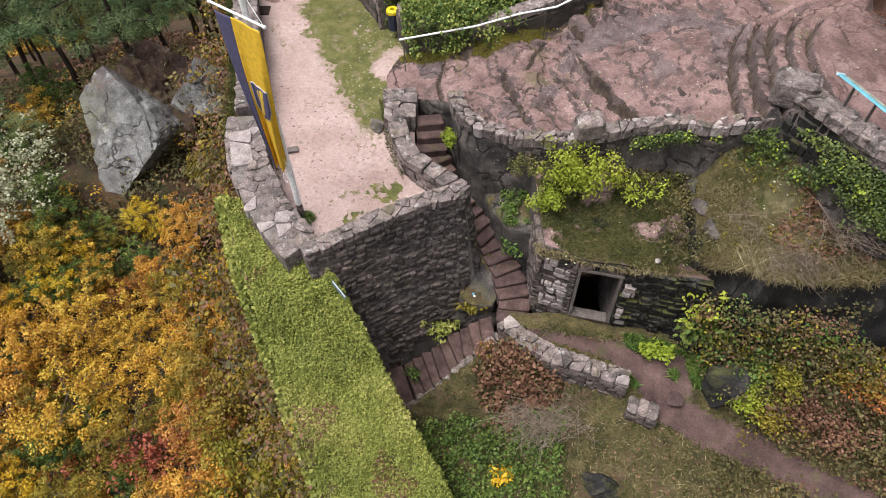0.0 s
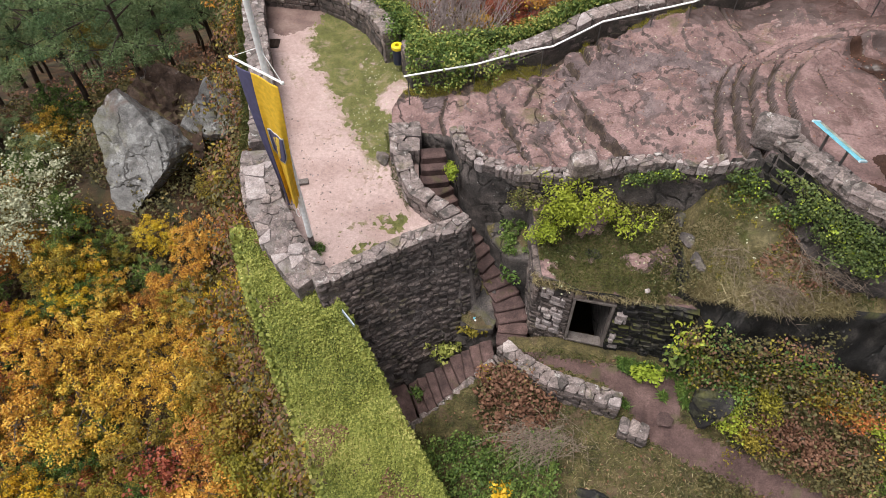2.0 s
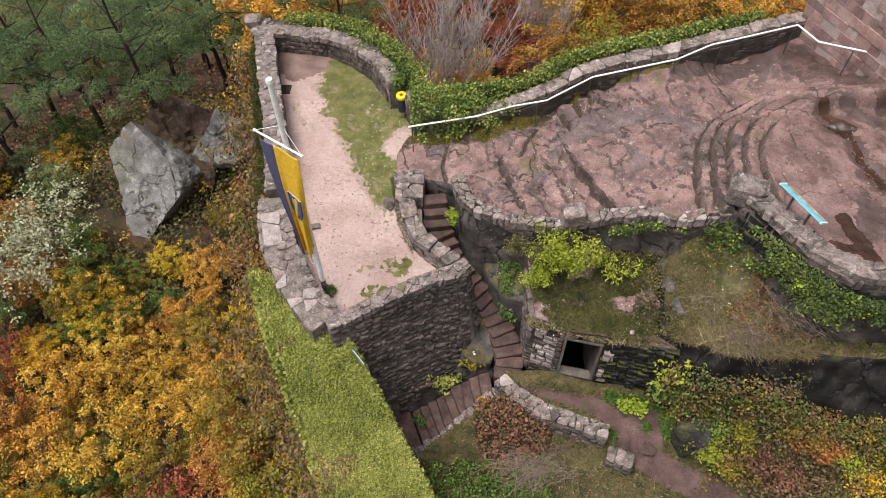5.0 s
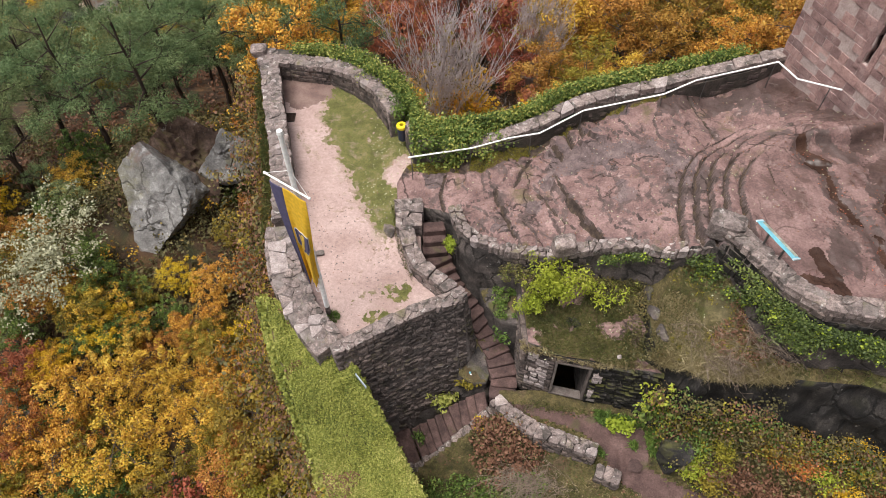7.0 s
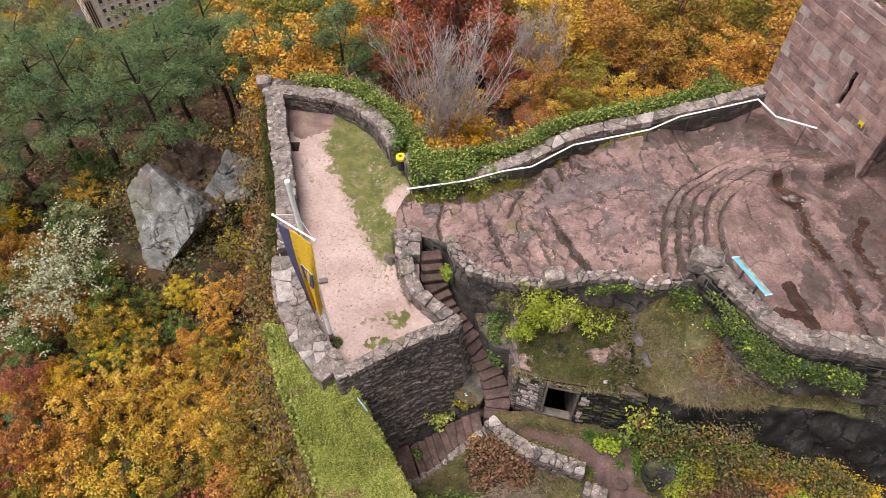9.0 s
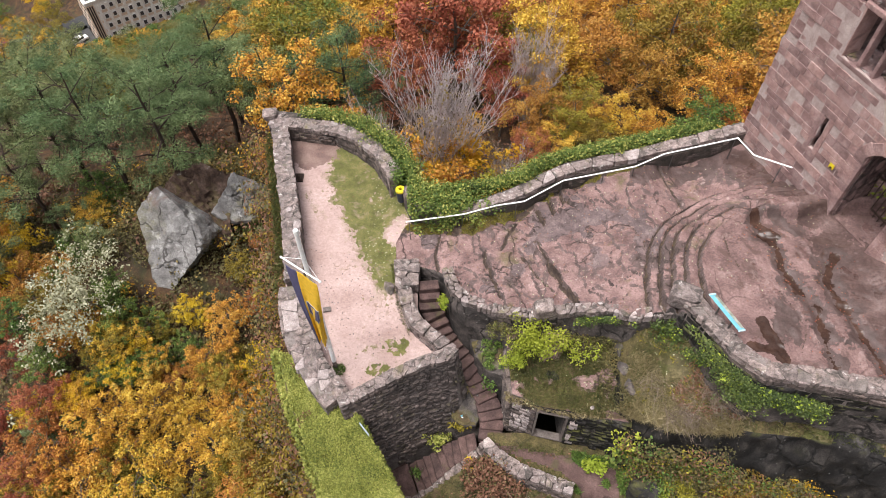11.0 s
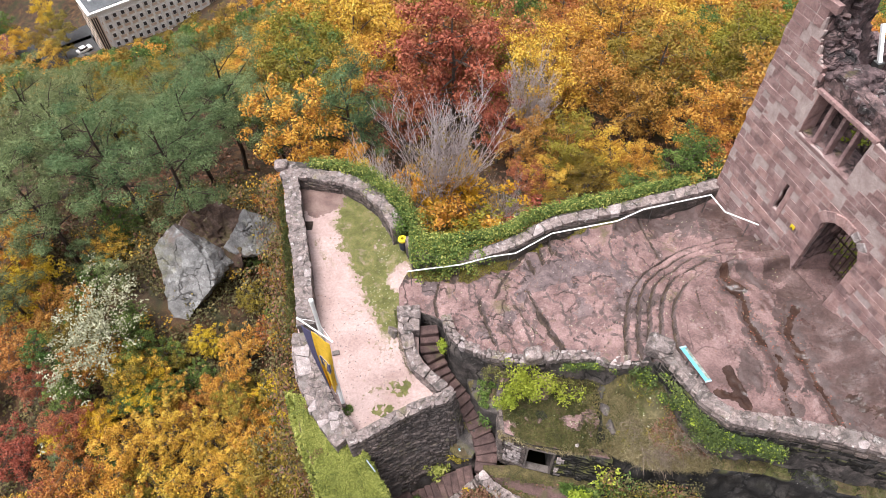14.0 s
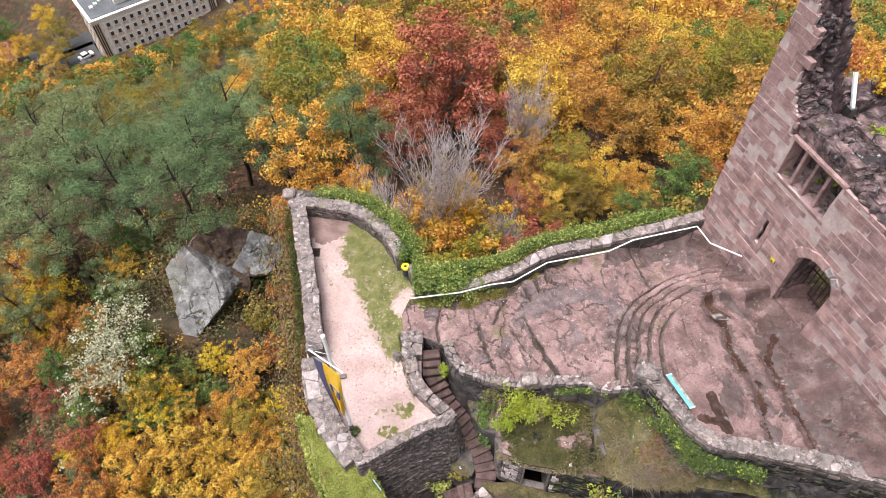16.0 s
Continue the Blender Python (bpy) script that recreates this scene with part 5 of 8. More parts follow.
def tower_voxels(name, s_range, d_range, z_range, solid, material, cell=0.2):
    """Rubble mass of a tower wall, in tower axes: s along the face, d into it."""
    ns, nd, nzc = [max(1, round((b - a) / cell)) for a, b in (s_range, d_range, z_range)]
    full = np.zeros((ns + 2, nd + 2, nzc + 2), bool)
    for i in range(ns):
        for k in range(nzc):
            s, z = s_range[0] + (i + 0.5) * cell, z_range[0] + (k + 0.5) * cell
            for j in range(nd):
                full[i + 1, j + 1, k + 1] = solid(s, d_range[0] + (j + 0.5) * cell, z)
    seen, v, f = {}, [], []

    def vert(i, j, k):
        if (i, j, k) not in seen:
            s, d, z = s_range[0] + i * cell, d_range[0] + j * cell, z_range[0] + k * cell
            p = TA + TU * (s + 0.09 * nz(s, d, z, 1.9)) + TIN * (d + (0.07 * nz(d, z, s, 1.7) if j else 0.0))
            v.append(tuple(T_OFF @ Vector((p.x, p.y, z + 0.08 * nz(z, s, d, 2.3)))))
            seen[(i, j, k)] = len(v) - 1
        return seen[(i, j, k)]
    quads = {(1, 0, 0): ((1, 0, 0), (1, 1, 0), (1, 1, 1), (1, 0, 1)), (-1, 0, 0): ((0, 0, 0), (0, 0, 1), (0, 1, 1), (0, 1, 0)),
             (0, 1, 0): ((0, 1, 0), (0, 1, 1), (1, 1, 1), (1, 1, 0)), (0, -1, 0): ((0, 0, 0), (1, 0, 0), (1, 0, 1), (0, 0, 1)),
             (0, 0, 1): ((0, 0, 1), (1, 0, 1), (1, 1, 1), (0, 1, 1)), (0, 0, -1): ((0, 0, 0), (0, 1, 0), (1, 1, 0), (1, 0, 0))}
    for i, j, k in zip(*np.nonzero(full)):
        for (a, b, c), q in quads.items():
            if not full[i + a, j + b, k + c]:
                f.append(tuple(vert(i - 1 + x, j - 1 + y, k - 1 + z) for x, y, z in q))
    return mesh_object(name, v, f, [material], tower)


tower_voxels("wall_core", (0, 12), (0.14, 1.34), (2.8, 15.8), lambda s, d, z: z < tower_top(s) - 0.15 * (d > 0.7) + 0.3 * nz(s, d, 0, 1.5) and not in_opening(s, z), M_RUIN)
tower_voxels("mortar_bed", (0, 12), (0.012, 0.112), (2.8, 15.8), lambda s, d, z: z < min(tower_top(s), 10.6 if s > 2 else 99) - 0.2 and not in_opening(s, z), M_TOWERMORTAR, 0.1)
tower_voxels("side_wall", (0, 1.2), (1.34, 8.4), (2.8, 15.8),
             lambda s, d, z: z < lerp_line([(1.3, 14.5), (2.2, 12.2), (3.2, 10.3), (5, 9.6), (9, 9.4)], d) + 0.35 * nz(s, d, 0, 1.2), M_RUIN)
tower_voxels("inner_mass", (1.2, 12), (3.4, 8.4), (2.8, 10.2), lambda s, d, z: not 4.2 < s < 7.6 and z < 8.9 + 0.5 * nz(s, d, 0, 0.5) + 0.25 * nz(s, d, 3, 1.6) - 0.5 * (d < 4), M_RUIN, 0.3)
gate_back = tower_voxels("passage_floor", (4.6, 7.0), (0.14, 3.6), (2.8, 3.7), lambda s, d, z: True, M_WETROCK, 0.3)


class TowerPile(Pile):
    def add(self, me, m):
        super().add(me, T_OFF @ m)


pile = TowerPile(tower, "block", 300)
rng = random.Random(21)
a, b = TA, TA + TU * 12


def face_top(s):
    return min(tower_top(s), 10.45 if s > 2.0 else 99)


lay(pile, a, b, 2.9, 15.4, 0.30, 0.55, 0.22, ASHLAR, rng, skip=in_opening, gap=0.02, uneven=0.02, top=face_top)
# voussoirs of the gate
for i in range(9):
    t = math.pi * (i + 0.5) / 9
    s, z = 5.85 - 1.12 * math.cos(t), 6.35 + 0.92 * math.sin(t)
    p = TA + TU * s + TIN * 0.2
    m = frame_matrix((p.x, p.y, z), TU) @ Euler((0, t - math.pi / 2, 0)).to_matrix().to_4x4() @ Matrix.Diagonal((0.37, 0.5, 0.42, 1))
    ob = new("voussoir", PALES[i % 4] if i in (5, 6) else ASHLAR[i % 6])
    ob.parent = tower
    ob.matrix_basis = T_OFF @ m
pile.close()
ruin_pile = TowerPile(tower, "rubble_stone", 160)
for _ in range(800):
    s = rng.uniform(0.3, 9.5)
    d = rng.uniform(0.2, 1.4)
    z = tower_top(s) - 0.06
    p = TA + TU * s + TIN * d
    w = rng.uniform(0.12, 0.42)
    ruin_pile.add(rng.choice(RUINS), frame_matrix((p.x, p.y, z), (rng.uniform(-1, 1), rng.uniform(-1, 1), rng.uniform(-0.3, 0.3))) @ Matrix.Diagonal((w, w * rng.uniform(0.6, 1), w * rng.uniform(0.4, 0.8), 1)))
ruin_pile.close()
# slot and gate jambs
for s, w in ((2.8, 0.2), (3.24, 0.2)):
    bm = bmesh.new()
    p = TA + TU * s + TIN * 0.10
    box_bm(bm, (w, 0.24, 1.6), T_OFF @ frame_matrix((p.x, p.y, 5.88), TU), 0.02)
    part("slot_jamb", bm, M_TOWER, tower)
for z in (5.05, 6.76):
    bm = bmesh.new()
    p = TA + TU * 3.02 + TIN * 0.10
    box_bm(bm, (0.66, 0.24, 0.26), T_OFF @ frame_matrix((p.x, p.y, z), TU), 0.02)
    part("slot_stone", bm, M_TOWER, tower)
for s in (4.72, 6.98):
    for k in range(9):
        bm = bmesh.new()
        wide = 0.42 + 0.14 * (k % 2)
        p = TA + TU * (4.96 - wide / 2 if s < 5 else 6.74 + wide / 2) + TIN * 0.68
        box_bm(bm, (wide, 1.42, 0.325), T_OFF @ frame_matrix((p.x, p.y, 3.7 + 0.33 * k), TU), 0.02)
        part("jamb_block", bm, M_TOWER, tower)
# window: mullions, sill and lintel
for s in MULL:
    bm = bmesh.new()
    p = TA + TU * s + TIN * 0.28
    box_bm(bm, (0.14, 0.30, 1.8), T_OFF @ frame_matrix((p.x, p.y, 9.48), TU), 0.03)
    part("mullion", bm, M_TOWER, tower)
for name, z, h in (("window_sill", 8.52, 0.16), ("window_lintel", 10.42, 0.16)):
    bm = bmesh.new()
    p = TA + TU * 3.56 + TIN * 0.305
    box_bm(bm, (2.75, 0.6, h), T_OFF @ frame_matrix((p.x, p.y, z), TU), 0.03)
    part(name, bm, M_TOWER, tower)
for s in (2.28, 4.86):
    bm = bmesh.new()
    p = TA + TU * s + TIN * 0.37
    box_bm(bm, (0.12, 0.7, 1.78), T_OFF @ frame_matrix((p.x, p.y, 9.48), TU), 0.02)
    part("window_jamb", bm, M_TOWER, tower)

# ---------------------------------------------------------------- plants
NP = np.random.RandomState(5)


def leaf_data(name, centers, normals, sizes, material, aspect=0.62, fold=0.12):
    """A mesh of many small kite-shaped leaves."""
    c, n = np.asarray(centers, float), np.asarray(normals, float)
    n /= np.linalg.norm(n, axis=1)[:, None] + 1e-9
    t = np.cross(n, NP.normal(size=n.shape))
    t /= np.linalg.norm(t, axis=1)[:, None] + 1e-9
    b = np.cross(n, t)
    s = np.asarray(sizes, float)[:, None]
    v = np.stack([c - t * s * 0.5, c + b * s * aspect * 0.5 + n * s * fold, c + t * s * 0.55, c - b * s * aspect * 0.5 + n * s * fold], 1).reshape(-1, 3)
    k = len(c)
    me = bpy.data.meshes.new(name)
    me.vertices.add(4 * k)
    me.vertices.foreach_set("co", v.ravel())
    me.loops.add(4 * k)
    me.loops.foreach_set("vertex_index", np.arange(4 * k, dtype=np.int32))
    me.polygons.add(k)
    me.polygons.foreach_set("loop_start", np.arange(0, 4 * k, 4, dtype=np.int32))
    me.materials.append(material)
    me.update(calc_edges=True)
    return me


def clumps(points, per, spread, flat=0.6):
    """Leaf places round clump centres, denser towards each clump's outside."""
    p = np.repeat(np.asarray(points, float), per, axis=0)
    d = NP.normal(size=p.shape)
    d /= np.linalg.norm(d, axis=1)[:, None]
    r = spread * NP.uniform(0.25, 1.0, size=(len(p), 1)) ** 0.6
    off = d * r * np.array([1, 1, flat])
    nrm = d * 0.8 + np.array([0, 0, 0.5]) + NP.normal(size=p.shape) * 0.6
    return p + off, nrm


def wood_data(name, rods, material, sides=5):
    """Tapered limbs joined into one mesh. rods: (a, b, radius at a, radius at b)."""
    v, f = [], []
    for a, b, r0, r1 in rods:
        a, b = Vector(a), Vector(b)
        d = (b - a)
        if d.length < 1e-4:
            continue
        q = d.to_track_quat("Z", "Y")
        k = len(v)
        for p, r in ((a, r0), (b, r1)):
            for i in range(sides):
                t = 2 * math.pi * i / sides
                v.append(tuple(p + q @ Vector((r * math.cos(t), r * math.sin(t), 0))))
        for i in range(sides):
            j = (i + 1) % sides
            f.append((k + i, k + j, k + sides + j, k + sides + i))
    me = bpy.data.meshes.new(name)
    me.from_pydata(v, [], f)
    me.materials.append(material)
    return me


def limbs(height, radius, crown_base, rng, count=9, twigs=5, trunk=0.22):
    """A trunk with limbs and twigs; returns the rods and the tips where the clumps sit."""
    rods, tips = [], []
    spine = [Vector((0, 0, -0.6))]
    n = 6
    for i in range(1, n + 1):
        spine.append(Vector((rng.uniform(-0.25, 0.25), rng.uniform(-0.25, 0.25), height * 0.92 * i / n)) + Vector((spine[-1].x, spine[-1].y, 0)) * 0.8)
    for i in range(n):
        rods.append((spine[i], spine[i + 1], trunk * (1 - i / n * 0.8), trunk * (1 - (i + 1) / n * 0.8)))
    for k in range(count):
        t = crown_base + (0.92 - crown_base) * (k + rng.uniform(0, 0.8)) / count
        i = min(n - 1, int(t * n))
        a = spine[i].lerp(spine[i + 1], t * n - i)
        ang = k * 2.4 + rng.uniform(-0.4, 0.4)
        w = math.sin(math.pi * min(1, max(0.12, (t - crown_base * 0.7) / (1.04 - crown_base * 0.7)))) ** 0.6
        reach = radius * w * rng.uniform(0.75, 1.05)
        b = a + Vector((math.cos(ang) * reach, math.sin(ang) * reach, height * rng.uniform(0.04, 0.16)))
        mid = a.lerp(b, 0.5) + Vector((rng.uniform(-0.2, 0.2), rng.uniform(-0.2, 0.2), 0.15))
        r = trunk * 0.42 * (1.1 - t)+0.02
        rods += [(a, mid, r, r * 0.65), (mid, b, r * 0.65, r * 0.25)]
        tips.append(b)
        for q in range(twigs):
            s = a.lerp(b, rng.uniform(0.35, 1.0))
            e = s + Vector((rng.uniform(-1, 1), rng.uniform(-1, 1), rng.uniform(-0.35, 0.8))) * radius * 0.36
            rods.append((s, e, r * 0.4, r * 0.12))
            tips.append(e)
    tips.append(spine[-1])
    return rods, tips


def make_tree(name, label, category, height, radius, crown_base, seed, leaf, leaves, leaf_size, clump=0.95, bark=None, count=10, twigs=6, flat=0.6, trunk=0.22, aspect=0.62):
    rng = random.Random(seed)
    rods, tips = limbs(height, radius, crown_base, rng, count, twigs, trunk)
    ob = tagged(empty(name), label, category)
    w = new("trunk", wood_data("trunk", rods, bark or M_BARK))
    w.parent = ob
    per = max(4, leaves // len(tips))
    c, n = clumps(tips, per, clump, flat)
    cr = new("crown", leaf_data("crown", c, n, leaf_size * NP.uniform(0.6, 1.25, len(c)), leaf, aspect))
    cr.parent = ob
    return ob


def dress(ob, material):
    """Gives one tree's crown its own leaf colour."""
    for o in ob.children:
        if o.name.startswith("crown"):
            o.material_slots[0].link = 'OBJECT'
            o.material_slots[0].material = material


def place(ob, x, y, scale, turn, z=None, lift=0.0, group="", label=""):
    m = Matrix.Translation((x, y, (ground_z(x, y) if z is None else z) + lift)) @ Matrix.Rotation(turn, 4, 'Z') @ Matrix.Diagonal((scale, scale, scale, 1))
    c = copy_thing(ob, m)
    c.matrix_basis = m
    return tagged(c, label, "", group)


COLOURS = {"gold": (L_GOLD, "bright yellow autumn tree on the wooded slope"), "yellow": (L_YELLOW, "golden yellow autumn beech on the wooded slope"),
           "orange": (L_ORANGE, "orange autumn oak on the wooded slope"), "rust": (L_RUST, "rust red autumn tree on the wooded slope"),
           "olive": (L_OLIVE, "olive yellow autumn tree on the wooded slope"), "green": (L_GREEN, "still green broadleaf tree on the wooded slope")}

BROAD = [make_tree("broadleaf_tree", "orange autumn oak on the wooded slope", "tree", 12.0, 4.3, 0.32, 100 + i, L_ORANGE, 9500, 0.23, 0.72 + 0.08 * (i % 2), count=13 + i % 3, twigs=7) for i in range(4)]
FAR = [make_tree("broadleaf_tree", "orange autumn oak on the wooded slope", "tree", 12.0, 4.3, 0.32, 150 + i, L_ORANGE, 2800, 0.40, 1.0, count=11, twigs=6) for i in range(3)]
PINES = [make_tree("pine_tree", "dark green Scots pine with a bare trunk", "tree", 13.0, 3.9, 0.34, 200 + i, L_PINE, 20000, 0.20, 0.72, count=14, twigs=4, flat=0.5, aspect=0.21, bark=M_PINEBARK) for i in range(4)]
NEAR = [make_tree("beech_tree", "golden yellow beech with open twiggy crown", "tree", 7.5, 3.6, 0.15, 300 + i, L_YELLOW, 8200, 0.20, 0.48, count=16, twigs=10, trunk=0.12) for i in range(2)]
BARE = []
rng = random.Random(40)


def bare_tree(seed, height, radius, stems, leaves):
    r = random.Random(seed)
    ob = tagged(empty("bare_tree"), "leafless silvery tree with upright twigs", "tree")
    rods, tips = [], []
    for s in range(stems):
        a = Vector((r.uniform(-0.5, 0.5), r.uniform(-0.5, 0.5), -0.5))
        ang, lean = r.uniform(0, 6.28), r.uniform(0.05, 1.0)
        top = Vector((math.cos(ang) * radius * lean, math.sin(ang) * radius * lean, height * r.uniform(0.75, 1.0)))
        mid = a.lerp(top, 0.45) + Vector((0, 0, height * 0.08))
        rods += [(a, mid, 0.06, 0.04), (mid, top, 0.04, 0.012)]
        for _ in range(15):
            p = mid.lerp(top, r.random())
            e = p + Vector((r.uniform(-0.7, 0.7) + math.cos(ang) * 0.4, r.uniform(-0.7, 0.7) + math.sin(ang) * 0.4, r.uniform(0.8, 2.0)))
            rods.append((p, e, 0.018, 0.008))
            for _ in range(4):
                p2 = p.lerp(e, r.uniform(0.3, 1))
                rods.append((p2, p2 + Vector((r.uniform(-0.5, 0.5), r.uniform(-0.5, 0.5), r.uniform(0.3, 1.0))), 0.010, 0.005))
            tips.append(e)
    w = new("branchwork", wood_data("branchwork", rods, M_PALEBARK, 4))
    w.parent = ob
    if leaves:
        c, n = clumps(tips[:: 4], 6, 0.5, 0.8)
        cr = new("crown", leaf_data("crown", c, n, 0.16 * NP.uniform(0.6, 1.2, len(c)), L_OLIVE))
        cr.parent = ob
    return ob


# named trees of the wood ---------------------------------------------------
TAKEN = []


def put(kind, x, y, top, colour=None, size=1.0):
    """A tree whose top reaches the height top."""
    base = ground_z(x, y)
    src = rng.choice({"broad": BROAD, "pine": PINES, "near": NEAR}[kind])
    tall = {"broad": 12.0, "pine": 13.0, "near": 7.5}[kind]
    ob = place(src, x, y, max(0.3, (top - base) / tall) * size, rng.uniform(0, 6.28), z=top - max(0.3, (top - base) / tall) * size * tall)
    if colour:
        dress(ob, COLOURS[colour][0])
        ob["label"] = COLOURS[colour][1]
    ob["group"] = "trees of the wood"
    TAKEN.append((x, y, 2.6 if kind != "near" else 2.0))
    return ob


for x, y, top in ((-22.0, 29.5, -1.0), (-27.5, 33.5, -3.0), (-18.4, 34.4, -2.8), (-26.5, 27.0, -2.5), (-13.6, 37.2, -5.0), (-31, 30, -3), (-21.5, 36.0, -5.5), (-34, 37, -7), (-24.5, 41.5, -10.5), (-28.5, 22.5, -6.5)):
    put("pine", x, y, top)
for x, y, top, c in ((-11.3, 35.5, -4.8, "yellow"), (-8.0, 33.0, -7.5, "yellow"), (-0.5, 47.0, -5.5, "rust"), (-2.5, 52, -10, "rust"), (2.5, 54, -10, "rust"), (-4.5, 43.0, -9.0, "rust"), (3.5, 42.0, -11.5, "rust"), (4.5, 51, -13, "olive"),
                     (15.5, 44.5, -10.5, "orange"), (20.5, 42.0, -10.0, "yellow"), (10.0, 40.0, -12.0, "orange"), (13.5, 35.0, -9.5, "yellow"), (9.2, 35.2, -10.5, "olive"), (5.3, 33.5, -10.0, "rust"), (17.5, 35.5, -9.0, "green"),
                     (22.0, 36.0, -9.0, "orange"), (7.2, 31.0, -9.8, "olive"), (12.0, 29.5, -9.0, "green"), (26, 46, -12, "orange"), (16.5, 28.5, -8, "green")):
    put("broad", x, y, top, c)
for x, y, top, c in ((-18.0, 13.6, -9.8, "yellow"), (-15.2, 14.2, -9.9, "yellow"), (-12.0, 12.3, -10.2, "yellow"), (-15.5, 10.2, -9.9, "yellow"), (-12.3, 9.0, -10.4, "olive"), (-18.6, 10.0, -10.2, "yellow"),
                     (-16.8, 16.6, -10.3, "yellow"), (-14.9, 19.6, -10.2, "gold"), (-16.9, 18.9, -10.6, "olive"), (-12.6, 19.6, -9.8, "yellow"), (-11.9, 16.2, -10.4, "olive"), (-20.8, 12.0, -10.0, "orange"), (-10.4, 10.9, -11.0, "yellow"), (-13.8, 16.8, -11.0, "orange"), (-15.0, 7.0, -11.0, "olive"), (-11.0, 6.8, -11.5, "yellow"), (-18.5, 6.5, -11, "olive"),
                     (-24.5, 16.8, -10.2, "rust"), (-22.0, 14.4, -10.0, "rust"), (-25.5, 13.0, -10.8, "rust"), (-28.5, 24.0, -10.0, "gold"), (-31.5, 27.5, -9, "yellow"), (-26.5, 22.0, -10.5, "orange"), (-28.0, 19.5, -10.5, "orange"),
                     (-30.5, 16.5, -11, "rust"), (-29.5, 12.5, -11.5, "orange"), (-22.0, 9.5, -11.0, "rust"), (-19.0, 18.6, -8.4, "green"), (-18.7, 16.2, -9.6, "green"), (-19.6, 20.6, -8.9, "green"), (-11.5, 24.5, -9.5, "orange"),
                     (-11.0, 20.5, -10.5, "orange"), (-10.4, 29.5, -7.5, "orange"), (-12.7, 22.8, -10.0, "olive"), (-13.2, 25.6, -9.6, "green"), (-34, 21, -11, "orange"), (-33.5, 24.5, -11, "gold")):
    put("near", x, y, top, c)
for x, y, top, c in ((-6.7, 8.3, -8.2, "olive"), (-7.5, 6.6, -8.8, "yellow"), (-6.3, 6.3, -8.6, "olive"), (-8.7, 8.9, -9.2, "orange"), (-7.2, 10.2, -8.0, "olive"), (-5.8, 4.7, -8.8, "yellow"), (-7.4, 4.6, -9.4, "olive"), (-8.3, 11.6, -8.6, "olive")):
    put("near", x, y, top, c)
srng = random.Random(91)
for _ in range(105):
    x, y = srng.uniform(-24, -8.2), srng.uniform(5, 30)
    if x > lerp_line([(5, -6.5), (11, -7.6), (17, -8.6), (23, -10), (30, -10)], y) or (abs(x + 16.5) < 5.2 and 18.8 < y < 31):
        continue
    put("near", x, y, ground_z(x, y) + srng.uniform(1.6, 3.4), srng.choice(("olive", "green", "olive", "yellow", "orange", "green", "yellow", "gold")))
for x, y, top in ((-21.7, 13.0, -11.0), (-24.0, 25.5, -8.6), (-21.5, 23.5, -8.0)):
    put("pine", x, y, top, size=1.0)
TAKEN += [(-1.6, 30.0, 6.5), (-0.5, 45.0, 6.0), (-1.5, 39.0, 5.0)]
src = bare_tree(1, 12.0, 4.9, 34, True)
src.matrix_basis = Matrix.Translation((-1.2, 30.0, -13.6))
for x, y, s, d in ((-5.0, 28.5, 0.72, 2.0), (3.2, 28.8, 0.5, 1.0), (5.5, 43, 0.8, 1.0)):
    m = Matrix.Translation((x, y, ground_z(x, y))) @ Matrix.Rotation(d, 4, 'Z') @ Matrix.Diagonal((s, s, s, 1))
    copy_thing(src, m).matrix_basis = m
for x, y, top, c in ((-1.5, 26.5, -6.0, "yellow"), (1.8, 26.0, -6.5, "olive"), (0.2, 28.4, -6.3, "gold"), (-3.6, 26.6, -6.8, "olive"), (4.3, 25.5, -7.0, "rust"), (6.4, 26.4, -7.2, "rust"), 
                     (-5.8, 27.5, -6.5, "orange"), (-7.8, 28.0, -6.0, "gold"), (13.0, 24.6, -5.2, "olive")):
    put("near", x, y, top, c)
put("broad", 12.4, 23.2, -1.6, "olive")
for x, y, top, c in ((8.4, 36.8, -9.0, "olive"), (11.4, 35.8, -9.5, "yellow"), (6.0, 37.5, -9.5, "orange"), (9.8, 33.6, -9.8, "olive"), (13.2, 32.4, -9.5, "green"), (6.6, 33.6, -10.0, "yellow"), (8.6, 30.0, -10.0, "olive")):
    put("broad", x, y, top, c)

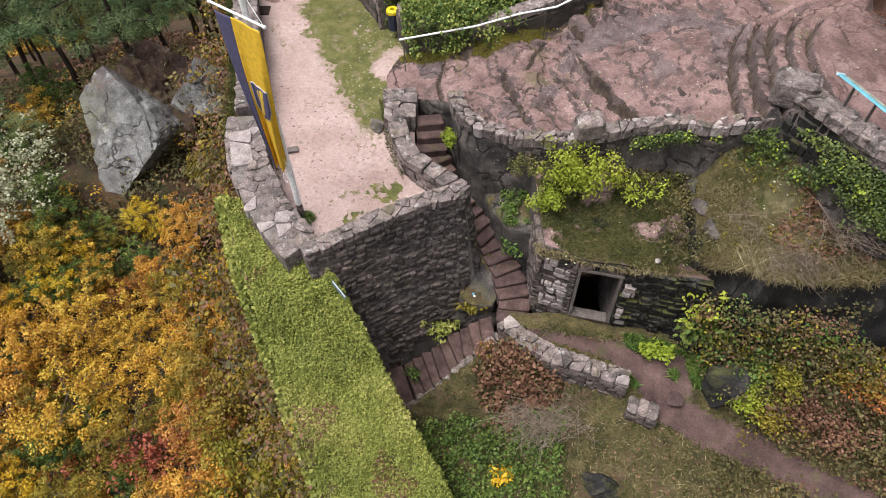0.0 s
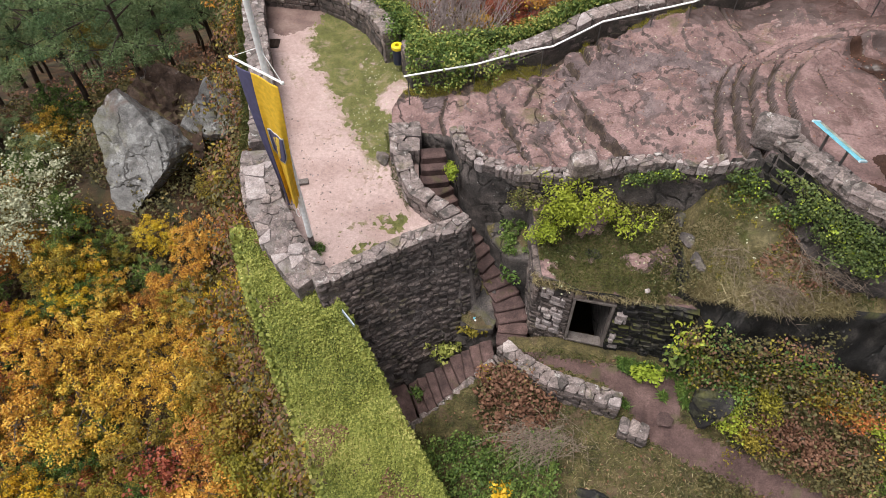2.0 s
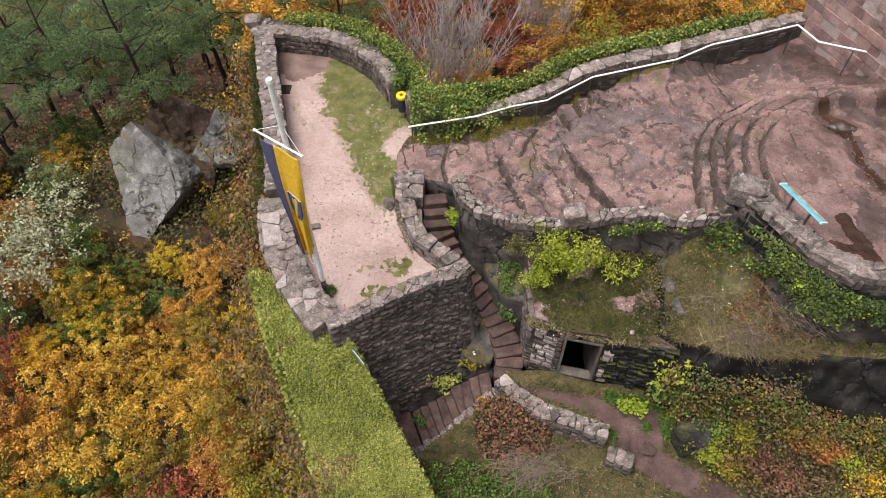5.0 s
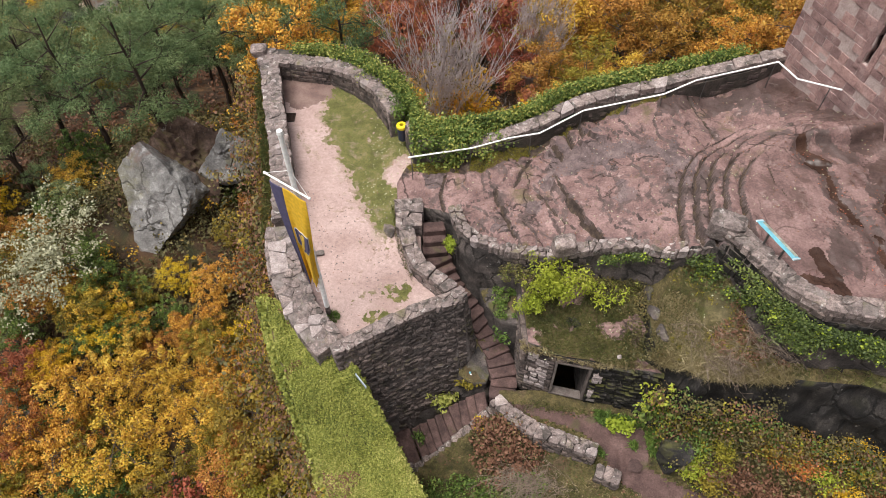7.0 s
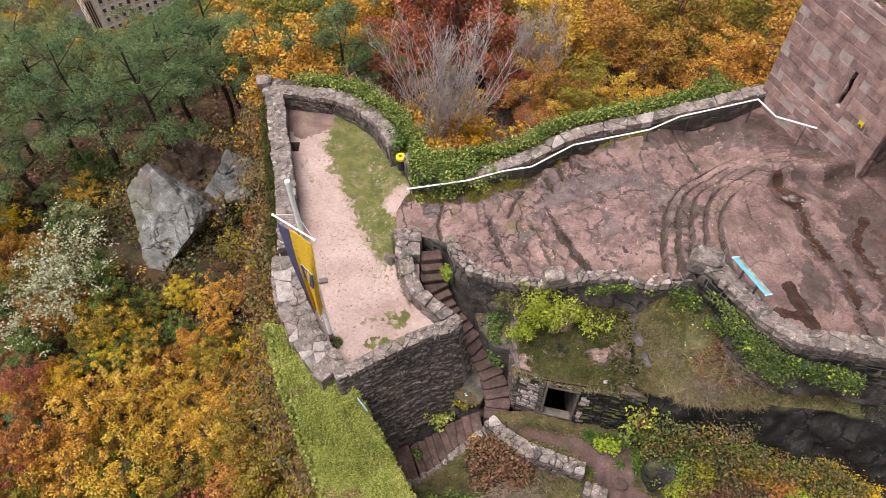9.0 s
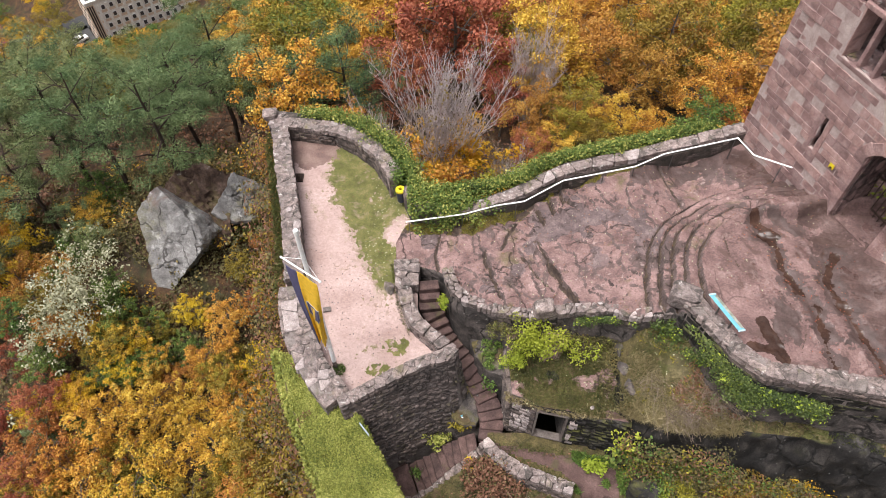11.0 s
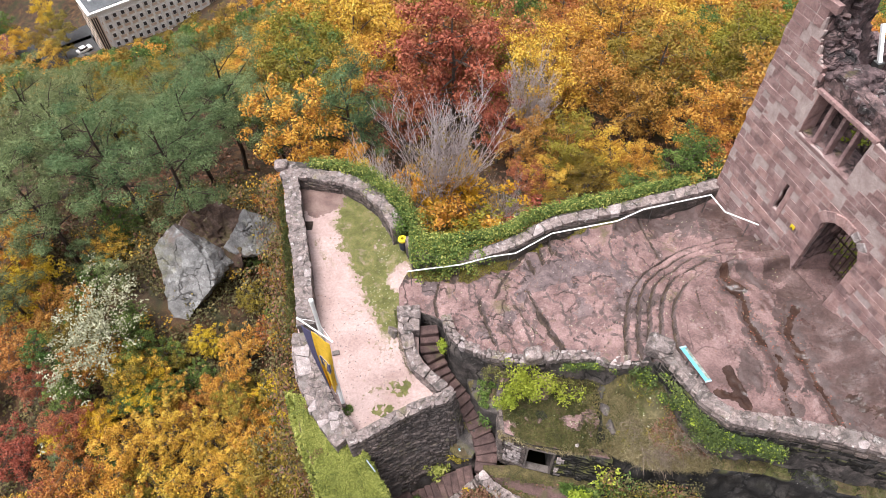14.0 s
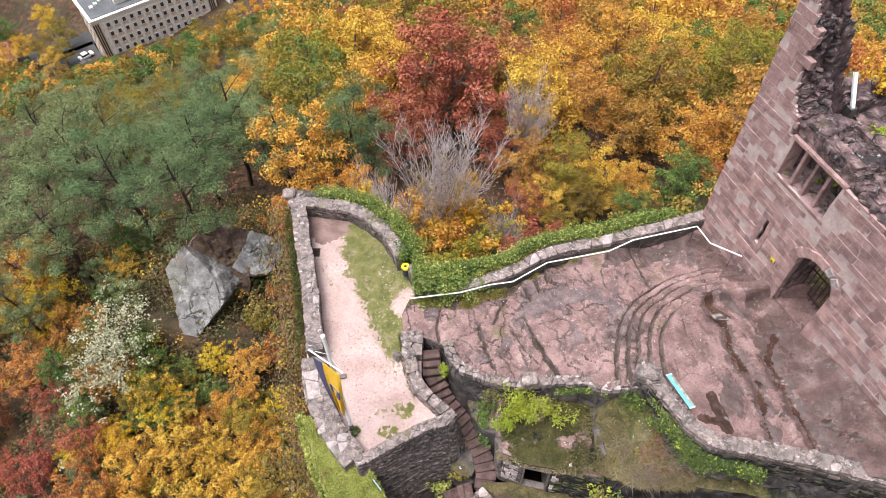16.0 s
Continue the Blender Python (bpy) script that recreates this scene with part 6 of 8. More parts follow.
# the rest of the wood
frng = random.Random(77)
y = 27.0
while y < 135:
    step = 5.6 if y < 60 else 7.2
    x = -0.60 * y - 10
    while x < 0.68 * y + 10:
        px, py = x + frng.uniform(-1.6, 1.6), y + frng.uniform(-1.6, 1.6)
        x += step
        clear = all(math.hypot(px - a, py - b) > r + 1.2 for a, b, r in TAKEN)
        if not clear or (px > 8 and py < 30) or (-9.5 < px < 11 and py < 27):
            continue
        az = px / py
        # the far building and its yard stay free
        if (az < -0.36 and py > 136) or (az < -0.27 and py > 122):
            continue
        low = 0.36 if az < -0.36 and py > 104 else 0.5 if az < -0.36 and py > 72 else (0.7 if az < -0.27 and py > 90 else 1.0)
        n1 = nz(px, py, 0, 0.06) + frng.uniform(-0.45, 0.45)
        if az < -0.42 and py < 62:
            kind, c = ("pine", None) if frng.random() < 0.7 else ("broad", "olive")
        elif az < -0.2:
            kind, c = "broad", "olive" if n1 < 0.1 else ("yellow" if n1 < 0.3 else "green")
            if frng.random() < 0.14:
                kind, c = "pine", None
        elif az < 0.07:
            kind, c = "broad", "rust" if n1 > 0.15 else ("olive" if n1 < -0.1 else "yellow")
        else:
            kind, c = "broad", "orange" if n1 > 0.04 else ("yellow" if n1 > -0.2 else ("olive" if n1 > -0.4 else "green"))
        tall = {"broad": 12.0, "pine": 13.0}[kind]
        s = low * (0.75 if az < -0.36 and 44 < py < 73 else 1.0) * frng.uniform(0.8, 1.12) * (0.8 if az < -0.3 and py > 60 else 1.0)
        ob = place(frng.choice((BROAD if py < 70 else FAR) if kind == "broad" else PINES), px, py, s, frng.uniform(0, 6.28), group="trees of the wood")
        if c:
            dress(ob, COLOURS[c][0])
            ob["label"] = COLOURS[c][1]
    y += step * 0.9
# the source trees stand in the wood too
for i, ob in enumerate(BROAD + PINES + NEAR + FAR):
    x, y = 30 + 5 * (i % 3), 30 + 5 * (i // 3)
    ob.matrix_basis = Matrix.Translation((x, y, ground_z(x, y)))
    ob["group"] = "trees of the wood"


# undergrowth and creepers -----------------------------------------------------
def mat_of_leaves(name, label, category, points, normals, size, material, aspect=0.7):
    ob = new(name, leaf_data(name, points, normals, size * NP.uniform(0.6, 1.3, len(points)), material, aspect))
    return tagged(ob, label, category, kind="stuff")


def scatter(x0, x1, y0, y1, count, zfun, keep=None, rise=0.15):
    pts, tries = [], 0
    while len(pts) < count and tries < count * 8:
        tries += 1
        x, y = NP.uniform(x0, x1), NP.uniform(y0, y1)
        if keep and not keep(x, y):
            continue
        pts.append((x, y, zfun(x, y) + abs(NP.normal()) * rise))
    return np.array(pts)


def up_normals(n, tilt=0.6):
    return np.array([0, 0, 1.0]) + NP.normal(size=(n, 3)) * tilt


def wood_floor(x, y):
    return not (-8.8 < x < 13 and 8 < y < 23.5) and nz(x, y, 4, 0.35) > -0.35 and not (x > -6.4 and y < 11)


p = scatter(-34, -5.0, 3, 36, 5200, forest_z, wood_floor, 0.5)
c, n = clumps(p, 12, 0.6, 0.8)
mat_of_leaves("undergrowth", "dull brown and green undergrowth in the ravine", "undergrowth", c, n, 0.2, L_BRUSH)
p = scatter(-32, -7, 3, 34, 650, forest_z, lambda x, y: wood_floor(x, y) and nz(x, y, 8, 0.3) > 0.0, 0.6)
c, n = clumps(p, 14, 0.5, 0.7)
mat_of_leaves("undergrowth", "yellow and orange leaves of low scrub in the ravine", "undergrowth", c, n, 0.17, L_YELLOW)
p = scatter(-34, 60, 24, 60, 2600, forest_z, lambda x, y: not (-9 < x < 13 and y < 23.8), 0.3)
c, n = clumps(p, 8, 0.9, 0.5)
mat_of_leaves("undergrowth", "rust brown bushes and fallen leaves under the trees", "undergrowth", c, n, 0.32, L_BROWN)
# scrub clinging to the foot and face of the west side
pts = []
for _ in range(1150):
    t = NP.uniform(0, 1)
    if t < 0.3 and NP.rand() < 0.6:
        continue
    yy = 3.5 + 20.5 * t
    pts.append((lerp_line([(3, -3.2), (4.9, -3.6), (6.2, -4.2), (8.1, -5.0), (9.5, -5.75), (10.9, -5.9), (13.4, -6.7), (16.9, -7.4), (20.3, -8.2), (24, -9.0)], yy) - abs(NP.normal()) * 0.8 - 0.1, yy, NP.uniform(-9.5, -0.6) * (0.4 + 0.6 * NP.rand())))
c, n = clumps(pts[:: 2], 14, 0.5, 0.8)
mat_of_leaves("cliff_scrub", "withered brown scrub growing up the outer wall", "scrub", c, n + np.array([-0.8, -0.3, 0]), 0.13, L_BROWN)
c, n = clumps(pts[1:: 2], 14, 0.5, 0.8)
mat_of_leaves("cliff_scrub", "olive scrub growing up the outer wall", "scrub", c, n + np.array([-0.8, -0.3, 0]), 0.15, L_BRUSH)
c, n = clumps(pts[:: 4], 14, 0.4, 0.8)
mat_of_leaves("cliff_scrub", "green creeper tufts on the outer wall", "scrub", c, n + np.array([-0.8, -0.3, 0]), 0.14, L_OLIVE)

# creeper mat on the ridge
p = scatter(-6.6, 0.9, 3.0, 11.2, 150000, ridge_z, lambda x, y: inside(RIDGE, x + 0.12 * nz(x, y, 0, 2.0), y + 0.12 * nz(y, x, 3, 2.0)) or inside(RIDGE, x - 0.15, y) and NP.rand() < 0.5, 0.09)
p[:, 2] += [0.13 * nz(x, y, 0, 1.4) + 0.09 * nz(x, y, 5, 3.5) + 0.05 * nz(x, y, 8, 7.0) for x, y, _ in p]
n = up_normals(len(p), 0.55) + np.stack([-np.array([nz(x + 0.1, y, 0, 1.8) - nz(x - 0.1, y, 0, 1.8) for x, y, _ in p]), -np.array([nz(x, y + 0.1, 0, 1.8) - nz(x, y - 0.1, 0, 1.8) for x, y, _ in p]), np.zeros(len(p))], 1) * 0.9
mat_of_leaves("creeper", "thick mat of pale green creeper over the ridge", "creeper", p, n, 0.054, L_VINE, 0.85)
k = np.array([nz(x, y, 9, 0.9) > 0.34 and NP.rand() < 0.16 for x, y, _ in p])
mat_of_leaves("creeper", "withered brown patches in the creeper", "creeper", p[k] + np.array([0, 0, 0.03]), n[k], 0.07, L_BROWN, 0.85)
pts = []
EDGE_R = [(-3.3, 9.0), (-2.75, 8.15), (-2.25, 7.5), (-1.6, 6.6), (-0.35, 5.0), (0.5, 3.2)]
for q in resample([(*e, 0) for e in EDGE_R], 0.02):
    z = ridge_z(q.x, q.y)
    for _ in range(12):
        d = abs(NP.normal()) * 0.3
        pts.append((q.x + NP.uniform(-0.1, 0.2), q.y + NP.uniform(-0.1, 0.1), z + 0.05 - d))
EDGE_L = [(-6.4, 11.4), (-5.7, 9.6), (-4.96, 8.1), (-4.1, 6.2), (-3.5, 4.9), (-3.1, 3.0)]
for q in resample([(*e, 0) for e in EDGE_L], 0.02):
    z = ridge_z(q.x, q.y)
    for _ in range(9):
        d = abs(NP.normal()) * (0.9 if q.y > 7.6 else 0.35)
        pts.append((q.x - NP.uniform(-0.1, 0.25) - 0.12 * d, q.y + NP.uniform(-0.1, 0.1), z + 0.05 - d))
pts = np.array(pts)
mat_of_leaves("creeper", "creeper hanging over the sides of the ridge", "creeper", pts, NP.normal(size=pts.shape) * 0.5 + np.array([0.2, -0.5, 0.5]), 0.12, L_VINE, 0.85)

# ivy on the walls
IVYTOP = [(10.3, 19.5, 3.5), (9.0, 19.25, 3.4), (7.6, 18.95, 3.15), (6.0, 18.75, 2.95), (4.6, 18.6, 2.7), (3.5, 18.2, 2.5), (2.5, 17.7, 2.2), (1.0, 17.45, 1.9), (-0.2, 17.4, 1.75), (-1.4, 17.7, 1.6), (-1.9, 18.6, 1.5), (-2.2, 19.7, 1.35), (-3.0, 21.1, 1.15), (-4.1, 22.3, 1.05), (-5.4, 22.95, 0.95), (-7.0, 23.2, 0.9)]
pts = []
for q in resample(IVYTOP, 0.05):
    wide = 0.62 if q.x < 4 else 0.5
    if q.x < -3:
        wide = 0.2 + 0.25 * smooth(-6, -3, q.x)
    for _ in range(5 if q.x > -3 else 3):
        a = NP.normal() * wide * 0.7
        if q.x > 0.5:
            a = abs(a) + 0.12 - 0.25 * (nz(q.x, q.y, 4, 0.9) > 0.25)
        pts.append((q.x + NP.normal() * 0.15 + 0.1 * a, q.y + 0.25 * wide + a + 0.12, q.z + 0.1 + NP.uniform(-0.25, 0.2) - max(0, a) * 0.9 + 0.12 * nz(q.x, q.y, 0, 1.5)))
c, n = clumps(pts, 16, 0.3, 0.8)
def off_lawn(c, n):
    """Keeps the ivy off the strip in front of the wall where the bin stands."""
    k = (c[:, 0] > np.interp(c[:, 1], [16.8, 17.4, 18.9, 19.6, 21], [-1.5, -1.85, -1.85, -2.3, -3.3])) | (c[:, 1] > 21)
    return c[k], n[k]


c, n = off_lawn(c, n)
mat_of_leaves("ivy", "thick green ivy over the back wall", "ivy", c, n, 0.085, L_GREEN, 0.7)
c, n = clumps(pts[:: 2], 10, 0.36, 0.8)
c, n = off_lawn(c, n)
mat_of_leaves("ivy", "paler yellowish ivy shoots on the back wall", "ivy", c, n + np.array([0, 0, 0.4]), 0.09, L_VINE, 0.8)
pts = [(NP.normal() * 0.7 + 0.1, 17.15 + NP.normal() * 0.35, 1.6 + NP.uniform(-0.6, 0.55)) for _ in range(190)] + [(-1.7 + NP.normal() * 0.2, 18.3 + NP.normal() * 0.8, 1.2 + NP.uniform(-0.6, 0.4)) for _ in range(120)]
c, n = clumps(pts, 22, 0.3, 0.85)
c, n = off_lawn(c, n)
mat_of_leaves("ivy_bush", "round yellowish green ivy bush hanging over the rail", "bush", c, n, 0.095, L_GREEN, 0.8)
c, n = clumps(pts[:: 2], 20, 0.34, 0.85)
c, n = off_lawn(c, n)
mat_of_leaves("ivy_bush", "yellow green ivy bush beside the rail", "bush", c, n, 0.09, L_VINE, 0.8)
c, n = clumps([(-2.3 + NP.normal() * 0.14, NP.uniform(18.75, 19.9), NP.uniform(0.35, 1.5)) for _ in range(110)], 18, 0.22, 0.85)
mat_of_leaves("ivy_bush", "green ivy over the end of the north parapet", "bush", c, n, 0.085, L_GREEN, 0.8)
pts = []
for q in resample([(4.6, 11.86, 1.9), (5.6, 11.75, 2.15), (6.5, 11.35, 2.35), (7.5, 11.35, 2.7), (8.1, 10.85, 3.1), (8.5, 9.95, 3.4), (9.0, 9.1, 3.4), (9.8, 8.5, 3.3), (10.6, 8.35, 3.2), (11.4, 8.2, 3.0)], 0.05):
    deep = (0.3 if q.x < 7 else (1.7 if q.x < 8.4 else (1.2 if q.x < 9.8 else 0.5))) * (1 + 0.45 * nz(q.x, q.y, 3, 1.6))
    for _ in range(4 if q.x < 7 else 12):
        d = NP.uniform(0, 1) ** 1.3 * deep
        if q.x > 8.35 or nz(q.x * 1.4, d * 1.6, 7, 1.5) > -0.12:
            pts.append((q.x + NP.normal() * 0.12 - 0.1 * d, q.y - 0.02 - 0.22 * d + NP.normal() * 0.06, q.z - d))
c, n = clumps(pts, 10, 0.15, 0.8)
mat_of_leaves("ivy", "glossy dark ivy hanging on the yard wall", "ivy", c, n + np.array([-0.3, -0.7, 0.3]), 0.062, L_IVY, 0.85)
c, n = clumps(pts[:: 9], 7, 0.16, 0.8)
mat_of_leaves("ivy", "lighter green ivy leaves on the yard wall", "ivy", c, n + np.array([-0.3, -0.7, 0.3]), 0.07, L_LIME, 0.85)
M_LEDGE = surface("brown_broken_cliff_rock", [(0.28, (0.03, 0.02, 0.015)), (0.5, (0.095, 0.060, 0.044)), (0.72, (0.22, 0.155, 0.125))], scale=1.0, bump=1.0, bump_scale=3.0, grit=0.8, grain=6.0,
                  pale=((0.48, 0.46, 0.44), 1.6, 0.62, 0.68, 0.8), moss=((0.10, 0.085, 0.03), 0.5, 0.5, 0.6, 0.7))
# ---------------------------------------------------------------- boulder in the ravine
def boulder(name, label, at, size, seed, material, turn=0.0, flat=None, sub=4):
    """A craggy rock: a sphere cut by random planes, then roughened."""
    rng = random.Random(seed)
    bm = bmesh.new()
    bmesh.ops.create_icosphere(bm, subdivisions=sub, radius=1.0)
    planes = [(Vector((rng.uniform(-1, 1), rng.uniform(-1, 1), rng.uniform(-0.6, 1))).normalized(), rng.uniform(0.45, 0.8)) for _ in range(11)] + list(flat or [])
    for v in bm.verts:
        for n, d in planes:
            k = v.co.dot(n) - d
            if k > 0:
                v.co -= n * k * 0.92
        p = v.co.copy()
        v.co += v.co.normalized() * (0.07 * fbm(p.x + seed, p.y, p.z, 2.2, 5) - 0.05 * smooth(0.05, 0.0, abs(fbm(p.x * 1.4 + seed, p.y * 1.4, p.z * 0.8, 1.6, 3))) + 0.05 * abs(fbm(p.x, p.y, p.z * 0.7, 6.0, 4)))
    for v in bm.verts:
        v.co = Vector((v.co.x * size[0], v.co.y * size[1], v.co.z * size[2]))
    me = bpy.data.meshes.new(name)
    bm.to_mesh(me)
    bm.free()
    me.materials.append(material)
    ob = new(name, me)
    ob.matrix_basis = Matrix.Translation(at) @ Matrix.Rotation(turn, 4, 'Z')
    return tagged(ob, label, "boulder")


def crag(name, label, at, planes, radius, seed, material, sub=6, grain=0.16):
    """A rock bounded by cleavage planes: (normal, metres from its middle)."""
    bm = bmesh.new()
    bmesh.ops.create_icosphere(bm, subdivisions=sub, radius=radius)
    cuts = [(Vector(n).normalized(), d) for n, d in planes]
    for v in bm.verts:
        for _ in range(4):
            for n, d in cuts:
                k = v.co.dot(n) - d
                if k > 0:
                    v.co -= n * k
        p = v.co.copy()
        v.co += p.normalized() * grain * (fbm(p.x + seed, p.y, p.z, 0.5, 5) + 0.5 * abs(fbm(p.x, p.y + seed, p.z * 0.5, 2.2, 3)) - 0.9 * smooth(0.07, 0.0, abs(fbm(p.x * 1.3 + seed, p.y, p.z * 0.6, 0.45, 3))))
    me = bpy.data.meshes.new(name)
    bm.to_mesh(me)
    bm.free()
    me.materials.append(material)
    ob = new(name, me)
    ob.location = at
    return tagged(ob, label, "boulder")


# a leaning kite-shaped slab: its face looks south and up
crag("boulder", "tall grey lichened rock slab leaning in the ravine", (-16.2, 24.3, -9.8),
     [((0, -0.8, 0.6), 1.5), ((-0.69, 0.43, 0.58), 2.75), ((-0.985, -0.10, -0.14), 1.85), ((0.787, -0.37, -0.49), 1.45), ((0.707, 0.42, 0.57), 1.7), ((0, 0.9, 0.2), 1.6), ((0.9, -0.3, 0.3), 2.0)], 4.6, 3, M_GREYROCK, 6, 0.22)
crag("boulder", "broken brown rock crest behind the grey slab", (-15.7, 26.3, -8.9), [((0.5, -0.3, 0.8), 1.5), ((-0.8, 0.2, 0.6), 1.9), ((0, -0.9, 0.5), 1.1), ((0, 1, 0.2), 1.4), ((0.9, 0.1, -0.1), 2.0)], 3.2, 8, M_LEDGE, 5, 0.4)
crag("boulder", "pale lichened rock beside the brown crest", (-13.2, 26.5, -8.6), [((0.2, -0.7, 0.7), 0.7), ((-0.8, 0, 0.6), 0.9), ((0.8, -0.1, 0.5), 0.8), ((0, 0.9, 0.3), 0.9)], 1.7, 9, M_GREYROCK, 5, 0.25)
boulder("boulder", "mossy rock by the slope path", (6.9, 7.35, -2.3), (0.75, 0.7, 0.85), 12, M_DARKROCK, 0.2, None, 3)
boulder("boulder", "dark rock half sunk in the slope", (3.9, 5.2, -4.1), (0.8, 0.45, 0.5), 14, M_DARKROCK, -0.4, None, 3)
boulder("boulder", "flat pinkish stone lying on the terrace", (-2.38, 14.2, 0.08), (0.24, 0.42, 0.16), 15, M_CAP, 0.3, None, 3)
boulder("boulder", "flat reddish stone sunk in the path", (5.75, 6.95, -2.74), (0.34, 0.24, 0.06), 16, M_STEP, 0.9, None, 2)
boulder("boulder", "small white stone on the turf", (5.0, 9.3, 0.2), (0.1, 0.08, 0.07), 17, M_PALESTONE, 0.9, None, 2)

# ---------------------------------------------------------------- flag
M_WHITE = plain("white_painted_metal", (0.90, 0.90, 0.88), 0.35)
M_YELLOWCLOTH = plain("yellow_flag_cloth", (0.75, 0.46, 0.03), 0.8)
M_VIOLET = plain("dark_violet_flag_cloth", (0.075, 0.07, 0.14), 0.8)
M_GOLDFIG = plain("golden_print", (0.62, 0.42, 0.06), 0.8)
M_PALECLOTH = plain("pale_printed_edge", (0.55, 0.53, 0.50), 0.8)
pole = tagged(empty("flagpole", (-4.12, 10.74, 0.0)), "white flagpole with a hanging banner", "flagpole")
bm = bmesh.new()
rod_bm(bm, (0, 0, -0.1), (0, 0, 7.95), 0.08, 0.066, 16)
part("shaft", bm, M_WHITE, pole)
bm = bmesh.new()
rod_bm(bm, (0, 0, 7.93), (0, 0, 8.02), 0.085, 0.07, 16)
part("cap", bm, M_WHITE, pole)
bm = bmesh.new()
rod_bm(bm, (0, 0, 0.0), (0, 0, 0.5), 0.085, 0.085, 12)
part("base_sleeve", bm, M_CAP, pole, "weathered grey base sleeve")
BAR0, BAR1 = Vector((-0.86, 0.50, 6.08)), Vector((0.42, -0.36, 6.08))
bm = bmesh.new()
rod_bm(bm, BAR0, BAR1, 0.028, 0.028, 10)
bmesh.ops.create_icosphere(bm, subdivisions=2, radius=0.045, matrix=Matrix.Translation(BAR1))
bmesh.ops.create_icosphere(bm, subdivisions=2, radius=0.045, matrix=Matrix.Translation(BAR0))
part("crossbar", bm, M_WHITE, pole)
bm = bmesh.new()
for e in (BAR0, BAR1):
    rod_bm(bm, e, (0, 0.0, 6.7), 0.008, 0.008, 5)
rod_bm(bm, (0.07, 0.02, 6.0), (0.08, 0.0, 0.9), 0.006, 0.006, 5)
part("halyard", bm, M_WHITE, pole)
bm = bmesh.new()
t_prev = None
for i in range(13):
    t = 2 * math.pi * i / 12
    q = Vector((-0.12 + 0.05 * math.cos(t), -0.06, 1.55 + 0.16 * math.sin(t)))
    if t_prev:
        rod_bm(bm, t_prev, q, 0.008, 0.008, 5)
    t_prev = q
part("rope_loop", bm, M_WHITE, pole)


def cloth(u, v):
    """The banner: u across from the violet edge, v down."""
    a = BAR0.lerp(BAR1, 0.10 + 0.82 * u)
    gather = smooth(0.0, 1.0, v) ** 0.9
    end = Vector((-0.34 + 0.36 * u, 0.10 - 0.10 * u, 1.95))
    p = a.lerp(Vector((end.x, end.y, a.z)), gather)
    p.z = 6.04 - (4.05 + 0.12 * (1 - u)) * v
    fold = 0.10 * math.sin(u * 9 + v * 2.2) * (0.25 + v) + 0.05 * math.sin(u * 23 + v * 5) * v
    out = Vector((0.12, -0.99, 0)).normalized()
    return p + out * (fold + 0.13 + 0.10 * math.sin(v * 3.1))


def banner(name, u0, u1, v0, v1, material, lift=0.0, shape=None, nu=22, nv=70):
    vs, fs, ids = [], [], {}
    out = Vector((0.12, -0.99, 0)).normalized()
    for j in range(nv + 1):
        for i in range(nu + 1):
            v = v0 + (v1 - v0) * j / nv
            u = u0 + (u1 - u0) * i / nu
            seam = 0.36 - 0.24 * v
            u = u * seam / 0.46 if u <= 0.46 else seam + (u - 0.46) * (1 - seam) / 0.54
            ids[(i, j)] = len(vs)
            vs.append(tuple(cloth(u, v) + out * lift))
    for j in range(nv):
        for i in range(nu):
            if shape and not shape((i + 0.5) / nu, (j + 0.5) / nv):
                continue
            fs.append((ids[(i, j)], ids[(i + 1, j)], ids[(i + 1, j + 1)], ids[(i, j + 1)]))
    ob = mesh_object(name, vs, fs, [material], pole, True)
    sol = ob.modifiers.new("thickness", 'SOLIDIFY')
    sol.thickness = 0.004
    return ob


def shield(a, b):
    return b < 0.55 or abs(a - 0.5) < 0.5 * math.sqrt(max(0, 1 - ((b - 0.55) / 0.45) ** 2))


tagged(banner("violet_half", 0.0, 0.46, 0.0, 1.0, M_VIOLET), "dark violet half of the banner")
tagged(banner("yellow_half", 0.46, 1.0, 0.0, 1.0, M_YELLOWCLOTH), "yellow half of the banner")
banner("shield_edge", 0.50, 0.90, 0.37, 0.60, M_PALECLOTH, 0.008, shield, 26, 26)
tagged(banner("shield", 0.52, 0.88, 0.38, 0.59, M_VIOLET, 0.014, shield, 26, 26), "violet shield printed on the banner")
banner("emblem", 0.57, 0.83, 0.395, 0.57, M_GOLDFIG, 0.02, lambda a, b: (abs(a - 0.55 + 0.35 * (b - 0.3)) < 0.16) or (b < 0.6 and (a - 0.35 - 0.3 * b) ** 2 * 9 + (b - 0.3) ** 2 * 7 < 0.45 and (int(a * 9) % 2 == 0 or b > 0.35)), 20, 24)

# ---------------------------------------------------------------- litter bin
M_BINYELLOW = plain("yellow_bin_lid_plastic", (0.75, 0.58, 0.02), 0.4)
M_NAVY = plain("navy_blue_bin_plastic", (0.018, 0.026, 0.06), 0.4)
M_GREYMETAL = plain("weathered_grey_steel", (0.16, 0.16, 0.155), 0.5, 0.8)
# Matt black: painted shade in bin and drain, also sign mark and tyres.
M_BLACK = plain("black_shade_and_parts", (0.008, 0.008, 0.008), 0.9)
litter = tagged(empty("litter_bin", (-2.2, 18.45, 0.12)), "navy blue litter bin with a yellow ring lid on a post", "litter bin")


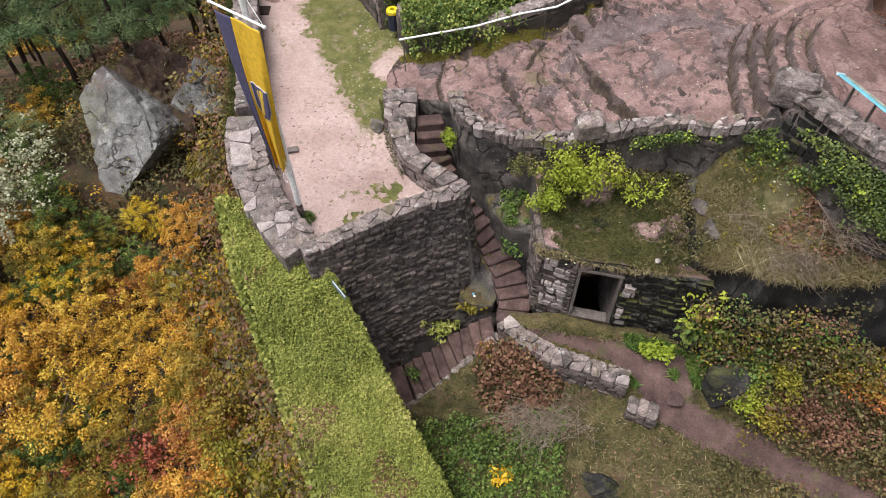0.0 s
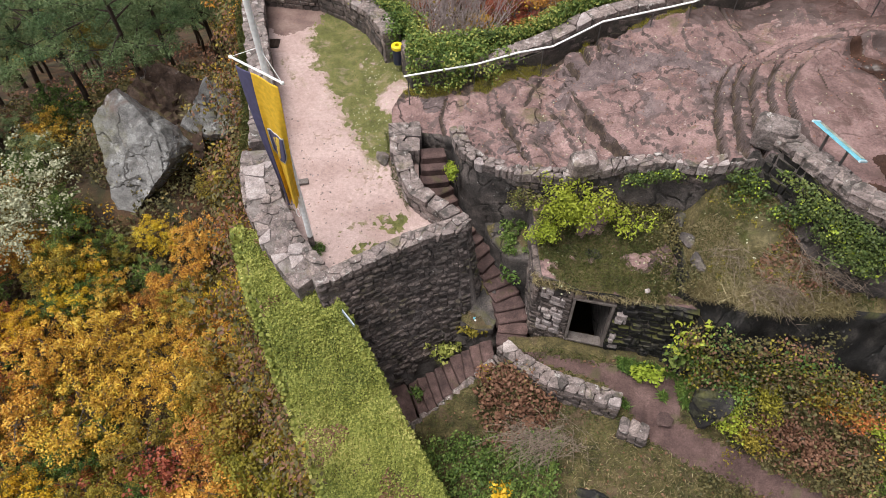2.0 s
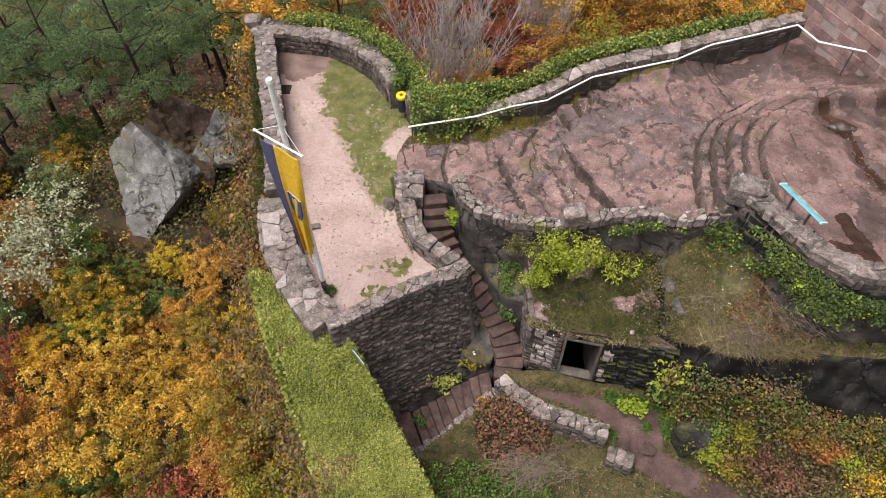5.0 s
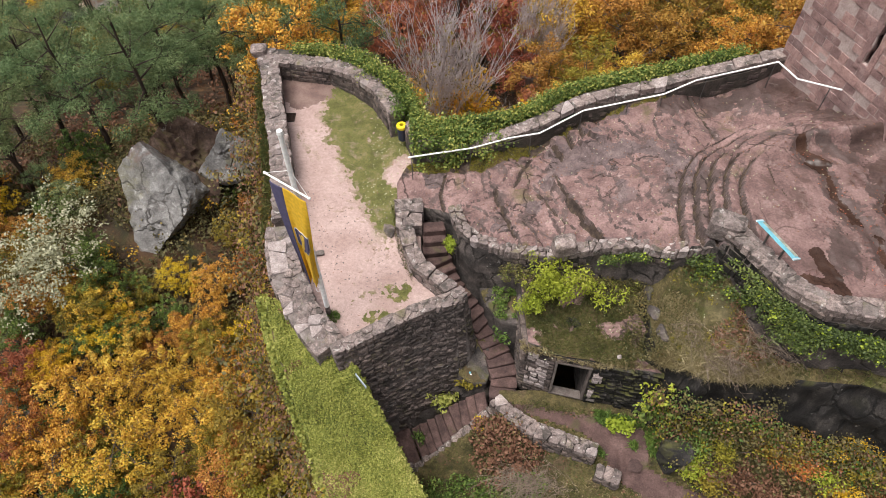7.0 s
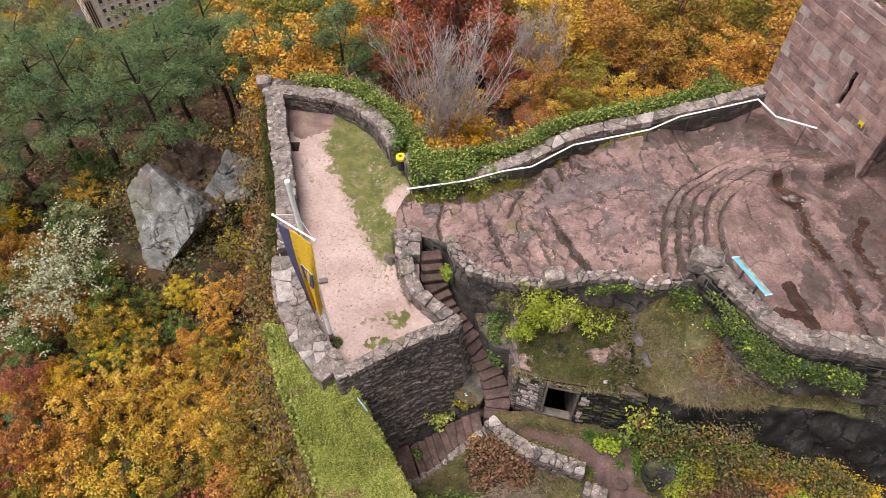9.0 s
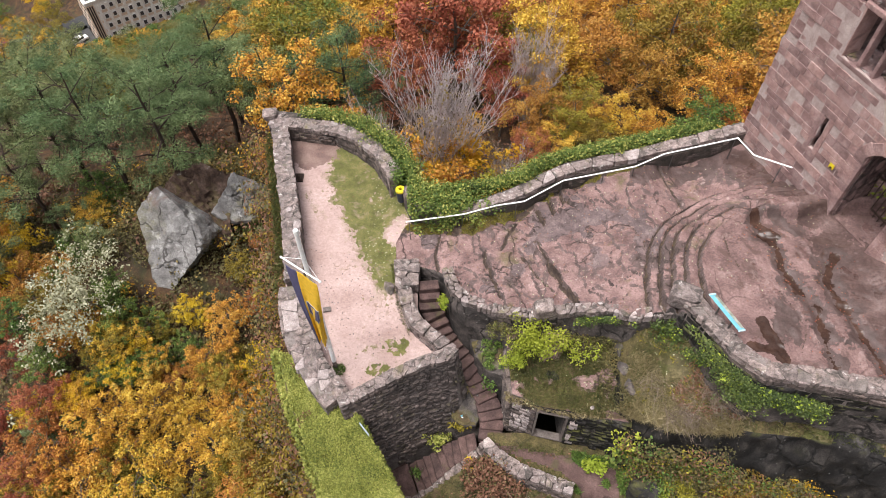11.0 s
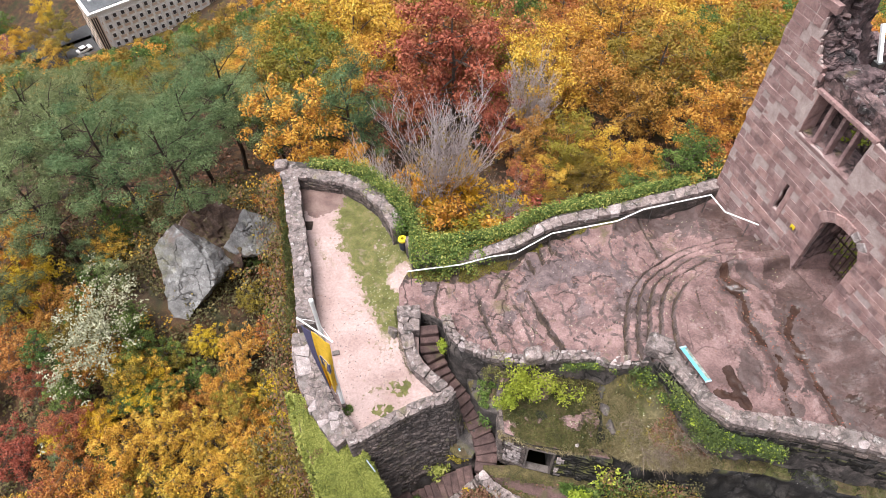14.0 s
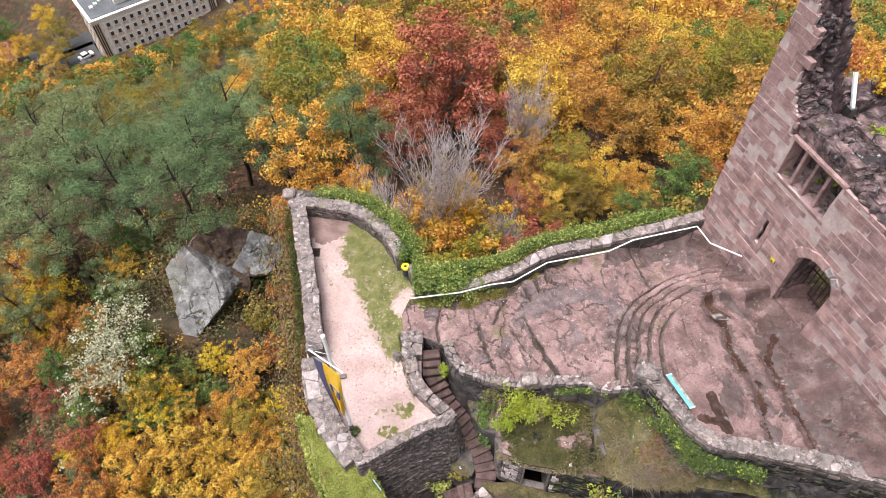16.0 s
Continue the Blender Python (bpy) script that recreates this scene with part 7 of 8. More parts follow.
def ring_bm(profile, sides=24):
    """A turned body from (radius, z) pairs."""
    b = bmesh.new()
    rows = []
    for r, z in profile:
        rows.append([b.verts.new((r * math.cos(2 * math.pi * i / sides), r * math.sin(2 * math.pi * i / sides), z)) for i in range(sides)])
    for a, c in zip(rows, rows[1:]):
        for i in range(sides):
            b.faces.new((a[i], a[(i + 1) % sides], c[(i + 1) % sides], c[i]))
    return b


part("body", ring_bm([(0.005, 0.28), (0.15, 0.28), (0.165, 0.30), (0.185, 0.9), (0.17, 0.91)]), M_NAVY, litter)
part("lid", ring_bm([(0.17, 0.9), (0.205, 0.9), (0.21, 0.93), (0.205, 1.0), (0.17, 1.03), (0.08, 1.03), (0.072, 1.01), (0.072, 0.9)]), M_BINYELLOW, litter, "yellow ring lid")
# Black disc across the mouth: the bin's inner shade as plain colour.
part("liner", ring_bm([(0.004, 0.88), (0.12, 0.88), (0.15, 0.9)]), M_BLACK, litter, "black disc for the shade inside the bin")
bm = bmesh.new()
rod_bm(bm, (0.25, -0.03, -0.2), (0.25, -0.03, 0.98), 0.025, 0.025, 8)
part("post", bm, M_GREYMETAL, litter)
bm = bmesh.new()
box_bm(bm, (0.09, 0.03, 0.7), pose(0.22, -0.03, 0.6), 0.005)
part("bracket", bm, M_BINYELLOW, litter, "yellow post bracket")

# ---------------------------------------------------------------- rail
RAIL = [(-1.82, 16.42, 1.45), (0.46, 16.51, 1.87), (1.72, 16.77, 2.11), (2.79, 16.83, 2.31), (4.35, 17.69, 2.6), (7.08, 18.01, 3.1), (8.22, 18.49, 3.32), (10.98, 18.89, 3.83), (11.33, 17.91, 3.89), (12.35, 17.0, 4.2)]
railing = tagged(empty("handrail", (0, 16.5, 0)), "white tubular handrail on thin grey posts", "handrail")
for a, b in zip(RAIL, RAIL[1:]):
    bm = bmesh.new()
    off = Vector((0, 16.5, 0))
    rod_bm(bm, Vector(a) - off, Vector(b) - off, 0.03, 0.03, 10)
    bmesh.ops.create_icosphere(bm, subdivisions=2, radius=0.031, matrix=Matrix.Translation(Vector(b) - off))
    part("tube", bm, M_WHITE, railing)
for x, y, zt in ((-1.7, 16.43, 1.46), (0.4, 16.51, 1.85), (2.5, 16.81, 2.25), (4.3, 17.66, 2.58), (5.9, 17.87, 2.88), (7.05, 18.0, 3.08), (8.6, 18.54, 3.38), (10.9, 18.87, 3.8), (12.1, 17.2, 4.1)):
    bm = bmesh.new()
    rod_bm(bm, (x, y - 16.5, max(0.0, rock_z(x, y)) - 0.15), (x, y - 16.5, zt), 0.018, 0.018, 8)
    part("post", bm, M_GREYMETAL, railing)

# ---------------------------------------------------------------- bench-like panel table
M_BLUE = plain("light_blue_painted_metal", (0.18, 0.52, 0.64), 0.35)
M_PICT = surface("weathered_printed_panel", [(0.3, (0.12, 0.16, 0.13)), (0.5, (0.30, 0.32, 0.26)), (0.7, (0.55, 0.55, 0.50))], scale=6.0, bump=0.05, rough=0.4)
M_PALEBLUE = plain("pale_blue_edge", (0.50, 0.66, 0.72), 0.4)
board = tagged(empty("viewing_board", (8.62, 10.72, 3.42)), "sloping light blue orientation board on a steel stand", "orientation board")
d = Vector((0.56, -1.16, 0)).normalized()
base = frame_matrix((0, 0, 0), d)
tilt = Matrix.Rotation(radians(-24), 4, 'X')
for name, size, at, mtl in (("plate", (1.42, 0.30, 0.03), (0, 0, 0.86), M_BLUE), ("picture", (1.30, 0.13, 0.012), (0, 0.075, 0.885), M_PICT), ("end_strip", (0.05, 0.31, 0.05), (0.72, 0, 0.86), M_PALEBLUE),
                            ("end_strip", (0.05, 0.31, 0.05), (-0.72, 0, 0.86), M_PALEBLUE), ("leg", (0.05, 0.05, 0.9), (-0.3, 0.02, 0.4), M_GREYMETAL), ("leg", (0.05, 0.05, 0.9), (0.3, 0.02, 0.4), M_GREYMETAL)):
    bm = bmesh.new()
    m = base @ Matrix.Translation(at) if name == "leg" else base @ Matrix.Translation((0, 0, 0.86)) @ tilt @ Matrix.Translation((at[0], at[1], at[2] - 0.86))
    box_bm(bm, size, m, 0.006)
    part(name, bm, mtl, board)

# ---------------------------------------------------------------- drain grate, small plate, sign, bag
grate = tagged(empty("drain_grate", (-6.95, 20.03, 0.03)), "rusty iron drain grate set in the sand", "drain grate")
M_RUST = plain("rusty_iron", (0.07, 0.045, 0.035), 0.7, 0.5, 0.3)
# No hollow here: a flat black plate gives the pit's shade by colour.
bm = bmesh.new()
box_bm(bm, (0.5, 0.5, 0.02), pose(0, 0, -0.02))
part("pit", bm, M_BLACK, grate, "black plate for the shade of the drain pit")
for i in range(9):
    bm = bmesh.new()
    box_bm(bm, (0.5, 0.022, 0.03), pose(0, -0.22 + 0.055 * i, 0.01), 0.004)
    part("bar", bm, M_RUST, grate)
for i in range(5):
    bm = bmesh.new()
    box_bm(bm, (0.022, 0.48, 0.03), pose(-0.22 + 0.11 * i, 0, 0.008), 0.004)
    part("bar", bm, M_RUST, grate)
plate = tagged(empty("ground_plate", (-4.75, 13.15, 0.06)), "small pale concrete plate on the sand", "plate")
bm = bmesh.new()
box_bm(bm, (0.3, 0.2, 0.08), pose(0, 0, 0, 0, 0, 12), 0.01)
part("slab", bm, M_CAPMORTAR, plate)
sign = tagged(empty("tower_sign", tuple(TA + TU * 4.1 + Vector((0, 0, 5.32)))), "small yellow trail sign on the tower wall", "sign")
bm = bmesh.new()
m0 = frame_matrix(-TIN * 0.05, TU)
box_bm(bm, (0.2, 0.02, 0.2), m0, 0.004)
part("board", bm, M_BINYELLOW, sign)
bm = bmesh.new()
box_bm(bm, (0.1, 0.02, 0.05), frame_matrix(-TIN * 0.062 + Vector((0, 0, -0.05)), TU))
part("mark", bm, M_BLACK, sign, "dark unreadable mark")
bag = tagged(empty("litter_bag", (0.5, 10.15, -2.95)), "light blue and white plastic bag lying on the stairs", "plastic bag")
bm = bmesh.new()
bmesh.ops.create_icosphere(bm, subdivisions=3, radius=1.0)
for v in bm.verts:
    k = 1 + 0.25 * fbm(v.co.x, v.co.y, v.co.z, 2.0, 3)
    v.co = Vector((v.co.x * 0.13 * k, v.co.y * 0.13 * k, v.co.z * 0.26 * k))
part("sack", bm, M_BLUE, bag)
bm = bmesh.new()
bmesh.ops.create_icosphere(bm, subdivisions=2, radius=0.09, matrix=Matrix.Translation((0.03, -0.08, 0.12)) @ Matrix.Diagonal((1, 0.6, 1.4, 1)))
part("print", bm, M_WHITE, bag, "white patch of the bag")
tarp = tagged(empty("info_panel", (-2.86, 8.42, -0.05)), "narrow grey-blue sheet metal panel on the bastion", "panel")
bm = bmesh.new()
box_bm(bm, (0.55, 0.03, 0.18), frame_matrix((0, 0, 0), (0.42, -0.48, -0.1)), 0.005)
part("sheet", bm, plain("grey_blue_sheet_metal", (0.34, 0.40, 0.47), 0.4, 0.3), tarp)

# gate bars, tower post and railing
gate = tagged(empty("iron_gate", tuple(TA + TU * 5.85 + TIN * 1.3 + Vector((0, 0, 3.7)))), "black iron bar gate in the arch", "gate")
for i in range(9):
    s = -0.84 + 0.21 * i
    bm = bmesh.new()
    p = TU * s
    rod_bm(bm, p, p + Vector((0, 0, arch_top(5.85 + s) - 3.75)), 0.018, 0.018, 6)
    part("bar", bm, M_RUST, gate)
for z in (0.25, 1.5, 2.6):
    bm = bmesh.new()
    box_bm(bm, (1.78, 0.05, 0.05), frame_matrix((0, 0, z), TU), 0.004)
    part("cross_bar", bm, M_RUST, gate)
mark = tagged(empty("white_post", (15.32, 19.89, 9.95)), "leaning white square post on top of the ruined tower", "post")
bm = bmesh.new()
box_bm(bm, (0.13, 0.13, 1.35), pose(0, 0, 0, -40, 0, 4) @ Matrix.Translation((0, 0, 0.62)), 0.01)
part("shaft", bm, M_WHITE, mark)
bm = bmesh.new()
box_bm(bm, (0.3, 0.3, 1.4), pose(0, 0, -0.7, 0, 0, 20), 0.03)
part("foot", bm, M_GREYMETAL, mark)
safety = tagged(empty("safety_rail", (16.2, 18.0, 9.1)), "dark bent steel safety rail on the tower", "railing")
bm = bmesh.new()
rod_bm(bm, (-0.6, 0.3, 1.0), (2.2, -1.2, 1.1), 0.03, 0.03, 8)
part("rail", bm, M_GREYMETAL, safety)
bm = bmesh.new()
rod_bm(bm, (-0.6, 0.3, 0.5), (2.2, -1.2, 0.6), 0.02, 0.02, 8)
part("rail", bm, M_GREYMETAL, safety)
for k in (0.0, 0.5, 1.0):
    bm = bmesh.new()
    q = Vector((-0.6, 0.3, 0)).lerp(Vector((2.2, -1.2, 0.1)), k)
    rod_bm(bm, q + Vector((0, 0, -0.5)), q + Vector((0, 0, 1.0)), 0.025, 0.025, 8)
    part("post", bm, M_GREYMETAL, safety)

# ---------------------------------------------------------------- town building below the wood
M_PLASTER = surface("warm_white_render", [(0.3, (0.80, 0.77, 0.73)), (0.7, (0.90, 0.88, 0.85))], scale=0.3, bump=0.1, grit=0.1)
M_OCHRE = surface("ochre_brick_band", [(0.3, (0.68, 0.54, 0.42)), (0.7, (0.78, 0.64, 0.52))], scale=0.4, bump=0.1, grit=0.1)
M_ROOF = surface("dark_flat_roof_felt", [(0.3, (0.075, 0.08, 0.085)), (0.7, (0.14, 0.145, 0.15))], scale=0.3, bump=0.1)
M_PANE = plain("dark_window_glass", (0.07, 0.065, 0.07), 0.15)
M_ASPHALT = surface("wet_asphalt", [(0.3, (0.045, 0.045, 0.047)), (0.7, (0.085, 0.083, 0.082))], scale=0.3, bump=0.2)
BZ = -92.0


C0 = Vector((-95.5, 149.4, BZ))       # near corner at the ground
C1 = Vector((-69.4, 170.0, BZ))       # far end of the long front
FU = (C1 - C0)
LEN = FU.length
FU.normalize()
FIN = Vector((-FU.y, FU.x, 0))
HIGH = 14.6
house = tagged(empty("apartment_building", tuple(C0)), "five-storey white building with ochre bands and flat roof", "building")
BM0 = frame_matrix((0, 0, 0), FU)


def hbox(name, x0, x1, y0, y1, z0, z1, mtl, parent=None, label=""):
    b = bmesh.new()
    box_bm(b, (x1 - x0, y1 - y0, z1 - z0), BM0 @ Matrix.Translation(((x0 + x1) / 2, (y0 + y1) / 2, (z0 + z1) / 2)))
    return part(name, b, mtl, parent or house, label)


DEEP = 12.5
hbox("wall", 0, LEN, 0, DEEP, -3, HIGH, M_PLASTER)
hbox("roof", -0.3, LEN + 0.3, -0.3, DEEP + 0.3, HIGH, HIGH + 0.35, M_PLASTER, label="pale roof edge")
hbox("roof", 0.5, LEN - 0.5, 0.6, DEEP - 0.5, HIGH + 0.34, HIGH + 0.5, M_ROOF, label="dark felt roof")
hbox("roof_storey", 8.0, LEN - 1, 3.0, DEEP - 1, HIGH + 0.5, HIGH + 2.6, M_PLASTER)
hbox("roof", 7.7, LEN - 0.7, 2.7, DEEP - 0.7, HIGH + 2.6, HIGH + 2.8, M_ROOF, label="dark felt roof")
for i in range(4):
    hbox("skylight", 2.0 + 1.4 * i, 2.9 + 1.4 * i, 5 + i, 6 + i, HIGH + 0.5, HIGH + 0.9, M_WHITE)
BAYS = 13
for fl in range(5):
    z0 = 1.2 + 2.65 * fl
    hbox("band", 2.2, LEN - 2.4, -0.06, 0.02, z0 - 0.75, z0 - 0.1, M_OCHRE if fl else M_PLASTER)
    for i in range(BAYS):
        x = 2.8 + (LEN - 5.6) * (i + 0.5) / BAYS
        w = hbox("window", x - 0.56, x + 0.56, -0.10, 0.05, z0, z0 + 1.35, M_WHITE)
        hbox("pane", x - 0.42, x + 0.42, -0.13, -0.05, z0 + 0.14, z0 + 1.2, M_PANE, w)
for i in range(BAYS + 1):
    x = 2.8 + (LEN - 5.6) * i / BAYS
    hbox("pilaster", x - 0.3, x + 0.3, -0.24, 0.02, 0.2, HIGH - 1.2, M_PLASTER)
for e in (0.9, LEN - 1.3):
    for k in range(3):
        hbox("stair_window", e - 0.75 + 0.55 * k, e - 0.4 + 0.55 * k, -0.12, 0.03, 1.5, HIGH - 1.0, M_PANE)
    hbox("band", e - 1.0, e + 1.0, -0.05, 0.02, 0, HIGH - 0.6, M_OCHRE)
for fl in range(5):
    for i in range(4):
        yy = 1.6 + 3.0 * i
        hbox("window", -0.09, 0.05, yy, yy + 1.2, 1.2 + 2.65 * fl, 2.5 + 2.65 * fl, M_PANE)
hbox("band", -0.05, 0.02, 0.4, DEEP - 0.4, 0, HIGH - 0.6, M_OCHRE)
hbox("entrance_wing", 7, LEN - 3, -2.4, -0.28, -3, 3.0, M_PLASTER)
hbox("awning", LEN * 0.62, LEN * 0.78, -4.6, -2.2, 2.9, 3.3, M_WHITE)
for i in range(6):
    hbox("arched_window", 8.2 + 2.2 * i, 9.4 + 2.2 * i, -2.48, -2.3, 0.2, 2.3, M_PANE)
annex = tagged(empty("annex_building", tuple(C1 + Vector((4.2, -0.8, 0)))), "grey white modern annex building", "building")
for x0, x1, z1 in ((0, 8, 9.0), (9, 20, 12.0)):
    w = hbox("wall", x0, x1, 0, 12, -3, z1, M_WHITE, annex)
    for fl in range(3):
        hbox("window_strip", x0 + 1, x1 - 2.5, -0.06, 0.05, 1 + 3 * fl, 2.4 + 3 * fl, M_PANE, annex)
    hbox("roof", x0 - 0.2, x1 + 0.2, -0.2, 12.2, z1, z1 + 0.3, M_ROOF, annex)
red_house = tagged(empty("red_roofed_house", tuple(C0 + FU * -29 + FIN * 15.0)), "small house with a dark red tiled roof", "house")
hbox("wall", 0, 9, 0, 8, -3, 4, M_PLASTER, red_house)
b = bmesh.new()
vv = [b.verts.new(BM0 @ Vector(q)) for q in ((-0.5, -0.5, 4), (9.5, -0.5, 4), (9.5, 8.5, 4), (-0.5, 8.5, 4), (-0.5, 4, 7.2), (9.5, 4, 7.2))]
for q in ((0, 1, 5, 4), (2, 3, 4, 5), (0, 4, 3), (1, 2, 5), (3, 2, 1, 0)):
    b.faces.new([vv[i] for i in q])
part("roof", b, plain("dark_red_tiles", (0.16, 0.035, 0.035), 0.7), red_house, "dark red tiled roof")
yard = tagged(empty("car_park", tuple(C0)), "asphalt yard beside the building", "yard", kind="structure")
hbox("paving", -15, -0.3, -6, 16, -3.2, -0.1, M_ASPHALT, yard)
hbox("paving", -15, LEN + 26, -9, -0.3, -3.2, -0.12, M_ASPHALT, yard)
hbox("kerb", -15, -0.5, -6.2, -6.0, -0.5, 0.15, M_PLASTER, yard)


def car(x, y, turn, paint, label):
    """A parked car seen from far above."""
    ob = tagged(empty("car"), label, "car", "cars in the yard")
    ob.matrix_basis = Matrix.Translation(C0) @ BM0 @ Matrix.Translation((x, y, -0.1)) @ Matrix.Rotation(turn, 4, 'Z')
    for name, size, at, mtl in (("body", (4.2, 1.75, 0.7), (0, 0, 0.65), paint), ("cabin", (2.3, 1.55, 0.55), (-0.2, 0, 1.25), M_PANE), ("roof", (1.5, 1.45, 0.06), (-0.25, 0, 1.55), paint)):
        b = bmesh.new()
        box_bm(b, size, Matrix.Translation(at), 0.12 if name == "body" else 0.02)
        part(name, b, mtl, ob)
    for sx in (-1.3, 1.3):
        for sy in (-0.85, 0.85):
            b = bmesh.new()
            rod_bm(b, (sx, sy - 0.1, 0.32), (sx, sy + 0.1, 0.32), 0.32, 0.32, 12)
            part("wheel", b, M_BLACK, ob)


car(-4.5, 3.0, 0.3, M_NAVY, "dark blue car parked beside the building")
car(-5.5, 6.0, 0.3, M_GREYMETAL, "grey car parked beside the building")
car(-8.5, 2.0, 0.4, M_WHITE, "white car parked in the yard")
car(-4.0, 9.5, 0.2, M_WHITE, "white car parked near the building wall")
for x, y, c, s in ((7.5, -3.5, "gold", 0.55), (-1.5, -6.5, "green", 0.5), (14, -7.5, "olive", 0.6), (-9, 9, "olive", 0.75), (-13, 4, "yellow", 0.8), (-12, 14, "olive", 0.8), (-18, -4, "green", 0.8), (22, -10, "olive", 0.9), (-6, 17, "olive", 0.8), (-22, 10, "yellow", 0.9),
                     (-17, 18, "gold", 0.7), (LEN + 10, -12, "olive", 0.6), (LEN + 1, -12, "olive", 0.5), (-24, 20, "olive", 0.9), (-20, 26, "green", 0.9), (-8, 26, "gold", 0.8), (-30, 4, "olive", 0.9), (-33, -6, "green", 0.9), (-24, -8, "yellow", 0.8), (-14, -9, "olive", 0.8), (30, -12, "olive", 0.9), (36, -11, "yellow", 0.9), (-30, 14, "gold", 0.9), (-36, 22, "olive", 1.0), (16, -13, "green", 0.7), (4, -11, "olive", 0.6)):
    q = C0 + BM0 @ Vector((x, y, 0))
    ob = place(frng.choice(FAR), q.x, q.y, s, frng.uniform(0, 6), z=BZ - 0.5, group="trees by the building")
    dress(ob, COLOURS[c][0])
    ob["label"] = COLOURS[c][1].replace("on the wooded slope", "beside the building")

hbox("paving", -40, LEN + 40, DEEP + 2, DEEP + 9, -3.2, -0.1, M_ASPHALT, yard)
brng = random.Random(61)
far_tips = {"olive": [], "green": [], "gold": []}
for k in range(520):
    x, far = (brng.uniform(-34, LEN + 40), brng.uniform(7, 64)) if k < 290 else (brng.uniform(-90, -17), brng.uniform(-80, 55))
    if (far < 16 and -6 < x < LEN - 2 and brng.random() < 0.6) or (-26 < far < -12 and -32 < x < -17):
        continue
    q = C0 + BM0 @ Vector((x, -far, 0))
    tall = (min(7.0, 0.085 * far + 1.0) if k < 290 else 6.5) * brng.uniform(0.7, 1.1)
    wide = tall * 0.42
    kind = brng.choice(("olive", "green", "olive", "gold", "green", "olive"))
    base = max(ground_z(q.x, q.y), BZ - 1)
    for _ in range(22):
        up = brng.uniform(0.15, 1.0)
        a, r = brng.uniform(0, 6.28), wide * math.sin(math.pi * min(0.95, max(0.15, up))) ** 0.5 * brng.uniform(0.3, 1.0)
        far_tips[kind].append((q.x + math.cos(a) * r, q.y + math.sin(a) * r, base + tall * up))
for kind, mtl, lab in (("olive", L_OLIVE, "olive yellow wood on the slope before the town"), ("green", L_GREEN, "green wood on the slope before the town"), ("gold", L_YELLOW, "golden wood on the slope before the town")):
    c, n = clumps(far_tips[kind], 26, 0.85, 0.7)
    tagged(new("far_wood", leaf_data("far_wood", c, n, 0.42 * NP.uniform(0.6, 1.25, len(c)), mtl)), lab, "wood", kind="stuff")
for _ in range(46):
    x, y = brng.uniform(-50, LEN + 30), brng.uniform(-14, 62)
    if -14 < x < LEN + 24 and y > -5 and y < DEEP + 10 or DEEP + 1 < y < DEEP + 10:
        continue
    q = C0 + BM0 @ Vector((x, y, 0))
    c = brng.choice(("olive", "green", "yellow", "olive", "green"))
    ob = place(brng.choice(FAR), q.x, q.y, brng.uniform(0.55, 0.85), brng.uniform(0, 6), z=BZ - 0.5, group="trees by the building")
    dress(ob, COLOURS[c][0])
    ob["label"] = COLOURS[c][1].replace("on the wooded slope", "beside the building")

for x, y, z, s, k in ((4.7, 10.35, 0.2, (0.42, 0.16, 0.12), 21), (5.0, 10.05, 0.16, (0.3, 0.18, 0.10), 22), (2.6, 10.1, 0.16, (0.22, 0.26, 0.12), 23), (4.35, 10.15, 0.16, (0.16, 0.13, 0.08), 24), (3.6, 10.2, 0.16, (0.2, 0.12, 0.08), 25), (5.15, 10.4, 0.16, (0.2, 0.14, 0.1), 26), (3.1, 10.35, 0.17, (0.14, 0.1, 0.08), 27)):
    boulder("boulder", "flat pinkish rock showing through the vault turf", (x, y, z), s, k, M_ROCK, 0.3 * k, None, 3)

# ---------------------------------------------------------------- plants about the castle
def shrub(name, label, centre, spread, stems, per, size, material, seed, rise=1.0, clump=0.22):
    """A shrub: thin stems from one foot, leaf clumps at their ends."""
    r = random.Random(seed)
    ob = tagged(empty(name, centre), label, "shrub")
    rods, tips = [], []
    for _ in range(stems):
        a = Vector((r.uniform(-0.08, 0.08), r.uniform(-0.08, 0.08), -0.15))
        e = Vector((r.gauss(0, 0.55) * spread[0], r.gauss(0, 0.55) * spread[1], rise * r.uniform(0.35, 1.0)))
        m = a.lerp(e, 0.5) + Vector((0, 0, 0.12))
        rods += [(a, m, 0.02, 0.013), (m, e, 0.013, 0.005)]
        tips += [e, m.lerp(e, 0.55) + Vector((r.uniform(-0.15, 0.15), r.uniform(-0.15, 0.15), 0.05))]
    w = new("stem", wood_data("stem", rods, M_BARK, 4))
    w.parent = ob
    c, n = clumps(tips, per, clump, 0.6)
    cr = new("foliage", leaf_data("foliage", c, n, size * NP.uniform(0.6, 1.25, len(c)), material))
    cr.parent = ob
    return ob


shrub("shrub", "bright lime green shrub growing on the vault roof", (3.1, 11.35, 0.35), (0.95, 0.55), 46, 42, 0.085, L_LIME, 1, 1.35, 0.26)
shrub("shrub", "lime green shoots at the edge of the vault", (2.35, 10.9, 0.2), (0.35, 0.4), 14, 34, 0.08, L_LIME, 2, 0.7, 0.22)
shrub("shrub", "small yellow green shrub on the vault", (4.75, 11.1, 0.3), (0.55, 0.3), 12, 16, 0.085, L_LIME, 3, 0.6, 0.2)
shrub("shrub", "green sapling beside the black rock", (6.35, 8.3, -2.3), (0.7, 0.45), 20, 12, 0.15, L_GREEN, 4, 1.7, 0.25)
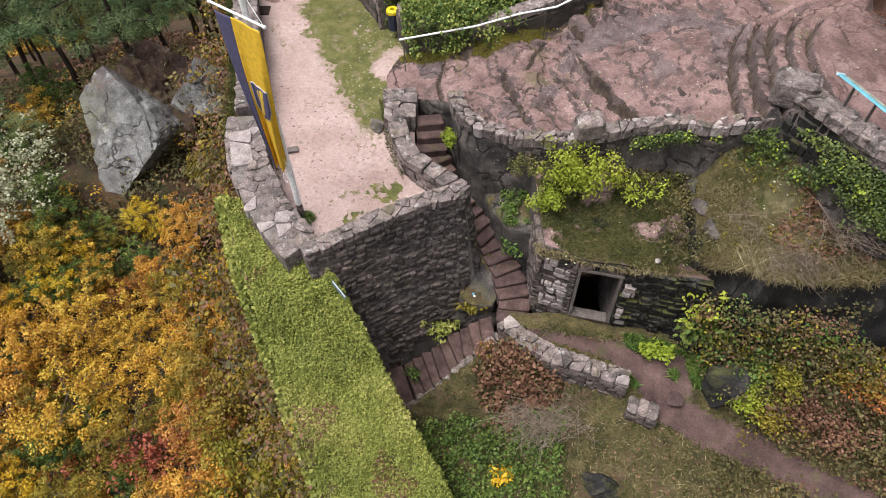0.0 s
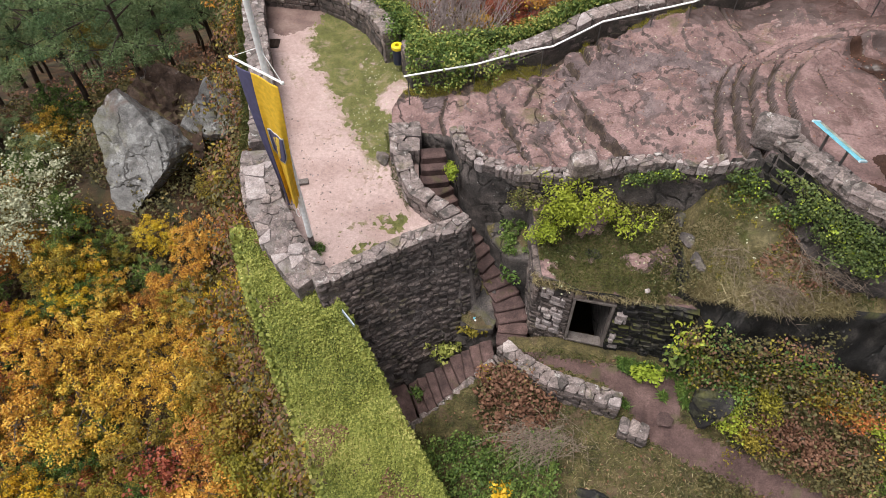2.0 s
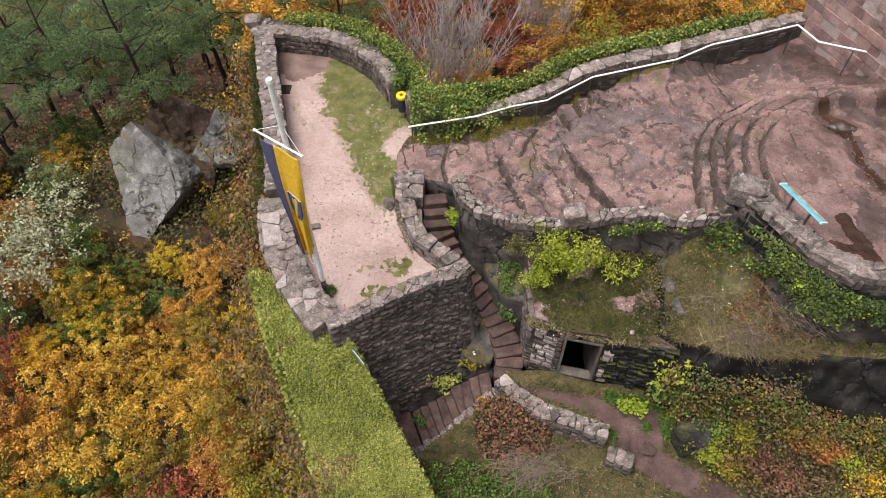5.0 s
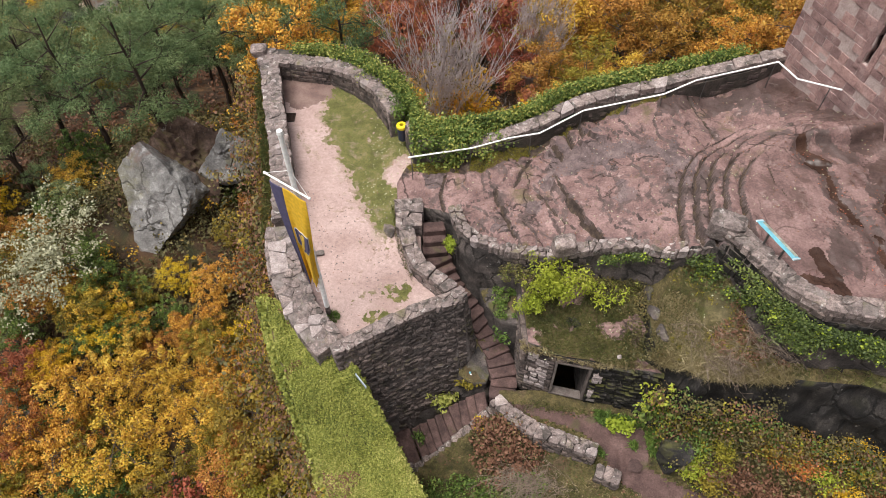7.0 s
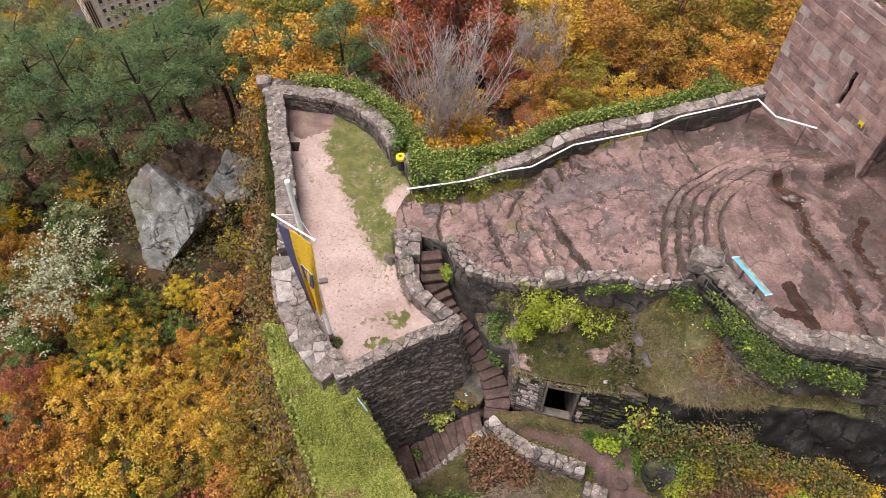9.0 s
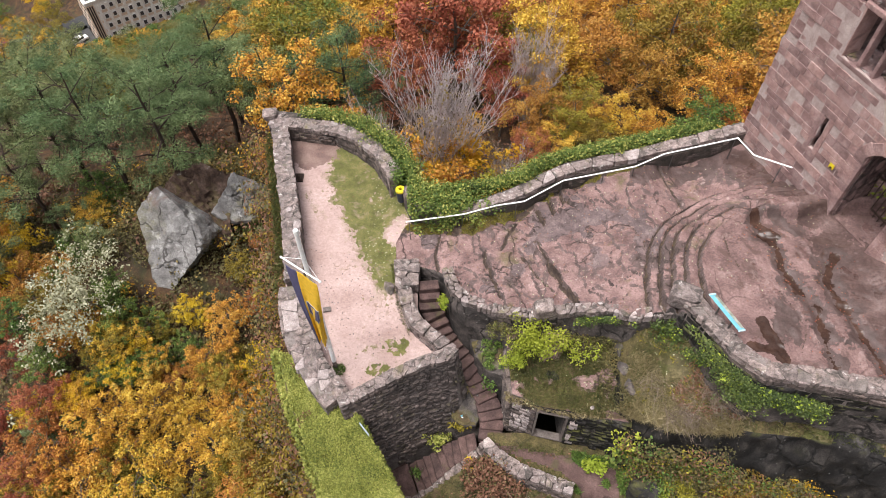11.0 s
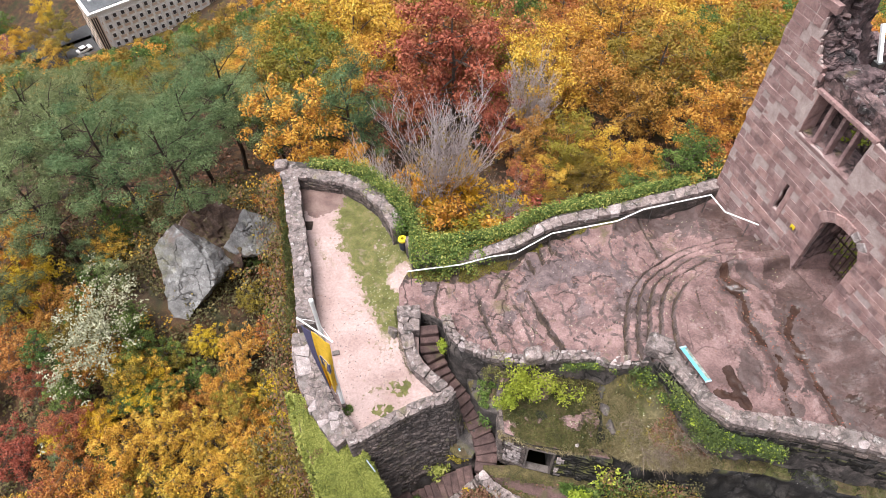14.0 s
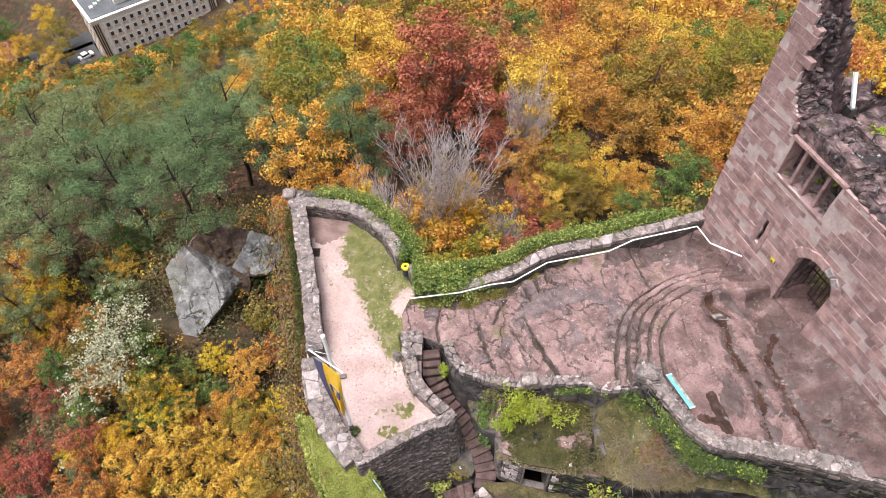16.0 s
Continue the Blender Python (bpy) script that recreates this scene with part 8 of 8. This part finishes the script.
shrub("shrub", "yellow green sapling beside the vault", (6.1, 8.5, -1.6), (0.5, 0.3), 10, 10, 0.13, L_LIME, 5, 1.6, 0.2)
shrub("shrub", "small golden shrub by the stair wall", (0.85, 8.15, -3.1), (0.22, 0.2), 10, 14, 0.12, L_GOLD, 6, 0.6, 0.14)
shrub("shrub", "golden bush low on the slope", (1.45, 5.5, -4.9), (0.35, 0.25), 10, 12, 0.13, L_GOLD, 7, 0.6, 0.16)
shrub("shrub", "green fern-like plant in front of the vault", (5.3, 8.05, -2.5), (0.35, 0.3), 14, 16, 0.13, L_LIME, 8, 0.45, 0.18)
shrub("shrub", "green weeds at the foot of the bastion", (-0.35, 9.5, -3.9), (0.5, 0.22), 14, 12, 0.13, L_VINE, 9, 0.45, 0.18)
shrub("shrub", "small weeds on the stair landing", (-1.25, 8.55, -4.8), (0.2, 0.15), 7, 10, 0.11, L_GREEN, 10, 0.25, 0.12)
shrub("shrub", "leafy tuft at the corner of the bastion", (0.35, 9.85, -3.2), (0.35, 0.25), 10, 12, 0.12, L_OLIVE, 11, 0.45, 0.16)
shrub("shrub", "hanging green plant in the stairwell", (-0.25, 13.35, 0.15), (0.12, 0.4), 12, 14, 0.09, L_LIME, 12, 0.3, 0.12)
shrub("shrub", "green plants on the rock above the stairs", (1.55, 11.3, -1.9), (0.3, 0.4), 12, 14, 0.11, L_GREEN, 13, 0.5, 0.16)
for i, (x, y, mtl, lab) in enumerate(((7.6, 7.6, L_GREEN, "dark green bush on the slope"), (8.3, 7.2, L_OLIVE, "yellowing bush on the slope"), (9.0, 7.5, L_BRUSH, "brownish bush under the black rock"), (9.8, 7.2, L_OLIVE, "olive bush under the black rock"),
                                      (10.6, 7.0, L_ORANGE, "orange leaved bush on the slope"), (11.3, 6.7, L_LIME, "light green bush on the slope"), (8.8, 6.5, L_BROWN, "withered brown bush by the path"), (9.8, 6.2, L_BROWN, "withered brown bush by the path"),
                                      (10.8, 6.0, L_BRUSH, "dull green bush by the path"), (7.4, 6.9, L_LIME, "light green bush beside the rock"), (12.0, 6.2, L_GOLD, "yellow bush on the slope"), (12.6, 6.9, L_OLIVE, "olive bush on the slope"),
                                      (11.6, 5.4, L_GREEN, "green bush on the slope"), (7.2, 8.1, L_BRUSH, "brown bush at the rock foot"), (8.1, 8.1, L_OLIVE, "olive bush at the rock foot"), (9.6, 7.9, L_BRUSH, "brown bush at the rock foot"),
                                      (13.3, 6.0, L_RUST, "reddish bush on the slope"), (8.0, 6.5, L_OLIVE, "yellow green bush by the path"), (13.6, 6.8, L_GOLD, "yellow bush on the slope"), (10.9, 7.6, L_OLIVE, "olive bush at the rock foot"), (12.2, 7.4, L_GOLD, "yellow bush at the rock foot"))):
    shrub("shrub", lab, (x, y, ground_z(x, y) - 0.05), (0.62, 0.5), 26, 22, 0.085 if mtl is not L_BROWN else 0.11, mtl, 30 + i, 0.95 if y > 7 else 0.7, 0.27)


def blades(x0, x1, y0, y1, count, zfun, keep, length, material, name, label, wide=0.09):
    p = scatter(x0, x1, y0, y1, count, zfun, keep, 0.04)
    if not len(p):
        return
    n = NP.normal(size=(len(p), 3)) * np.array([1, 1, 0.5])
    p[:, 2] += length * 0.2
    ob = new(name, leaf_data(name, p, n, length * NP.uniform(0.5, 1.3, len(p)), material, wide, 0.0))
    tagged(ob, label, "grass", kind="stuff")


def near_ground(x, y):
    return ground_z(x, y)


def slope_keep(x, y):
    if x < -1.8 + (4.6 - y) * 0.0 or stair_pit(x, y) > 0.02 or (y > 9.3 - 0.18 * (x - 1.4) and x < 6.3):
        return False
    if inside(RIDGE, x, y):
        return False
    path = x > 5.4 and abs(y - (6.7 - 0.42 * (x - 5.8))) < 0.38
    court = 1.3 < x < 6.2 and 8.95 - 0.36 * (x - 1.4) - 1.1 * smooth(4.2, 5.5, x) < y < 8.85 - 0.14 * (x - 1.4) and y > 6.7
    return not path and not (court and nz(x, y, 3, 2.0) < 0.35)


blades(-1.8, 14, 3.2, 9.0, 34000, near_ground, slope_keep, 0.13, L_GRASS, "grass", "rough green and yellow grass on the slope", 0.16)
blades(2.4, 14, 3.6, 6.6, 7000, near_ground, slope_keep, 0.16, L_STRAW, "grass", "dry yellow grass on the lower slope", 0.14)
blades(4.6, 7.0, 7.2, 8.9, 4000, near_ground, slope_keep, 0.3, L_GREEN, "grass", "long green grass in front of the vault", 0.1)
blades(2.2, 6.4, 9.0, 12.2, 20000, lambda x, y: vault_z(x, y) + 0.03, lambda x, y: (inside(VAULT, x, y) or inside(VTURF, x, y)) and fbm(x, y, 4, 0.9, 3) < 0.38, 0.09, L_GRASS, "grass", "short mossy grass on the vault", 0.2)
blades(2.0, 6.4, 8.95, 9.9, 2200, lambda x, y: -0.0 + 0.1 * nz(x, y, 0, 2), lambda x, y: abs(y - (9.75 - 0.24 * (x - 2.1))) < 0.25, 0.22, L_STRAW, "grass", "dry grass hanging over the vault front", 0.1)
blades(5.9, 9.6, 8.4, 12.1, 26000, hump_z, lambda x, y: inside(HUMP, x, y) and fbm(x, y, 6, 0.7, 3) > -0.4, 0.13, L_STRAW, "grass", "tangled straw coloured grass on the hump", 0.1)
blades(5.9, 9.6, 8.4, 12.1, 9000, hump_z, lambda x, y: inside(HUMP, x, y) and nz(x, y, 2, 0.8) > 0.0, 0.11, L_GRASS, "grass", "green grass between the straw on the hump", 0.12)
blades(9.4, 16, 6.8, 9.2, 1600, hump_z, lambda x, y: inside(HUMP, x, y), 0.2, L_GRASS, "grass", "mossy grass on the ledge under the yard wall", 0.12)
blades(5.8, 9.6, 8.1, 9.2, 4200, lambda x, y: hump_z(x, y) - 0.25 * NP.rand(), lambda x, y: abs(y - lerp_line([(5.8, 9.3), (6.5, 8.75), (7.3, 8.45), (8.4, 8.4), (9.6, 8.15)], x)) < 0.28, 0.42, L_STRAW, "grass", "long dead grass hanging over the black rock", 0.05)
blades(-6.2, -1.6, 10.2, 22.8, 15000, lambda x, y: terrace_z(x, y) - 0.02, lambda x, y: terrace_pick(x, y) == 1 or (terrace_pick(x + 0.12 * NP.normal(), y + 0.12 * NP.normal()) == 1 and NP.rand() < 0.7), 0.055, L_GRASS, "grass", "thin lawn grass on the terrace", 0.22)
blades(-2.6, -1.5, 11.4, 15.4, 1500, terrace_z, lambda x, y: abs(x - lerp_line([(11.4, -0.95), (12.4, -1.55), (13.4, -1.95), (15.3, -2.3)], y)) < 0.16, 0.11, L_GRASS, "grass", "grass along the foot of the low parapet", 0.15)
blades(-4.5, -3.6, 10.3, 10.9, 260, terrace_z, lambda x, y: math.hypot(x + 3.98, y - 10.62) < 0.22, 0.2, L_GREEN, "grass", "green grass tuft at the foot of the flagpole", 0.12)
blades(-8.2, -4.6, 12, 22.5, 1500, terrace_z, lambda x, y: abs(x - lerp_line([(12, -4.9), (15.1, -5.95), (18.9, -6.8), (22.4, -8.0)], y)) < 0.10, 0.13, L_GRASS, "grass", "grass along the foot of the west parapet", 0.15)
blades(-2.0, 7.4, 15.8, 19, 12000, rock_z, lambda x, y: inside(ROCK, x, y) and rock_pick(x, y) == 2, 0.06, L_OLIVE, "grass", "moss and short grass along the rail", 0.22)
blades(-8.9, -7.0, 11, 23, 2600, lambda x, y: 0.4 * NP.rand() - 0.6, lambda x, y: abs(x - lerp_line([(11, -6.1), (13.4, -6.75), (16.9, -7.35), (20.3, -8.2), (23, -8.9)], y)) < 0.16, 0.28, L_GRASS, "grass", "long grass growing at the outer edge of the parapet", 0.1)

# leaf-covered bank beside the low wall
p = scatter(0.6, 2.9, 6.3, 8.5, 340, near_ground, lambda x, y: stair_pit(x, y) < 0.02 and y < 9.15 - 0.55 * x + 0.25 and y > 7.2 - 0.1 * x - 0.6 + 0.5 * fbm(x, y, 3, 1.0, 3) and math.hypot((x - 1.5) / 1.15, (y - 7.5) / 0.95) + 0.5 * fbm(x, y, 5, 1.2, 3) < 1, 0.25)
c, n = clumps(p, 9, 0.24, 0.7)
mat_of_leaves("withered_ferns", "withered reddish brown leaves on the bank", "ferns", c, n, 0.12, L_BROWN)
c, n = clumps(p[:: 3], 9, 0.26, 0.7)
mat_of_leaves("withered_ferns", "dull green weeds among the withered leaves", "ferns", c, n, 0.09, L_BRUSH)
p = scatter(-1.2, 2.9, 3.6, 6.9, 620, near_ground, lambda x, y: not inside(RIDGE, x, y) and stair_pit(x, y) < 0.02, 0.18)
c, n = clumps(p, 20, 0.2, 0.8)
mat_of_leaves("ground_ivy", "dark green bramble and ivy below the stairs", "bramble", c, n, 0.09, L_GREEN)
p = scatter(6.6, 14, 4.6, 8.2, 800, near_ground, slope_keep, 0.35)
c, n = clumps(p, 12, 0.3, 0.8)
mat_of_leaves("slope_scrub", "mixed brown and green scrub on the slope", "scrub", c, n, 0.10, L_BRUSH)
p = scatter(8.3, 12, 4.9, 7.2, 240, near_ground, slope_keep, 0.3)
c, n = clumps(p, 8, 0.2, 0.8)
mat_of_leaves("slope_scrub", "fallen rust brown leaves on the slope", "leaf litter", c, n, 0.10, L_BROWN)

# creeping growth at the foot of the rim stones and in the cleft beside the hump
p = np.array([(x, lerp_line([(1.4, 12.35), (2.9, 11.9), (4.3, 11.85), (5.6, 11.75), (6.5, 11.3)], x) - abs(NP.normal()) * 0.22, 0.55 + 0.35 * NP.rand()) for x in NP.uniform(1.4, 6.6, 150)])
c, n = clumps(p, 14, 0.16, 0.6)
mat_of_leaves("moss_plants", "green and yellow weeds under the rim stones", "weeds", c, n, 0.07, L_BRUSH)
c, n = clumps(p[:: 2], 12, 0.14, 0.6)
mat_of_leaves("moss_plants", "fresh green weeds under the rim stones", "weeds", c, n, 0.06, L_VINE)
p = np.array([(5.75 + 0.35 * NP.normal(), NP.uniform(9.0, 11.7), 0.6 + 0.3 * NP.rand()) for _ in range(140)])
c, n = clumps(p, 14, 0.16, 0.6)
mat_of_leaves("moss_plants", "mossy weeds in the cleft beside the hump", "weeds", c, n, 0.07, L_BRUSH)

# bracken, brambles and bare stones on the hump
p = scatter(7.6, 9.6, 8.6, 11.2, 150, hump_z, lambda x, y: inside(HUMP, x, y) and fbm(x, y, 9, 0.9, 3) + 0.35 * (x - 8.2) > 0.0, 0.1)
c, n = clumps(p, 10, 0.17, 0.7)
mat_of_leaves("bracken", "withered brown bracken on the hump", "bracken", c, n, 0.09, L_BROWN)
p = scatter(5.9, 9.6, 8.4, 12.0, 130, hump_z, lambda x, y: inside(HUMP, x, y) and fbm(x, y, 12, 0.8, 3) > 0.05, 0.05)
c, n = clumps(p, 14, 0.14, 0.5)
mat_of_leaves("moss_plants", "green moss and weeds on the hump", "weeds", c, n, 0.06, L_OLIVE)
for k, (x, y, w) in enumerate(((6.05, 11.2, 0.34), (6.1, 10.5, 0.42), (6.25, 9.8, 0.36), (8.75, 10.3, 0.3), (9.15, 9.65, 0.34), (8.95, 9.3, 0.22))):
    boulder("boulder", "lichened grey stone showing through the hump turf", (x, y, hump_z(x, y) + 0.05), (w * 0.6, w, w * 0.7), 60 + k, M_FACE, 0.3 * k, None, 3)

# growth on the rock shelf and climbing the black rock face
p = scatter(0.8, 2.2, 10.9, 12.8, 120, lambda x, y: -1.2 + 0.45 * (x - 0.75), lambda x, y: inside(SHELF, x, y) and nz(x, y, 4, 1.5) > -0.1, 0.12)
c, n = clumps(p, 12, 0.13, 0.6)
mat_of_leaves("weeds", "green weeds on the rock shelf beside the stairs", "weeds", c, n, 0.075, L_GREEN)
FOOT = [(6.0, 8.8), (6.6, 8.2), (7.3, 7.95), (8.4, 7.85), (9.6, 7.6), (11.2, 7.3), (13.5, 6.8)]
for mtl, count, top, lab in ((L_BRUSH, 620, 3.4, "brown and olive brush against the black rock"), (L_OLIVE, 220, 2.9, "yellow green brush against the black rock"), (L_BROWN, 200, 3.0, "withered brown leaves against the black rock"), (L_GREEN, 240, 2.7, "green brush against the black rock")):
    pts = []
    for _ in range(count):
        x = NP.uniform(6.1, 13.4)
        h = NP.rand() ** 0.85 * top * (0.7 + 0.5 * nz(x, 0, count, 0.8)) * (1.1 if x < 9.3 else 0.6)
        y0 = lerp_line(FOOT, x) - NP.uniform(0.0, 0.6) * (1 - 0.25 * h)
        pts.append((x, y0, max(ground_z(x, y0), -2.7) + h))
    c, n = clumps(pts, 9, 0.27, 0.8)
    mat_of_leaves("rock_brush", lab, "brush", c, n + np.array([0, -0.2, 0.1]), 0.085, mtl)

# heaps of dead twigs
def twig_heap(label, centre, spread, count, seed, lean):
    r = random.Random(seed)
    rods = []
    for _ in range(count):
        a = Vector((r.gauss(0, 0.3) * spread[0], r.gauss(0, 0.3) * spread[1], r.uniform(0, 0.12)))
        d = Vector((lean[0] + r.gauss(0, 0.45), lean[1] + r.gauss(0, 0.45), r.uniform(0.05, 0.45))).normalized() * r.uniform(0.5, 1.3)
        m = a + d * 0.5 + Vector((0, 0, 0.06))
        rods += [(a, m, 0.008, 0.006), (m, a + d + Vector((0, 0, -0.08)), 0.006, 0.003)]
        for _ in range(2):
            q = a + d * r.uniform(0.4, 0.9)
            rods.append((q, q + Vector((r.gauss(0, 0.2), r.gauss(0, 0.2), r.uniform(0, 0.2))), 0.005, 0.003))
    ob = new("twig_heap", wood_data("twig_heap", rods, M_TWIG, 3))
    ob.location = centre
    tagged(ob, label, "dead twigs", kind="stuff")


M_TWIG = surface("dry_grey_brown_twigs", [(0.3, (0.13, 0.095, 0.07)), (0.7, (0.34, 0.27, 0.21))], scale=4.0, bump=0.3)
twig_heap("heap of dead grey brown twigs on the slope", (2.7, 6.7, ground_z(2.7, 6.7) + 0.1), (1.7, 0.9), 210, 1, (-0.7, -0.3))
twig_heap("dead twigs hanging over the black rock", (7.7, 8.75, 1.15), (1.2, 0.4), 60, 2, (0.35, -0.6))
twig_heap("dead brambles on the hump", (8.7, 9.2, 1.6), (1.0, 0.7), 55, 3, (0.2, -0.5))
twig_heap("bare twigs over the hump grass", (7.0, 9.6, 1.3), (0.9, 0.7), 25, 4, (-0.2, -0.5))

# pale flowering scrub in the ravine
p = np.array([(-20.5 + NP.normal() * 1.0, 18.6 + NP.normal() * 1.7, -8.6 + 1.3 * NP.rand()) for _ in range(270)])
c, n = clumps(p, 16, 0.32, 0.7)
mat_of_leaves("pale_scrub", "cream white seed heads of scrub in the ravine", "scrub", c, n, 0.14, L_CREAM)
# heather and low growth on the rocky knoll
p = scatter(-25, -13, 22.5, 33, 1500, forest_z, lambda x, y: nz(x, y, 2, 0.5) > -0.2, 0.35)
c, n = clumps(p, 10, 0.4, 0.6)
mat_of_leaves("heather", "brown green heather on the rocky knoll", "heather", c, n, 0.13, L_BRUSH)
# red leaves in the ravine bottom
p = np.array([(-11.6 + NP.normal() * 0.8, 8.2 + NP.normal() * 0.6, -11.2 + 0.6 * NP.rand()) for _ in range(60)])
c, n = clumps(p, 14, 0.3, 0.7)
mat_of_leaves("red_bush", "bright red leaved bush in the ravine", "bush", c, n, 0.15, L_RUST)
# greenery seen through the tower's gate and window
g0 = TA + TU * 5.9 + TIN * 4.2
p = np.array([tuple(g0 + TU * NP.uniform(-1.0, 1.0) + TIN * NP.uniform(-2.5, 1) + Vector((0, 0, NP.uniform(3.6, 4.9)))) for _ in range(170)])
c, n = clumps(p, 14, 0.5, 0.8)
mat_of_leaves("ivy_bush", "green bushes behind the tower gate", "bush", c, n, 0.12, L_LIME)
shrub("shrub", "yellow green bush growing inside the tower ruin", tuple(TA + TU * 3.6 + TIN * 2.2 + Vector((0, 0, 7.9))), (0.9, 0.6), 16, 12, 0.14, L_LIME, 70, 1.1, 0.25)
shrub("shrub", "bright yellow bush on top of the tower ruin", tuple(TA + TU * 0.8 + TIN * 5.6 + Vector((0, 0, 9.4))), (0.8, 0.6), 22, 14, 0.16, L_GOLD, 71, 1.6, 0.28)
shrub("shrub", "green bush on top of the tower ruin", tuple(TA + TU * 0.6 + TIN * 7.6 + Vector((0, 0, 9.2))), (1.0, 0.7), 22, 14, 0.16, L_GREEN, 72, 1.5, 0.28)
shrub("shrub", "mossy green tuft on the ruined wall top", tuple(TA + TU * 2.4 + TIN * 4.8 + Vector((0, 0, 8.8))), (0.8, 0.3), 14, 14, 0.13, L_LIME, 73, 0.4, 0.2)

# fallen leaves and pebbles lying about
def litter_on(x0, x1, y0, y1, count, zfun, keep, size, material, label):
    p = scatter(x0, x1, y0, y1, count, zfun, keep, 0.005)
    p[:, 2] += 0.012
    ob = new("fallen_leaves", leaf_data("fallen_leaves", p, up_normals(len(p), 0.2), size * NP.uniform(0.6, 1.3, len(p)), material, 0.75))
    tagged(ob, label, "leaf litter", kind="stuff")


litter_on(-7.5, -1.4, 10, 22.4, 170, terrace_z, lambda x, y: inside(TERRACE, x, y), 0.045, L_BROWN, "scattered brown leaves on the terrace")
litter_on(-3.6, -1.7, 14.5, 22, 260, terrace_z, lambda x, y: inside(TERRACE, x, y), 0.06, L_CREAM, "pale fallen leaves on the lawn")
litter_on(-1.5, 13, 11.5, 18.5, 700, rock_z, lambda x, y: inside(ROCK, x, y), 0.055, L_BROWN, "scattered leaves on the bare rock")
litter_on(0, 13, 12, 18.5, 320, rock_z, lambda x, y: inside(ROCK, x, y), 0.05, L_CREAM, "pale leaves and specks on the bare rock")
litter_on(8.6, 14.5, 8.6, 15, 120, rock_z, lambda x, y: inside(ROCK, x, y) and min(near_line(x, y, *GUTTER), near_line(x, y, *GUTTER_EAST)) < 0.6 * NP.rand() ** 0.5, 0.05, L_RUST, "rust brown leaves lying in the wet yard")
litter_on(-1, 12, 4.2, 8.8, 620, near_ground, slope_keep, 0.09, L_BROWN, "fallen brown leaves on the slope")
litter_on(2.3, 8.4, 9.1, 11.8, 200, lambda x, y: max(vault_z(x, y) if x < 6.2 else hump_z(x, y), 0), None, 0.07, L_CREAM, "pale leaves on the vault and hump")
PEB = stone_meshes("pebble", M_CAP, 4, 0.2, 0.12, 9)
pv, pf = [], []
for q in scatter(-7.2, -1.6, 9.6, 16, 260, terrace_z, lambda x, y: inside(TERRACE, x, y), 0.0):
    me, s = PEB[NP.randint(4)], NP.uniform(0.02, 0.06)
    m = Matrix.Translation(q) @ Euler((0, 0, NP.uniform(0, 6))).to_matrix().to_4x4() @ Matrix.Diagonal((s, s * 0.8, s * 0.5, 1))
    k = len(pv)
    pv += [tuple(m @ v.co) for v in me.vertices]
    pf += [tuple(k + i for i in poly.vertices) for poly in me.polygons]
tagged(mesh_object("pebbles", pv, pf, [M_CAP]), "small stones lying on the sand", "pebbles", kind="stuff")
